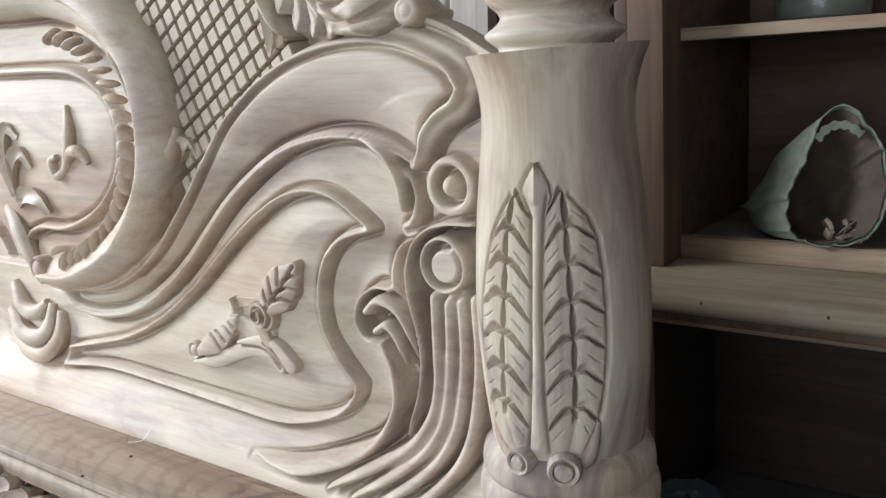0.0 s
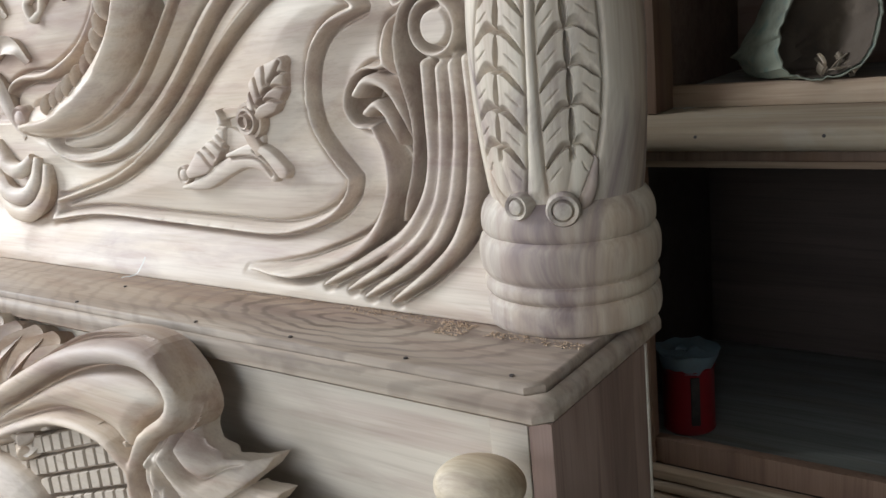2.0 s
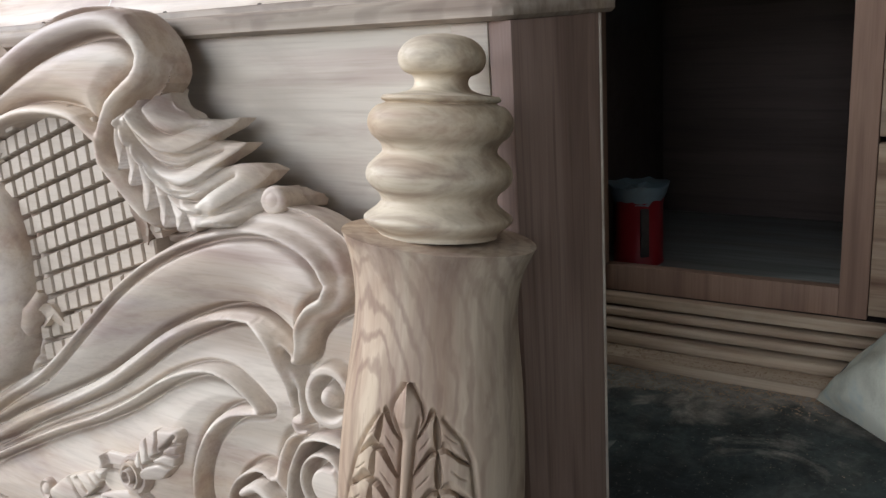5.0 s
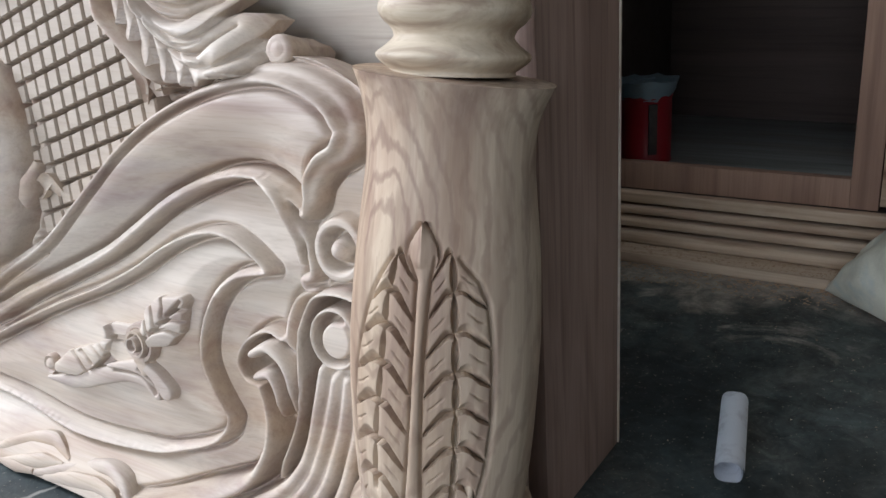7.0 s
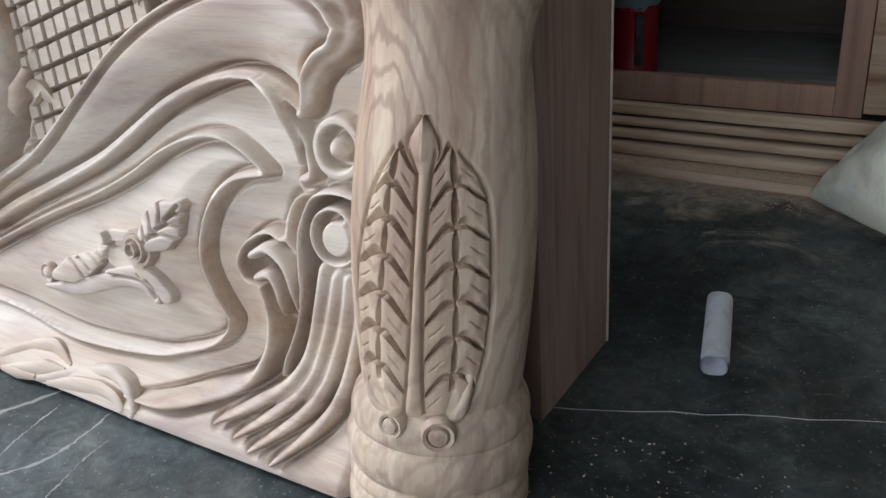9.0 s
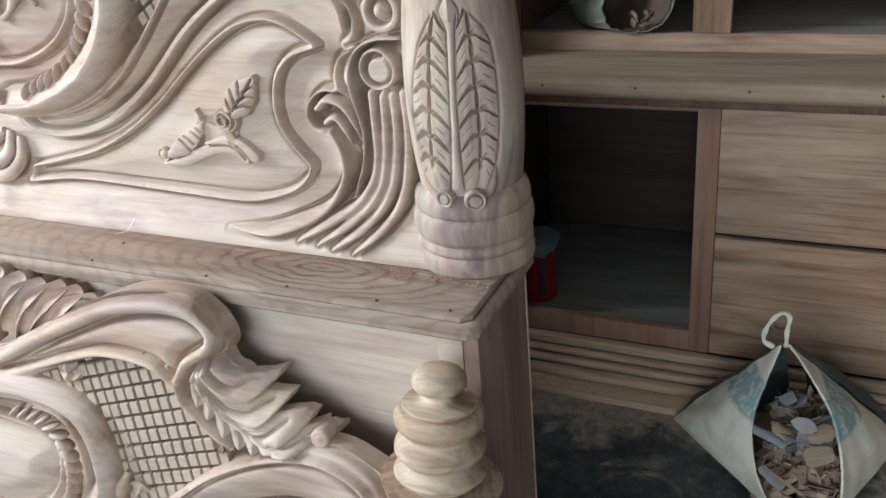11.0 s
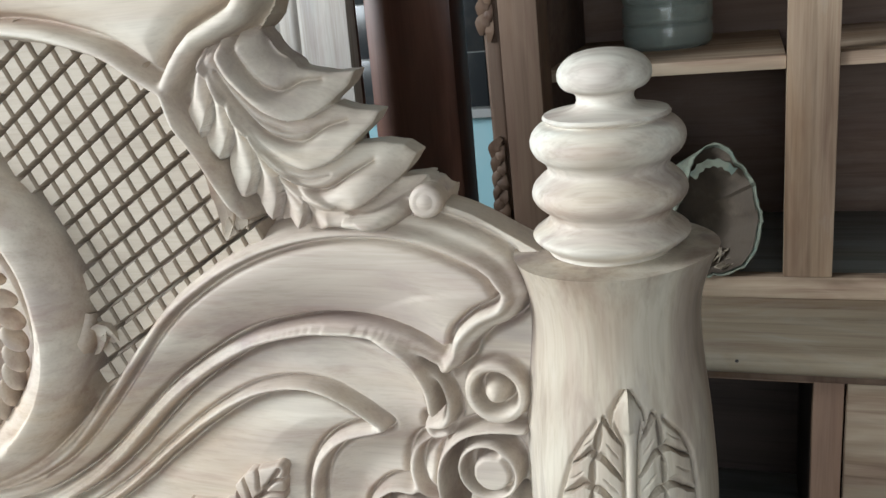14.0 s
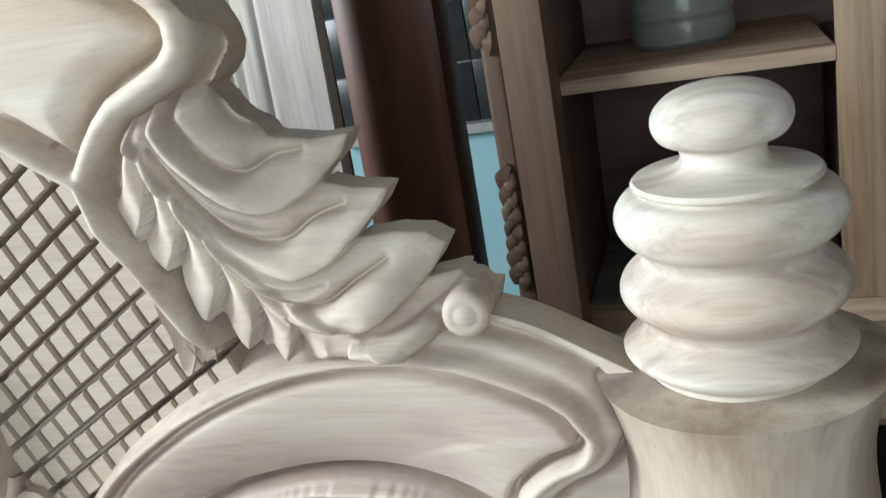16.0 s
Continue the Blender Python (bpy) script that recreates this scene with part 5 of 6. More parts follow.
def carved_board(name, at, warp, material, post_material, post_at, post_form, dome, label, lat, extra=(), lean=0.0, seed=3, sweep=0.0, spray_warp=None, ring_wide=1.0, fan=(), base=()):
    board = thing(name, at, label, "bed board")
    board.rotation_euler = (radians(-lean), 0, 0)
    panel, r, h = board_mesh("carved_panel", warp, material, board, dome, ring_wide)
    for kind, spine, widths, lift, cup, crown in list(SPRAY) + list(extra):
        flower = kind in ("petal", "sprig_leaf")
        pts = [warp(*p) for p in spine]
        mid = pts[len(pts) // 2]
        ground = height_at(r, h, *mid) if flower else 0.0
        blade(kind, pts, widths, [v + ground - (0.004 if flower else 0) for v in lift], board, material, cup, crown, 0.016 if flower else 0.032)
    leaf_spray(board, spray_warp or warp, material, sweep)
    for spine, widths, crown in base:
        blade("base_leaf", list(spine), widths, [height_at(r, h, *p) - 0.001 for p in spine], board, material, 0, crown, 0.016)
    for k, spine in enumerate(fan):
        blade("fan_leaf", list(spine), [0.014, 0.020, 0.020, 0.010], [-0.030 - 0.004 * k, -0.024 - 0.004 * k, -0.024 - 0.004 * k, -0.034 - 0.004 * k], board, material, 0.010, 0, 0.022)
    for kind, strokes, cuts in FLOWER:
        flower_piece(kind, strokes, cuts, r, h, warp, board, material)
    # rosette of three turned rings, and the small curl
    cx, cz = warp(-0.434, 0.182)
    g = height_at(r, h, cx + 0.03, cz)
    for rr, hi in ((0.0205, 0.012), (0.0145, 0.017), (0.0080, 0.021)):
        bm = lathe_bm([(0.0, -0.004), (rr, -0.004), (rr * 1.02, hi * 0.6), (rr * 0.94, hi), (rr * 0.78, hi * 0.98), (rr * 0.66, hi * 0.7), (0.0, hi * 0.72)], 30)
        ob = part("rosette_ring", bm, material, board)
        ob.matrix_local = Matrix.Translation((cx, -g, cz)) @ Matrix.Rotation(radians(90), 4, "X")
    for px, pz, rr in ((-0.564, 0.121, 0.0115), (-0.874, 0.195, 0.0175)):
        wx, wz = warp(px, pz)
        bm = lathe_bm([(0.0, -0.006), (rr, -0.006), (rr, 0.008), (rr * 0.85, 0.012), (rr * 0.62, 0.010), (rr * 0.5, 0.012), (0.0, 0.0135)], 28)
        ob = part("curl", bm, material, board)
        ob.matrix_local = Matrix.Translation((wx, -height_at(r, h, wx, wz) + 0.004, wz)) @ Matrix.Rotation(radians(90), 4, "X")
    # rope of slanting beads in the channel of the ring
    line = spline([warp(*p) for p in BEAD_LINE], 22)
    tang = np.gradient(line, axis=0)
    bm = bmesh.new()
    bmesh.ops.create_uvsphere(bm, u_segments=12, v_segments=8, radius=1.0)
    for v in bm.verts:
        v.co = Vector((v.co.x * 0.0050 + 0.35 * v.co.z * 0.012, v.co.y * 0.013, v.co.z * 0.0150))
    bead = part("bead", bm, material, board)
    first = True
    for (x, z), (tx, tz) in zip(line, tang):
        ob = bead if first else new("bead", bead.data)
        first = False
        ob.parent = board
        ob.matrix_local = Matrix.Translation((x, -max(0.015, height_at(r, h, x, z) + 0.005), z)) @ Matrix.Rotation(-math.atan2(tz, tx) + radians(26), 4, "Y")
    # lattice tiles
    a, b, origin = lat
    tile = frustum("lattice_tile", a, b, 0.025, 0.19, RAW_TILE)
    rim = spline([warp(*p) for p in RIM], 60)
    side = [(x + 0.3 * (1 - ring_wide) * (-0.80 - x), z + 0.3 * (1 - ring_wide) * (0.37 - z)) for x, z in ((-0.70, 0.574), (-0.66, 0.557), (-0.605, 0.520), (-0.570, 0.465), (-0.553, 0.40), (-0.556, 0.345), (-0.562, 0.30))]
    region = np.vstack([spline([warp(*p) for p in side], 18), [p + np.array((0.004, -0.006)) for p in rim if -0.565 < p[0] < -0.370], spline([warp(*p) for p in STEM], 12)[::-1],
                        spline([warp(*p) for p in CREST_LOW], 40)[::-1][:24]])
    rng = random.Random(seed)
    for i in range(-20, 21):
        for j in range(-20, 21):
            x, z = origin[0] + i * a[0] + j * b[0], origin[1] + i * a[1] + j * b[1]
            if inside(np.array([x]), np.array([z]), region)[0]:
                ob = new("lattice_tile", tile)
                ob.parent = panel
                ob.matrix_local = Matrix.Translation((x, 0.0225 + rng.uniform(-0.0006, 0.0006), z)) @ Matrix.Rotation(radians(rng.uniform(-1.2, 1.2)), 4, "Y")
    bed_post(board, post_at, post_material, *post_form)
    return board


def keep_shape(x, z):
    return (x, z)


# the footboard was carved by hand after the same drawing: where its features drifted, as (x, height) on the headboard and on the footboard
DRIFT = [((-0.434, 0.182), (-0.386, 0.177)), ((-0.564, 0.121), (-0.546, 0.121)), ((-0.277, 0.284), (-0.222, 0.272)), ((-0.311, 0.119), (-0.279, 0.120)),
         ((-0.171, 0.330), (-0.131, 0.303)), ((-0.183, 0.259), (-0.141, 0.227)), ((-0.237, 0.288), (-0.179, 0.268)), ((-0.302, 0.188), (-0.259, 0.184)),
         ((-0.268, 0.014), (-0.222, 0.020)), ((-0.357, 0.030), (-0.303, 0.042)), ((-0.149, 0.409), (-0.120, 0.390)), ((-0.213, 0.347), (-0.182, 0.325)),
         ((-0.426, 0.417), (-0.398, 0.368)), ((-0.335, 0.458), (-0.290, 0.425)), ((-0.234, 0.462), (-0.205, 0.438)), ((-0.191, 0.448), (-0.168, 0.431)), ((-0.163, 0.432), (-0.140, 0.420)),
         ((-0.223, 0.479), (-0.203, 0.449)), ((-0.152, 0.449), (-0.136, 0.430)), ((-0.550, 0.365), (-0.531, 0.318)), ((-0.424, 0.576), (-0.423, 0.503)), ((-0.376, 0.470), (-0.355, 0.421)),
         ((-0.405, 0.597), (-0.412, 0.523)), ((-0.338, 0.650), (-0.356, 0.580)), ((-0.367, 0.622), (-0.390, 0.551)), ((-0.460, 0.710), (-0.450, 0.615)), ((-0.560, 0.705), (-0.533, 0.594)),
         ((-0.700, 0.668), (-0.652, 0.537)), ((-0.860, 0.615), (-0.800, 0.465)), ((-0.472, 0.609), (-0.457, 0.525)), ((-0.586, 0.633), (-0.562, 0.525)), ((-0.650, 0.622), (-0.622, 0.508)),
         ((-0.750, 0.598), (-0.712, 0.478)), ((-0.870, 0.572), (-0.830, 0.445)), ((-0.586, 0.384), (-0.584, 0.350)), ((-0.594, 0.441), (-0.593, 0.394)), ((-0.630, 0.490), (-0.615, 0.425)),
         ((-0.700, 0.532), (-0.675, 0.437)), ((-0.800, 0.556), (-0.762, 0.432)), ((-0.637, 0.275), (-0.628, 0.252)), ((-0.664, 0.442), (-0.656, 0.379)), ((-0.735, 0.490), (-0.712, 0.411)),
         ((-0.687, 0.398), (-0.692, 0.330)), ((-0.753, 0.450), (-0.737, 0.366)), ((-0.350, 0.370), (-0.302, 0.338)), ((-0.980, 0.375), (-0.980, 0.300)), ((-0.980, 0.620), (-0.980, 0.430)),
         ((-0.980, 0.030), (-0.980, 0.030)), ((-0.700, 0.050), (-0.685, 0.054)), ((-0.090, 0.020), (-0.062, 0.022)), ((-0.090, 0.120), (-0.060, 0.112)), ((-0.850, 0.020), (-0.840, 0.022))]


def drift_weights(reach=0.14):
    p, q = np.array([c[0] for c in DRIFT]), np.array([c[1] for c in DRIFT])
    k = np.exp(-((p[:, None] - p[None]) ** 2).sum(-1) / reach ** 2) + 0.05 * np.eye(len(p))
    mean = (q - p).mean(0)
    return p, np.linalg.solve(k, q - p - mean), mean, reach


DRIFTED = drift_weights()


def foot_shape(x, z):
    p, w, mean, reach = DRIFTED
    d = mean + np.exp(-((p - (x, z)) ** 2).sum(1) / reach ** 2) @ w
    return (x + float(d[0]), z + float(d[1]) * float(step(z, 0.0, 0.03)))


# the spray was cut as a piece of its own and sits smaller and lower there
SPRAY_DRIFT = [((-0.338, 0.650), (-0.360, 0.580)), ((-0.405, 0.597), (-0.415, 0.522)), ((-0.376, 0.470), (-0.357, 0.417)),
               ((-0.275, 0.579), (-0.290, 0.524)), ((-0.255, 0.548), (-0.263, 0.497)), ((-0.207, 0.488), (-0.208, 0.466)), ((-0.226, 0.462), (-0.222, 0.444))]
SPRAY_FIT = np.linalg.lstsq(np.array([(*p, 1.0) for p, _ in SPRAY_DRIFT]), np.array([q for _, q in SPRAY_DRIFT]), rcond=None)[0]


def foot_spray(x, z):
    q = np.array((x, z, 1.0)) @ SPRAY_FIT
    return (float(q[0]), float(q[1]))


LEDGE_Z = 0.620
HEAD_AT, FOOT_AT = (0.0, 1.180, LEDGE_Z), (0.0, 0.888, 0.003)
carved_board("headboard", HEAD_AT, keep_shape, RAW, RAW_POST, (-0.0815, 0.0193, 0.0), (0.0, 0.0, 0.0, 0.03, 0.90, TURNED), 0.006,
             "pale unfinished carved wooden headboard standing on the bed box ledge", ((0.0160, 0.0096), (-0.0076, 0.0182), (-0.502, 0.532)), SPRIG, 0.0, 3, 0.016)
carved_board("footboard", FOOT_AT, foot_shape, RAW, RAW_FOOT, (-0.055, 0.014, 0.0), (1.1, 4.0, 0.012, -0.08, 0.935, TURNED_FOOT), 0.018,
             "pale raw carved wooden footboard leaning in front of the bed box", ((0.0188, 0.0060), (-0.0044, 0.0221), (-0.475, 0.46)), FOOT_LEAF, 7.5, 5, 0.040, foot_spray, 0.80, FAN, BASE)

# ---- bed box with its ledge ----
BOX_X0, BOX_X1 = 2 * MID_X - 0.0, -0.017
bed_box = thing("bed_box", (0, 0, 0), "raw timber bed head box with pale front and brown side panel", "bed box")
part("front_panel", box_bm(BOX_X0 + 0.02, BOX_X1 - 0.055, 1.037, 1.057, 0.0, 0.592, 0.002), BOXFRONT, bed_box)
part("front_stile", box_bm(BOX_X1 - 0.055, BOX_X1 - 0.0205, 1.034, 1.060, 0.0, 0.592, 0.0025), BOXFRONT, bed_box)
part("side_panel", box_bm(BOX_X1 - 0.02, BOX_X1, 1.0345, 1.204, 0.0, 0.592, 0.0015), SIDE, bed_box, "dark brown side panel")
part("side_edge", box_bm(BOX_X1 - 0.0195, BOX_X1 + 0.001, 1.2045, 1.208, 0.0, 0.592, 0.0008), BOXFRONT, bed_box)
part("far_side_panel", box_bm(BOX_X0, BOX_X0 + 0.02, 1.037, 1.204, 0.0, 0.592, 0.0015), SIDE, bed_box)
part("back_panel", box_bm(BOX_X0 + 0.02, BOX_X1 - 0.02, 1.19, 1.203, 0.0, 0.592, 0.001), SIDE, bed_box)


def ledge_bm(x0, x1, y0, y1, z0, z1):
    """A board with an ogee edge: rounded nose, a small quirk, and a mitred corner."""
    steps = [(0.004, 0.0), (0.0, 0.004), (0.0, 0.012), (0.002, 0.018), (0.0060, 0.0215), (0.0090, 0.0222), (0.0095, 0.0196), (0.0122, 0.0196), (0.0126, 0.0265), (0.0142, 0.0286), (0.0170, 0.029)]
    bm = bmesh.new()
    rings = []
    chamfer = 0.012
    for inset, up in steps:
        xa, xb, ya, yb = x0 + inset, x1 - inset, y0 + inset, y1
        ring = [(xa, ya), (xb - chamfer, ya), (xb, ya + chamfer), (xb, yb), (xa, yb)]
        rings.append([bm.verts.new((x, y, z0 + up * (z1 - z0) / 0.029)) for x, y in ring])
    for p, q in zip(rings, rings[1:]):
        for k in range(5):
            bm.faces.new((p[k], p[(k + 1) % 5], q[(k + 1) % 5], q[k]))
    bm.faces.new(rings[0][::-1]), bm.faces.new(rings[-1])
    return bm


part("ledge", ledge_bm(BOX_X0 - 0.01, -0.014, 1.022, 1.236, 0.592, LEDGE_Z - 0.0005), LEDGE, bed_box, "weathered figured ledge board")
for x, y in ((-0.155, 1.044), (-0.625, 1.040), (-0.29, 1.046), (-0.42, 1.043), (-0.055, 1.046), (-0.62, 1.10), (-0.045, 1.11)):
    ob = part("nail_hole", lathe_bm([(0.0, -0.002), (0.0021, -0.002), (0.0019, 0.0006), (0.0, 0.0007)], 10), NAIL, bed_box)
    ob.location = (x, y, LEDGE_Z)

# ---- room ----
floor = tagged(part("floor", box_bm(-3.2, 3.2, -3.2, 2.75, -0.12, 0.0, 0), FLOOR, smooth=False), "dark green-black polished stone floor with dust and pale veins", "floor", "", "structure")
rng = random.Random(31)
joint = [(-0.12 + 0.03 * k, 1.022 + 0.0118 * k + rng.uniform(-0.003, 0.003)) for k in range(40)]
bm = bmesh.new()
rows = [[bm.verts.new((x, y + dy * rng.uniform(0.4, 1.3), z)) for dy, z in ((-0.0008, 0.0), (0.0, 0.0005), (0.0008, 0.0))] for x, y in joint]
for p, q in zip(rows, rows[1:]):
    for k in range(2):
        bm.faces.new((p[k], q[k], q[k + 1], p[k + 1]))
part("joint_line", bm, GROUT, floor, "thin pale filled joint")
for path, wide in (([(-0.470, 0.690), (-0.440, 0.737), (-0.426, 0.760), (-0.422, 0.789), (-0.424, 0.816), (-0.430, 0.850)], 0.0026), ([(-0.472, 0.745), (-0.481, 0.772), (-0.488, 0.802), (-0.494, 0.835)], 0.0016),
                   ([(-0.370, 0.715), (-0.383, 0.762), (-0.391, 0.791), (-0.392, 0.822)], 0.0014)):
    line = spline([(x, y) for x, y in path], 40)
    bm = bmesh.new()
    rows = []
    for k, (x, y) in enumerate(line):
        w = wide * rng.uniform(0.3, 1.3) * math.sin(math.pi * (k + 0.5) / 40) ** 0.4
        x += rng.uniform(-0.0012, 0.0012)
        rows.append([bm.verts.new((x - w, y, 0.0)), bm.verts.new((x, y, 0.0004)), bm.verts.new((x + w, y, 0.0))])
    for p, q in zip(rows, rows[1:]):
        for k in range(2):
            bm.faces.new((p[k], p[k + 1], q[k + 1], q[k]))
    part("pale_vein", bm, GROUT, floor, "pale crystalline vein in the stone")
tagged(part("wall_back", box_bm(-3.2, 3.2, 2.62, 2.75, 0.0, 3.0, 0), TEAL, smooth=False), "teal painted plaster wall", "wall", "", "structure")
tagged(part("wall_right", box_bm(3.08, 3.2, -3.08, 2.62, 0.0, 3.0, 0), PLASTER, smooth=False), "plain grey plastered wall", "wall", "", "structure")
left_wall = tagged(part("wall_left", box_bm(-3.2, -3.08, -3.08, -2.9, 0.0, 3.0, 0), PLASTER, smooth=False), "plain grey plastered wall with a wide opening", "wall", "", "structure")
for y0, y1, z0, z1 in ((-2.9, 1.05, 2.85, 3.0), (1.05, 2.62, 0.0, 3.0), (-2.9, -1.0, 0.0, 2.85), (-1.0, 1.05, 0.0, 1.0)):
    part("wall_piece", box_bm(-3.2, -3.08, y0, y1, z0, z1, 0), PLASTER, left_wall, smooth=False)
front_wall = tagged(part("wall_front", box_bm(2.1, 3.2, -3.2, -3.08, 0.0, 3.0, 0), PLASTER, smooth=False), "plain grey plastered wall with a wide shop opening", "wall", "", "structure")
part("wall_piece", box_bm(-3.2, -2.9, -3.2, -3.08, 0.0, 3.0, 0), PLASTER, front_wall, smooth=False)
part("wall_piece", box_bm(-2.9, 2.1, -3.2, -3.08, 2.7, 3.0, 0), PLASTER, front_wall, smooth=False)
tagged(part("ceiling", box_bm(-3.2, 3.2, -3.2, 2.75, 3.0, 3.1, 0), PLASTER, smooth=False), "plain grey ceiling", "ceiling", "", "structure")

# ---- display cabinet ----
cabinet = thing("display_cabinet", (0, 0, 0), "unfinished brown timber display cabinet with drawers and open shelves", "cabinet")
CX0, CX1, CY1 = -0.385, 1.30, 2.40
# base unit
# the compartment's shade is in the colour of its back, sides and divider
part("lower_back", box_bm(CX0 + 0.02, CX1 - 0.02, CY1 - 0.02, CY1, 0.06, 0.655, 0.001), INNER_SHADED, cabinet)
part("lower_side", box_bm(CX0, CX0 + 0.02, 1.84, CY1, 0.06, 0.655, 0.001), INNER_SHADED, cabinet)
part("lower_side", box_bm(CX1 - 0.02, CX1, 1.84, CY1, 0.06, 0.655, 0.001), INNER_SHADED, cabinet)
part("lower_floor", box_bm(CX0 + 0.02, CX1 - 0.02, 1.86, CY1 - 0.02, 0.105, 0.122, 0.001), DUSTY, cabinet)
part("divider", box_bm(0.120, 0.138, 1.86, CY1 - 0.02, 0.122, 0.640, 0.001), INNER_SHADED, cabinet)
part("corner_stile", box_bm(CX0, -0.283, 1.832, 1.858, 0.10, 0.640, 0.002), CAB_RED, cabinet)
part("stile", box_bm(0.107, 0.149, 1.837, 1.862, 0.10, 0.640, 0.002), CAB_RED, cabinet)
part("top_rail", box_bm(-0.283, 0.107, 1.838, 1.860, 0.626, 0.655, 0.002), CAB, cabinet)
part("drawer_rail", box_bm(0.149, CX1, 1.840, 1.860, 0.641, 0.655, 0.001), CAB, cabinet)
part("bottom_rail", box_bm(-0.283, 0.107, 1.838, 1.860, 0.100, 0.147, 0.002), CAB_RED, cabinet)
for x0, x1 in ((0.1515, 0.66), (0.70, 1.20)):
    for z0, z1 in ((0.388, 0.640), (0.112, 0.378)):
        d = part("drawer", box_bm(x0, x1, 1.822, 1.842, z0, z1, 0.0025), CAB, cabinet)
part("stile", box_bm(0.662, 0.698, 1.837, 1.862, 0.10, 0.640, 0.002), CAB_RED, cabinet)
part("stile", box_bm(1.202, CX1, 1.837, 1.862, 0.10, 0.640, 0.002), CAB_RED, cabinet)
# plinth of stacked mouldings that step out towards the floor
# core coloured dark to paint the shade in the gaps between mouldings
part("plinth_core", box_bm(CX0, CX1, 1.838, 1.90, 0.018, 0.098, 0), INNER_SHADED, cabinet)
for y0, z0, z1, rr in ((1.816, 0.080, 0.099, 0.003), (1.806, 0.0620, 0.0750, 0.0055), (1.796, 0.0420, 0.0570, 0.006), (1.780, 0.0180, 0.0370, 0.006)):
    part("plinth_moulding", box_bm(CX0 - 0.01, CX1 + 0.01, y0, 1.8375, z0, z1, rr, 3), DUSTED, cabinet)
part("plinth_board", box_bm(CX0 - 0.02, CX1 + 0.02, 1.735, 1.92, 0.0, 0.0175, 0.003), DUSTED, cabinet)
# ledge with a round nose
nose = [(1.99, 0.658), (1.80, 0.658), (1.795, 0.661), (1.7905, 0.667), (1.789, 0.675), (1.790, 0.684), (1.795, 0.691), (1.803, 0.695), (1.812, 0.6955), (1.815, 0.698), (1.99, 0.700)]
part("counter", profile_bm(nose, CX0 - 0.02, CX1 + 0.02), TOP, cabinet, "dusty ledge board with a rounded nose")
part("cove", box_bm(CX0, CX1, 1.812, 1.838, 0.6405, 0.6575, 0.004, 3), PILLAR, cabinet)
for x in (-0.179, 0.0, 0.2, 0.41):
    ob = part("nail", lathe_bm([(0.0, -0.002), (0.0028, -0.002), (0.0026, 0.001), (0.0, 0.0012)], 10), NAIL, cabinet)
    ob.matrix_local = Matrix.Translation((x, 1.7905, 0.681)) @ Matrix.Rotation(radians(80), 4, "X")
# upper unit
part("upper_back", box_bm(CX0 + 0.02, CX1 - 0.02, CY1 - 0.02, CY1, 0.70, 2.10, 0.001), INNER, cabinet)
part("upper_side", box_bm(CX0 + 0.07, CX0 + 0.088, 2.0, CY1 - 0.02, 0.70, 2.10, 0.001), INNER, cabinet)
part("upper_side", box_bm(CX1 - 0.02, CX1, 1.99, CY1, 0.70, 2.10, 0.001), CAB_Z, cabinet)
part("upper_bottom", box_bm(CX0 + 0.09, CX1 - 0.02, 2.01, CY1 - 0.02, 0.7005, 0.728, 0.001), DUSTY, cabinet)
part("bottom_rail", box_bm(CX0 + 0.09, CX1 - 0.02, 1.985, 2.0095, 0.7005, 0.738, 0.002), CAB, cabinet)
for x0 in (0.068, 0.60):
    part("mullion", box_bm(x0, x0 + 0.072, 1.984, 2.008, 0.7385, 2.06, 0.002), CAB_Z, cabinet)
part("top_rail", box_bm(CX0 + 0.09, CX1 - 0.02, 1.985, 2.008, 2.0605, 2.10, 0.002), CAB, cabinet)
part("upper_top", box_bm(CX0, CX1, 1.96, CY1, 2.1005, 2.125, 0.003), CAB, cabinet)
for x0, x1 in ((CX0 + 0.09, 0.068), (0.14, 0.60), (0.672, CX1 - 0.02)):
    for z in (1.088, 1.50):
        part("shelf", box_bm(x0 + 0.0005, x1 - 0.0005, 1.992, CY1 - 0.021, z - 0.020, z, 0.002), CAB, cabinet)
part("inner_divider", box_bm(0.092, 0.112, 2.009, CY1 - 0.021, 0.7285, 1.067, 0.001), INNER, cabinet)


def carved_pillar(x0, x1, y0, y1, z0, z1):
    """A square upright whose left edge is carved with hanging leaves."""
    up = part("pillar", box_bm(x0 + 0.034, x1, y0, y1, z0, z1, 0.003), PILLAR, cabinet)
    part("pillar_edge", box_bm(x0 + 0.006, x0 + 0.0335, y0 + 0.010, y1, z0, z1, 0.006, 3), PILLAR, up)
    rng = random.Random(8)
    for z in [c + 0.024 * k for c in (0.83, 1.17, 1.40, 1.62) for k in range(7)]:
        for dx, dz, w in ((0.004 + rng.uniform(0, 0.004), 0.0, 0.009), (0.016, -0.011, 0.008)):
            line = [(0.022 + x0, z + dz + 0.022), (x0 + dx + 0.004, z + dz + 0.006), (x0 + dx, z + dz - 0.012)]
            ob = blade("pillar_leaf", line, [0.004, w * rng.uniform(0.8, 1.4), 0.003], [0.004, 0.009, 0.003], up, PILLAR, rng.uniform(0, 0.003), 0.003, 0.02, 10, 6)
            ob.location = (0, y0 + 0.008, 0)


carved_pillar(-0.382, -0.287, 1.912, 1.99, 0.7005, 2.10)

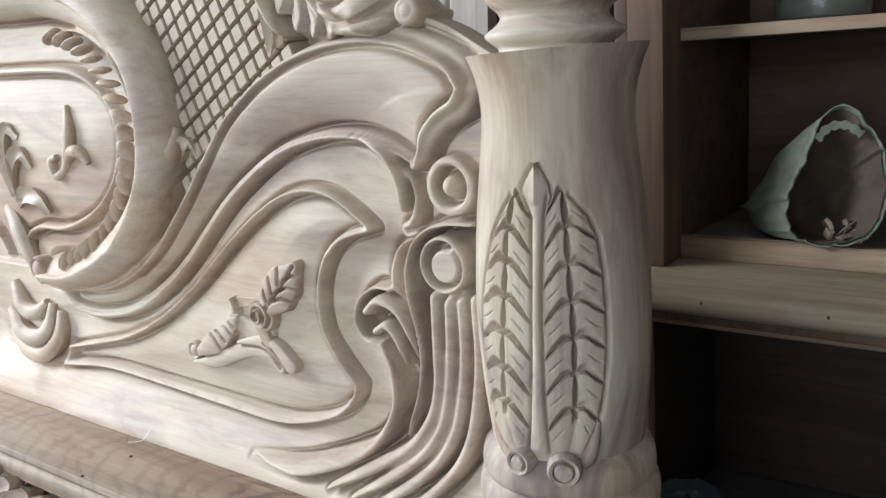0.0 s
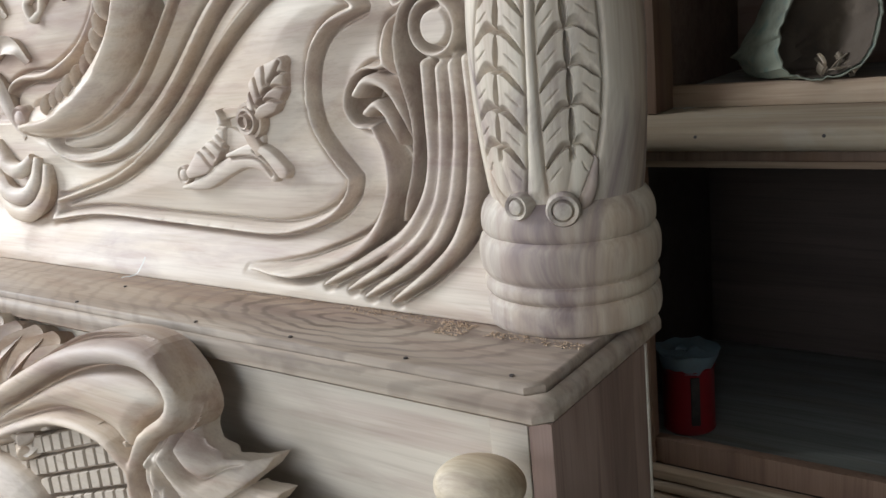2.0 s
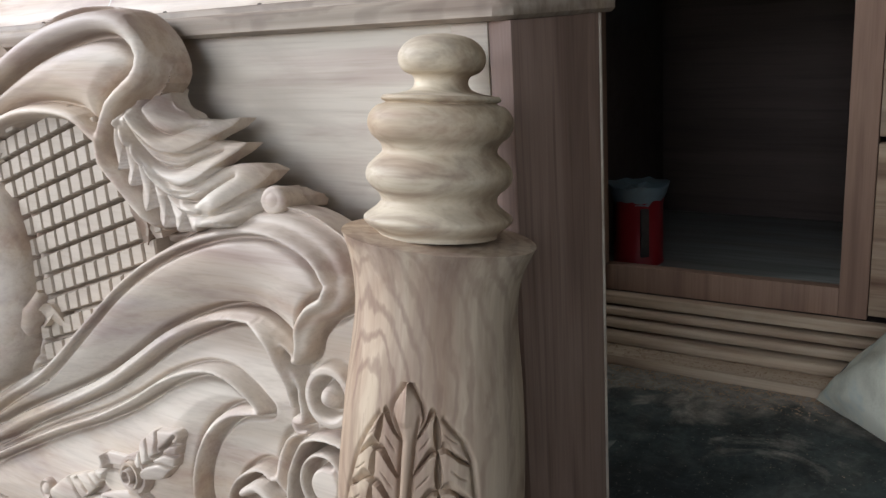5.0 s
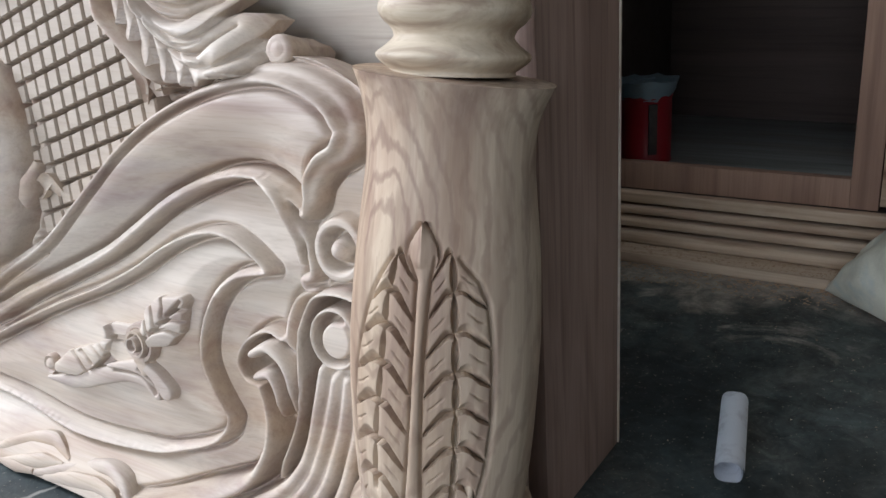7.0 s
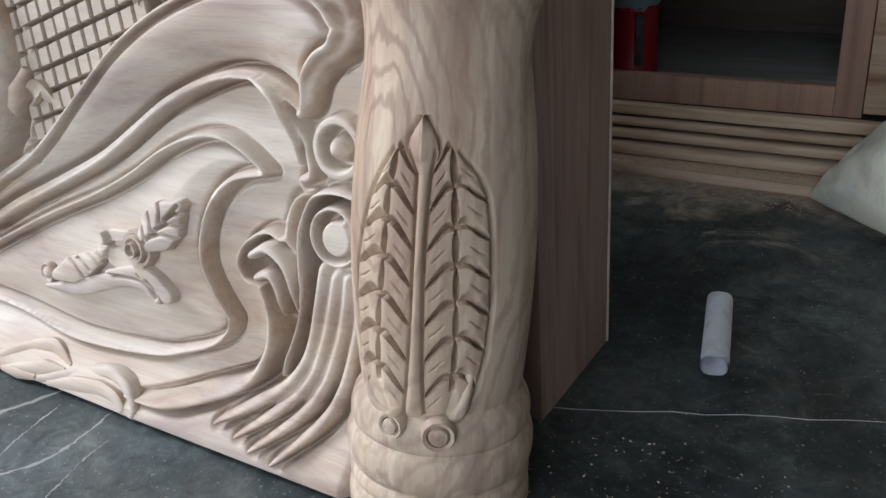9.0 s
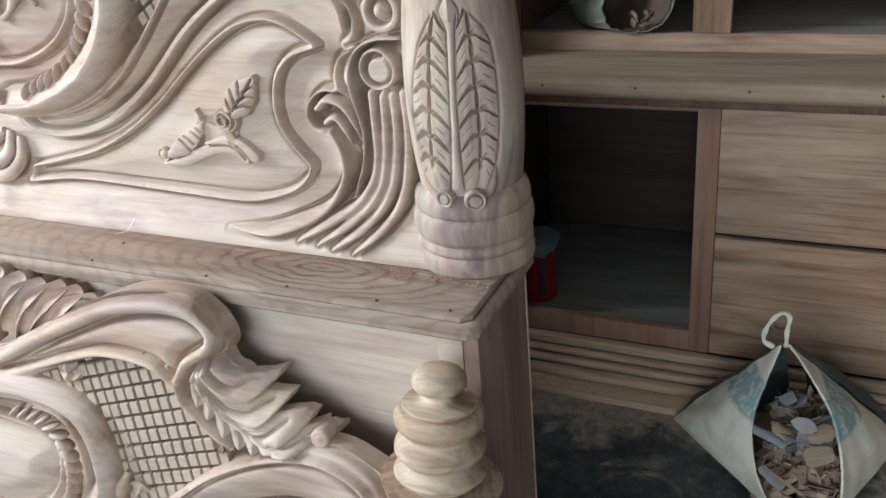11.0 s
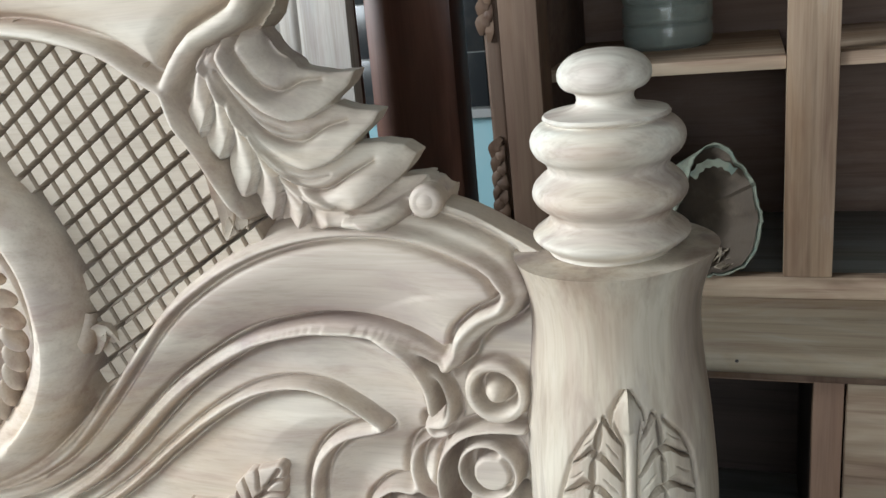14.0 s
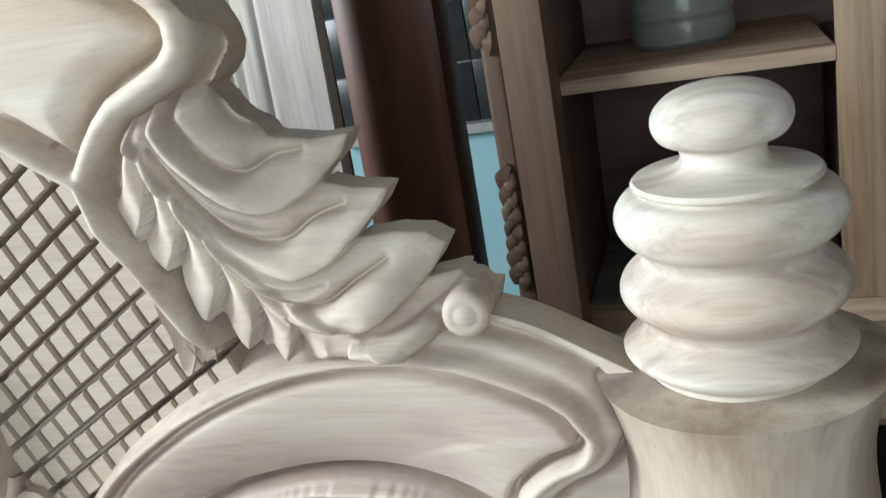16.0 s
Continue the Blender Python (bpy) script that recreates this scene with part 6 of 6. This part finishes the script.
# ---- things behind the boards ----
tiles = thing("tiled_niche", (-0.60, 2.618, 0.93), "black glazed tiles with pale joints set in the teal wall", "wall tiles", "", "structure")
part("grout_bed", box_bm(-0.30, 0.19, -0.012, 0.0, 0.0, 1.2, 0.001), GROUT, tiles)
for i in range(3):
    for j in range(9):
        part("tile", box_bm(-0.296 + i * 0.163, -0.137 + i * 0.163, -0.020, -0.0125, 0.004 + j * 0.132, 0.132 + j * 0.132, 0.0015), DARKTILE, tiles)
part("niche_sill", box_bm(-0.31, 0.20, -0.03, 0.0, -0.022, -0.001, 0.002), GROUT, tiles)


def leaning(name, label, category, bm, material, at, tilt_x, tilt_y, turn):
    ob = tagged(part(name, bm, material), label, category)
    ob.matrix_world = pose(*at, tilt_x, tilt_y, turn)
    return ob


leaning("door_frame_post", "dark polished reddish-brown timber post leaning against the wall", "timber post",
        box_bm(-0.125, 0.050, -0.03, 0.03, 0.0, 2.0, 0.004), BEAM, (-0.515, 2.03, 0.004), -4.0, -1.0, -8)
leaning("door_frame_post", "narrow dark polished timber post with a rounded edge", "timber post",
        box_bm(-0.022, 0.022, -0.03, 0.03, 0.0, 1.98, 0.010, 4), BEAM, (-0.655, 1.94, 0.004), -4.0, -1.2, -8)


def fluted_plank(x0, x1, z1):
    outline, n = [], 60
    for i in range(n + 1):
        u = i / n
        y = -0.012
        for c in (0.30, 0.38, 0.46, 0.62):
            y += 0.006 * math.exp(-((u - c) / 0.018) ** 2)
        outline.append((x0 + (x1 - x0) * u, y))
    outline += [(x1, 0.012), (x0, 0.012)]
    bm = bmesh.new()
    lo = [bm.verts.new((x, y, 0.0)) for x, y in outline]
    hi = [bm.verts.new((x, y, z1)) for x, y in outline]
    m = len(outline)
    for i in range(m):
        bm.faces.new((lo[i], lo[(i + 1) % m], hi[(i + 1) % m], hi[i]))
    bm.faces.new(lo[::-1]), bm.faces.new(hi)
    return bm


leaning("fluted_plank", "pale grey raw plank with run flutes leaning behind the headboard", "plank", fluted_plank(-0.15, 0.09, 1.9), PLANK, (-0.640, 1.74, 0.003), -6.0, -1.5, -6)

# ---- clutter ----
can = thing("paint_can", (-0.265, 1.955, 0.122), "red tin with crumpled blue-grey cover inside the cabinet", "tin")
part("body", lathe_bm([(0.0, 0.0), (0.046, 0.0), (0.0475, 0.003), (0.046, 0.006), (0.046, 0.118), (0.048, 0.121), (0.046, 0.124), (0.0, 0.124)], 40), RED, can)
bm = bmesh.new()
rings = []
rng = random.Random(4)
for k, (r, z) in enumerate(((0.045, 0.118), (0.052, 0.135), (0.056, 0.152), (0.050, 0.150), (0.036, 0.146), (0.018, 0.150), (0.004, 0.147))):
    rings.append([bm.verts.new(((r + rng.uniform(-0.003, 0.003)) * math.cos(a * math.pi / 12), (r + rng.uniform(-0.003, 0.003)) * math.sin(a * math.pi / 12), z + rng.uniform(-0.004, 0.004))) for a in range(24)])
for p, q in zip(rings, rings[1:]):
    for k in range(24):
        bm.faces.new((p[k], p[(k + 1) % 24], q[(k + 1) % 24], q[k]))
part("crumpled_cover", bm, TIN, can, "crumpled blue-grey cover")
part("handle", box_bm(0.044, 0.050, -0.008, 0.008, 0.02, 0.112, 0.002), NAIL, can).rotation_euler = (0, 0, radians(-55))

jar = thing("jar", (-0.123, 2.225, 1.088), "cloudy ribbed plastic jar with dark dregs on the shelf", "jar")
prof = [(0.0, 0.0), (0.070, 0.0), (0.076, 0.006)]
for k in range(5):
    z = 0.012 + 0.034 * k
    prof += [(0.078, z), (0.079, z + 0.014), (0.078, z + 0.026), (0.0745, z + 0.029), (0.0745, z + 0.031)]
prof += [(0.078, 0.185), (0.070, 0.20), (0.055, 0.21), (0.055, 0.235), (0.052, 0.235), (0.052, 0.21), (0.066, 0.196), (0.072, 0.18), (0.072, 0.008), (0.0, 0.006)]
part("shell", lathe_bm(prof, 56), JARP, jar)
part("dregs", lathe_bm([(0.0, 0.0075), (0.0705, 0.009), (0.0708, 0.045), (0.0, 0.048)], 40), DREGS, jar)

# rolled paper tube on the floor
tube = tagged(thing("paper_tube", (0, 0, 0), "rolled white paper tube lying on the floor", "paper roll"))
bm = bmesh.new()
turns, per = 2.2, 26
cols = []
for i in range(int(turns * per) + 1):
    a = 2 * math.pi * i / per
    r = 0.0150 - 0.0014 * a / (2 * math.pi)
    cols.append([bm.verts.new((r * math.cos(a), y + 0.002 * math.sin(3 * a), r * math.sin(a) * 0.92)) for y in (-0.072, -0.03, 0.03, 0.072)])
for p, q in zip(cols, cols[1:]):
    for k in range(3):
        bm.faces.new((p[k], p[k + 1], q[k + 1], q[k]))
sheet = part("rolled_sheet", bm, PAPER, tube)
tube.matrix_world = pose(0.094, 1.248, 0.0175, 0, 0, 13)


def open_bag(name, at, label, category, rim, centre, half, bulge, materials, seed, floor_z, ragged=0.002):
    """A slack bag lying with its mouth to the front: hem, printed band, cloth and a darker inner side, drawn from the
    mouth back to a closed, flattened end.
    """
    bag = thing(name, at, label, category)
    rng = random.Random(seed)
    n, m = 72, 16
    edge = spline(list(rim) + [rim[0]], n + 1)[:n] - np.array(at)
    edge += 0.8 * np.array([[rng.uniform(-ragged, ragged), rng.uniform(-ragged, ragged), rng.uniform(-ragged, ragged)] for _ in range(n)])
    mid = edge.mean(0)
    end = np.array(centre) - np.array(at)
    out = edge - mid
    ang = np.arctan2(out[:, 2] / (np.ptp(edge[:, 2]) / 2), out[:, 0] / (np.ptp(edge[:, 0]) / 2))
    corner = np.abs(np.cos(ang)) ** 5
    last = np.stack([end[0] + half[0] * np.cos(ang), end[1] + 0 * ang - half[2] * corner, end[2] + half[1] * np.sin(ang) * (1 - 0.75 * corner)], 1)

    def ring(u, inside_by):
        p = edge * (1 - u) + last * u
        axis = mid * (1 - u) + end * u
        push = p - axis
        push[:, 1] = 0
        push /= np.linalg.norm(push, axis=1)[:, None] + 1e-9
        fold = 0.5 * np.sin(3 * ang + seed + 3 * u) + 0.35 * np.sin(7 * ang + 2 * seed - 4 * u) + 0.3 * np.sin(13 * ang + 3 * seed + 6 * u)
        p = p + push * (bulge * math.sin(math.pi * u) * (1 - 0.6 * corner)[:, None] + 0.007 * (fold * min(1, 0.06 + 2.4 * u))[:, None] - inside_by)
        p[:, 2] = np.maximum(p[:, 2], floor_z - at[2] + 0.001 + max(0.0, inside_by) * 0.5)
        return p

    def skin(kind, material, us, inside_by, flip, close, text=""):
        bm = bmesh.new()
        rows = [[bm.verts.new(tuple(p)) for p in ring(u, inside_by)] for u in us]
        for p, q in zip(rows, rows[1:]):
            for i in range(n):
                k = (i + 1) % n
                bm.faces.new((q[i], q[k], p[k], p[i]) if flip else (p[i], p[k], q[k], q[i]))
        if close:
            bm.faces.new(rows[-1])
        return part(kind, bm, material, bag, text)

    cloth_mat, band_mat, lining = materials
    skin("hem", cloth_mat, [0.0, 0.03, 0.06], 0.0, True, False, "frayed pale hem")
    skin("printed_band", band_mat, [0.06, 0.12, 0.18, 0.24, 0.30], 0.0, True, False, "faded printed band")
    skin("cloth", cloth_mat, np.linspace(0.30, 1.0, 12), 0.0, True, True)
    skin("lining", lining, np.linspace(0.015, 0.96, 14), 0.004, False, True, "dark brown inner surface")
    bm = bmesh.new()
    rr = []
    for i, p in enumerate(edge):
        t = 0.0007 + 0.0016 * rng.random()
        o = Vector((math.cos(ang[i]), 0, math.sin(ang[i])))
        rr.append([bm.verts.new(Vector(p) + o * t * math.cos(k * math.pi / 3) + Vector((0, -t * math.sin(k * math.pi / 3), 0))) for k in range(6)])
    for i in range(n):
        for k in range(6):
            bm.faces.new((rr[i][k], rr[(i + 1) % n][k], rr[(i + 1) % n][(k + 1) % 6], rr[i][(k + 1) % 6]))
    part("rim", bm, cloth_mat, bag)
    return bag


def strap(parent, points, wide, material):
    """A flat cloth loop."""
    line = spline(points, 26)
    bm = bmesh.new()
    rows = []
    for i, p in enumerate(line):
        w = wide * (0.8 + 0.2 * math.sin(i * 1.3))
        t = line[min(i + 1, len(line) - 1)] - line[max(i - 1, 0)]
        k = math.hypot(t[0], t[2]) + 1e-9
        nx, nz = -t[2] / k, t[0] / k
        rows.append([bm.verts.new((p[0] + a * nx, p[1] + dy, p[2] + a * nz)) for a, dy in ((-w, -0.0015), (w, -0.0030), (w, 0.0015), (-w, 0.0030))])
    for p, q in zip(rows, rows[1:]):
        for k in range(4):
            bm.faces.new((p[k], p[(k + 1) % 4], q[(k + 1) % 4], q[k]))
    bm.faces.new(rows[0][::-1]), bm.faces.new(rows[-1])
    return part("strap", bm, material, parent)


SACK_AT, BAG_AT = (0.360, 1.53, 0.002), (-0.05, 2.05, 0.7385)


def slumped_sack(at):
    """A woven sack lying on its back: two corners on the floor at the sides, a slit of a mouth to the front, and the seam drawn up to a loop."""
    sack = thing("woven_sack", at, "white woven sack with worn teal print, full of offcuts", "sack")
    rng = random.Random(3)
    peak_l, peak_r = (0.297, 1.618, 0.280), (0.312, 1.620, 0.282)
    hem_l = spline([peak_l, (0.280, 1.580, 0.228), (0.266, 1.535, 0.175), (0.279, 1.492, 0.105), (0.318, 1.478, 0.030), (0.368, 1.474, 0.010)], 34)
    hem_r = spline([peak_r, (0.352, 1.575, 0.252), (0.392, 1.532, 0.206), (0.414, 1.494, 0.135), (0.414, 1.480, 0.050), (0.368, 1.474, 0.010)], 34)
    back_l = spline([peak_l, (0.305, 1.700, 0.210), (0.315, 1.775, 0.090), (0.330, 1.800, 0.004)], 34)
    back_r = spline([peak_r, (0.330, 1.705, 0.215), (0.345, 1.780, 0.095), (0.330, 1.800, 0.004)], 34)
    left, right = np.array((0.104, 1.717, 0.008)), np.array((0.520, 1.765, 0.018))

    def side_of(name, corner, curve, out, material, label=""):
        n = 22
        grid = []
        for i in range(n + 1):
            u = i / n
            row = corner * (1 - u) + curve * u
            v = np.linspace(0, 1, len(curve))
            puff = 0.030 * math.sin(math.pi * u ** 0.8) * np.sin(np.pi * (0.10 + 0.86 * v)) + 0.0032 * np.sin(9 * v + 7 * u) * u + 0.0026 * np.sin(21 * v - 9 * u + corner[0] * 40) * math.sin(math.pi * u) + 0.0018 * np.sin(26 * u + 8 * v)
            row = row + np.outer(puff, out)
            row[:, 2] = np.maximum(row[:, 2], 0.002)
            grid.append(row - np.array(at))
        bm = bmesh.new()
        vs = [[bm.verts.new(p) for p in row] for row in grid[1:]]
        tip = bm.verts.new(grid[0][0])
        for j in range(len(curve) - 1):
            bm.faces.new((tip, vs[0][j], vs[0][j + 1]))
            for p, q in zip(vs, vs[1:]):
                bm.faces.new((p[j], q[j], q[j + 1], p[j + 1]))
        bm.normal_update()
        bmesh.ops.solidify(bm, geom=bm.faces[:], thickness=0.0012)
        return part(name, bm, material, sack, label)

    side_of("side_panel", left, hem_l, np.array((-0.35, -0.62, 0.70)), SACK)
    side_of("side_panel", right, hem_r, np.array((0.35, -0.62, 0.70)), SACK)
    # back panels painted dark, standing in for shade seen through the mouth
    side_of("back_panel", left, back_l, np.array((-0.25, 0.70, 0.60)), SACK_BACK, "back of the sack, coloured dark for its shaded inside")
    side_of("back_panel", right, back_r, np.array((0.25, 0.70, 0.60)), SACK_BACK, "back of the sack, coloured dark for its shaded inside")
    # frayed hem along the mouth
    bm = bmesh.new()
    ring = np.vstack([hem_l, hem_r[::-1]]) - np.array(at)
    rows = []
    for p in ring:
        w = 0.0016 + 0.0014 * rng.random()
        rows.append([bm.verts.new(p + w * np.array((math.cos(k * math.pi / 3), -0.4 * math.sin(k * math.pi / 3), math.sin(k * math.pi / 3)))) for k in range(6)])
    for p, q in zip(rows, rows[1:]):
        for k in range(6):
            bm.faces.new((p[k], p[(k + 1) % 6], q[(k + 1) % 6], q[k]))
    part("hem", bm, SACK, sack, "frayed pale hem")
    loop = [(0.286, 0.276), (0.268, 0.289), (0.275, 0.322), (0.292, 0.345), (0.307, 0.341), (0.305, 0.310), (0.306, 0.280)]
    strap(sack, [(x - at[0], 1.618 - at[1], z - at[2]) for x, z in loop], 0.0045, SACK)
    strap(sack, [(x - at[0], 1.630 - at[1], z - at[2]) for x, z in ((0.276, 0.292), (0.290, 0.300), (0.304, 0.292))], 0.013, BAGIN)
    return sack


slumped_sack(SACK_AT)
mouth = [(-0.084, 0.880), (-0.062, 0.940), (-0.033, 0.957), (-0.004, 0.932), (0.024, 0.888), (0.034, 0.840), (0.031, 0.796), (0.010, 0.760), (-0.037, 0.741), (-0.088, 0.747), (-0.108, 0.768), (-0.108, 0.824)]
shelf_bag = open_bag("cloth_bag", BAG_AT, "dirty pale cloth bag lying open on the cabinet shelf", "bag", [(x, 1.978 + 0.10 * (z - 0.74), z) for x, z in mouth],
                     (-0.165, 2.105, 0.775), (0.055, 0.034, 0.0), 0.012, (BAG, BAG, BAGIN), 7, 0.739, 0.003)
flap = [(-0.070, 0.905), (-0.052, 0.924), (-0.026, 0.926), (-0.006, 0.912)]
strap(shelf_bag, [(x - BAG_AT[0], 1.992 - BAG_AT[1], z - BAG_AT[2]) for x, z in flap], 0.0075, BAG)


def offcuts(name, parent_at, count, spread, material, label, seed, size):
    rng = random.Random(seed)
    bm = bmesh.new()
    for _ in range(count):
        x, y, z = rng.uniform(-1, 1) * spread[0], rng.uniform(0, 1) * spread[1], rng.uniform(0, 1) * spread[2]
        x *= 1 - 0.5 * z / spread[2]
        made = box_bm(-1, 1, -1, 1, -1, 1, 0, bm=None)
        lx, ly, lz = rng.uniform(0.5, 1.3) * size, rng.uniform(0.2, 0.55) * size, rng.uniform(0.02, 0.08) * size
        bend = rng.uniform(-0.4, 0.4)
        bmesh.ops.subdivide_edges(made, edges=made.edges[:], cuts=2)
        turn = Euler((rng.uniform(-1.2, 1.2), rng.uniform(-1.2, 1.2), rng.uniform(0, 6.28))).to_matrix()
        for v in made.verts:
            c = Vector((v.co.x * lx, v.co.y * ly, v.co.z * lz + bend * lx * v.co.x * v.co.x))
            v.co = turn @ c + Vector((x, y + 0.75 * z, z))
        me = bpy.data.meshes.new("tmp")
        made.to_mesh(me)
        made.free()
        bm.from_mesh(me)
        bpy.data.meshes.remove(me)
    ob = part(name, bm, material, None, "", False)
    ob.matrix_world = parent_at
    return tagged(ob, label, "wood scraps", "", "stuff")


offcuts("wood_offcuts", pose(0.345, 1.502, 0.012, 0, 0, 0), 340, (0.075, 0.05, 0.150), SCRAP, "heap of pale wood shavings and offcuts in the sack", 6, 0.020)
offcuts("paper_scraps", pose(0.345, 1.515, 0.125, 0, 0, 0), 12, (0.050, 0.05, 0.075), SCRAP_BLUE, "blue-grey crumpled plastic scraps deep in the sack", 9, 0.024)


def scrap_sheet(name, at, turn, long, wide, roll, material, label, category, oval=0.5):
    """A curled sheet lying on the heap: rolled about its long side, with a ragged edge."""
    rng = random.Random(len(label))
    bm = bmesh.new()
    rows = []
    for i in range(9):
        u = i / 8 - 0.5
        ragged = (1 + rng.uniform(-0.12, 0.12)) * (1 - oval * (2 * abs(u)) ** 3)
        rows.append([])
        for j in range(13):
            w = (j / 12 - 0.5) * ragged
            a = w * roll
            k = wide / roll
            rows[-1].append(bm.verts.new((u * long, k * math.sin(a), k * (1 - math.cos(a)) * -1 + rng.uniform(-0.0006, 0.0006))))
    for p, q in zip(rows, rows[1:]):
        for j in range(12):
            bm.faces.new((p[j], q[j], q[j + 1], p[j + 1]))
    bmesh.ops.solidify(bm, geom=bm.faces[:], thickness=0.0008)
    ob = part(name, bm, material)
    ob.matrix_world = pose(*at, *turn)
    return tagged(ob, label, category)


scrap_sheet("plastic_wrapper", (0.297, 1.530, 0.150), (48, 30, 10), 0.066, 0.034, 4.2, WRAP, "pale blue rolled plastic wrapper on the offcut heap", "wrapper")
scrap_sheet("paper_scrap", (0.349, 1.545, 0.174), (52, 4, -12), 0.044, 0.026, 0.5, SCRAP_WHITE, "white oval paper scrap on the offcut heap", "paper scrap", 0.9)
scrap_sheet("veneer_sheet", (0.376, 1.540, 0.166), (50, -22, 14), 0.044, 0.034, 1.5, SCRAP_PALE, "tan curled veneer sheet lying on the offcuts", "veneer")
scrap_sheet("veneer_sheet", (0.378, 1.515, 0.138), (58, -10, 22), 0.048, 0.038, 1.3, SCRAP_PALE, "pale yellow veneer sheet tilted on the offcuts", "veneer")
scrap_sheet("veneer_sheet", (0.318, 1.538, 0.158), (50, 38, 8), 0.046, 0.024, 1.5, SCRAP_PALE, "tan curled veneer sheet lying on the offcuts", "veneer")
scrap_sheet("plastic_wrapper", (0.308, 1.490, 0.094), (56, 44, 6), 0.056, 0.022, 2.2, WRAP, "lilac-grey folded plastic wrapper among the offcuts", "wrapper")
scrap_sheet("wood_sliver", (0.331, 1.483, 0.094), (52, 36, 4), 0.094, 0.006, 0.5, SCRAP_PALE, "long pale wood sliver across the offcuts", "wood sliver")
offcuts("bag_contents", pose(-0.020, 1.990, 0.748, 0, 0, 0), 14, (0.050, 0.04, 0.024), SCRAP, "few pale scraps in the bottom of the bag", 12, 0.016)


def chips(name, spots, count, seed, label, size, material):
    """Sawdust: tiny flakes scattered over flat places (x0, x1, y0, y1, z)."""
    rng = random.Random(seed)
    verts, faces = [], []
    for _ in range(count):
        x0, x1, y0, y1, z = spots[rng.randrange(len(spots))]
        x, y = rng.uniform(x0, x1), rng.uniform(y0, y1)
        r, a = size * rng.uniform(0.3, 1.0) ** 2 + 0.0004, rng.uniform(0, 6.28)
        n = len(verts)
        for k in range(4):
            q = a + k * math.pi / 2
            w = r * (1.0 if k % 2 else 0.5)
            verts.append((x + w * math.cos(q), y + w * math.sin(q), z + 0.0004))
        verts.append((x, y, z + 0.0004 + r * 0.45))
        faces += [(n + k, n + (k + 1) % 4, n + 4) for k in range(4)]
    return tagged(link_mesh(name, verts, faces, material, None, label, False), label, "sawdust", "", "stuff")


chips("sawdust", [(-0.30, -0.15, 1.118, 1.135, LEDGE_Z), (-0.70, -0.15, 1.124, 1.136, LEDGE_Z), (-0.17, -0.14, 1.10, 1.13, LEDGE_Z), (-0.12, -0.03, 1.108, 1.122, LEDGE_Z)], 900, 21,
      "orange-tan sawdust along the foot of the headboard", 0.0016, DUST)
chips("floor_dust", [(-0.10, 0.10, 0.75, 0.93, 0.0), (-0.02, 0.30, 0.85, 1.05, 0.0), (0.0, 0.6, 0.9, 1.6, 0.0)], 620, 22, "wood chips and dust scattered on the stone floor", 0.0018, SCRAP)
chips("plinth_sawdust", [(-0.40, 0.9, 1.66, 1.735, 0.0), (-0.40, 0.9, 1.715, 1.735, 0.0), (-0.4, 0.9, 1.737, 1.78, 0.0175)], 5200, 23, "tan sawdust lying along the cabinet's plinth", 0.0032, DUST)
curl = [(-0.655, 1.122, LEDGE_Z + 0.002), (-0.640, 1.130, LEDGE_Z + 0.004), (-0.632, 1.134, LEDGE_Z + 0.012), (-0.622, 1.137, LEDGE_Z + 0.026)]
line = spline(curl, 24)
bm = bmesh.new()
rows = [[bm.verts.new(Vector(p) + Vector((0.0012 * sx, -0.0016, 0.0006 * sz))) for sx, sz in ((-1, 0), (0, 1), (1, 0), (0, -1))] for p in line]
for p, q in zip(rows, rows[1:]):
    for k in range(4):
        bm.faces.new((p[k], p[(k + 1) % 4], q[(k + 1) % 4], q[k]))
bm.faces.new(rows[0][::-1]), bm.faces.new(rows[-1])
tagged(part("wood_shaving", bm, SCRAP_WHITE), "thin pale curled wood shaving on the ledge", "shaving")
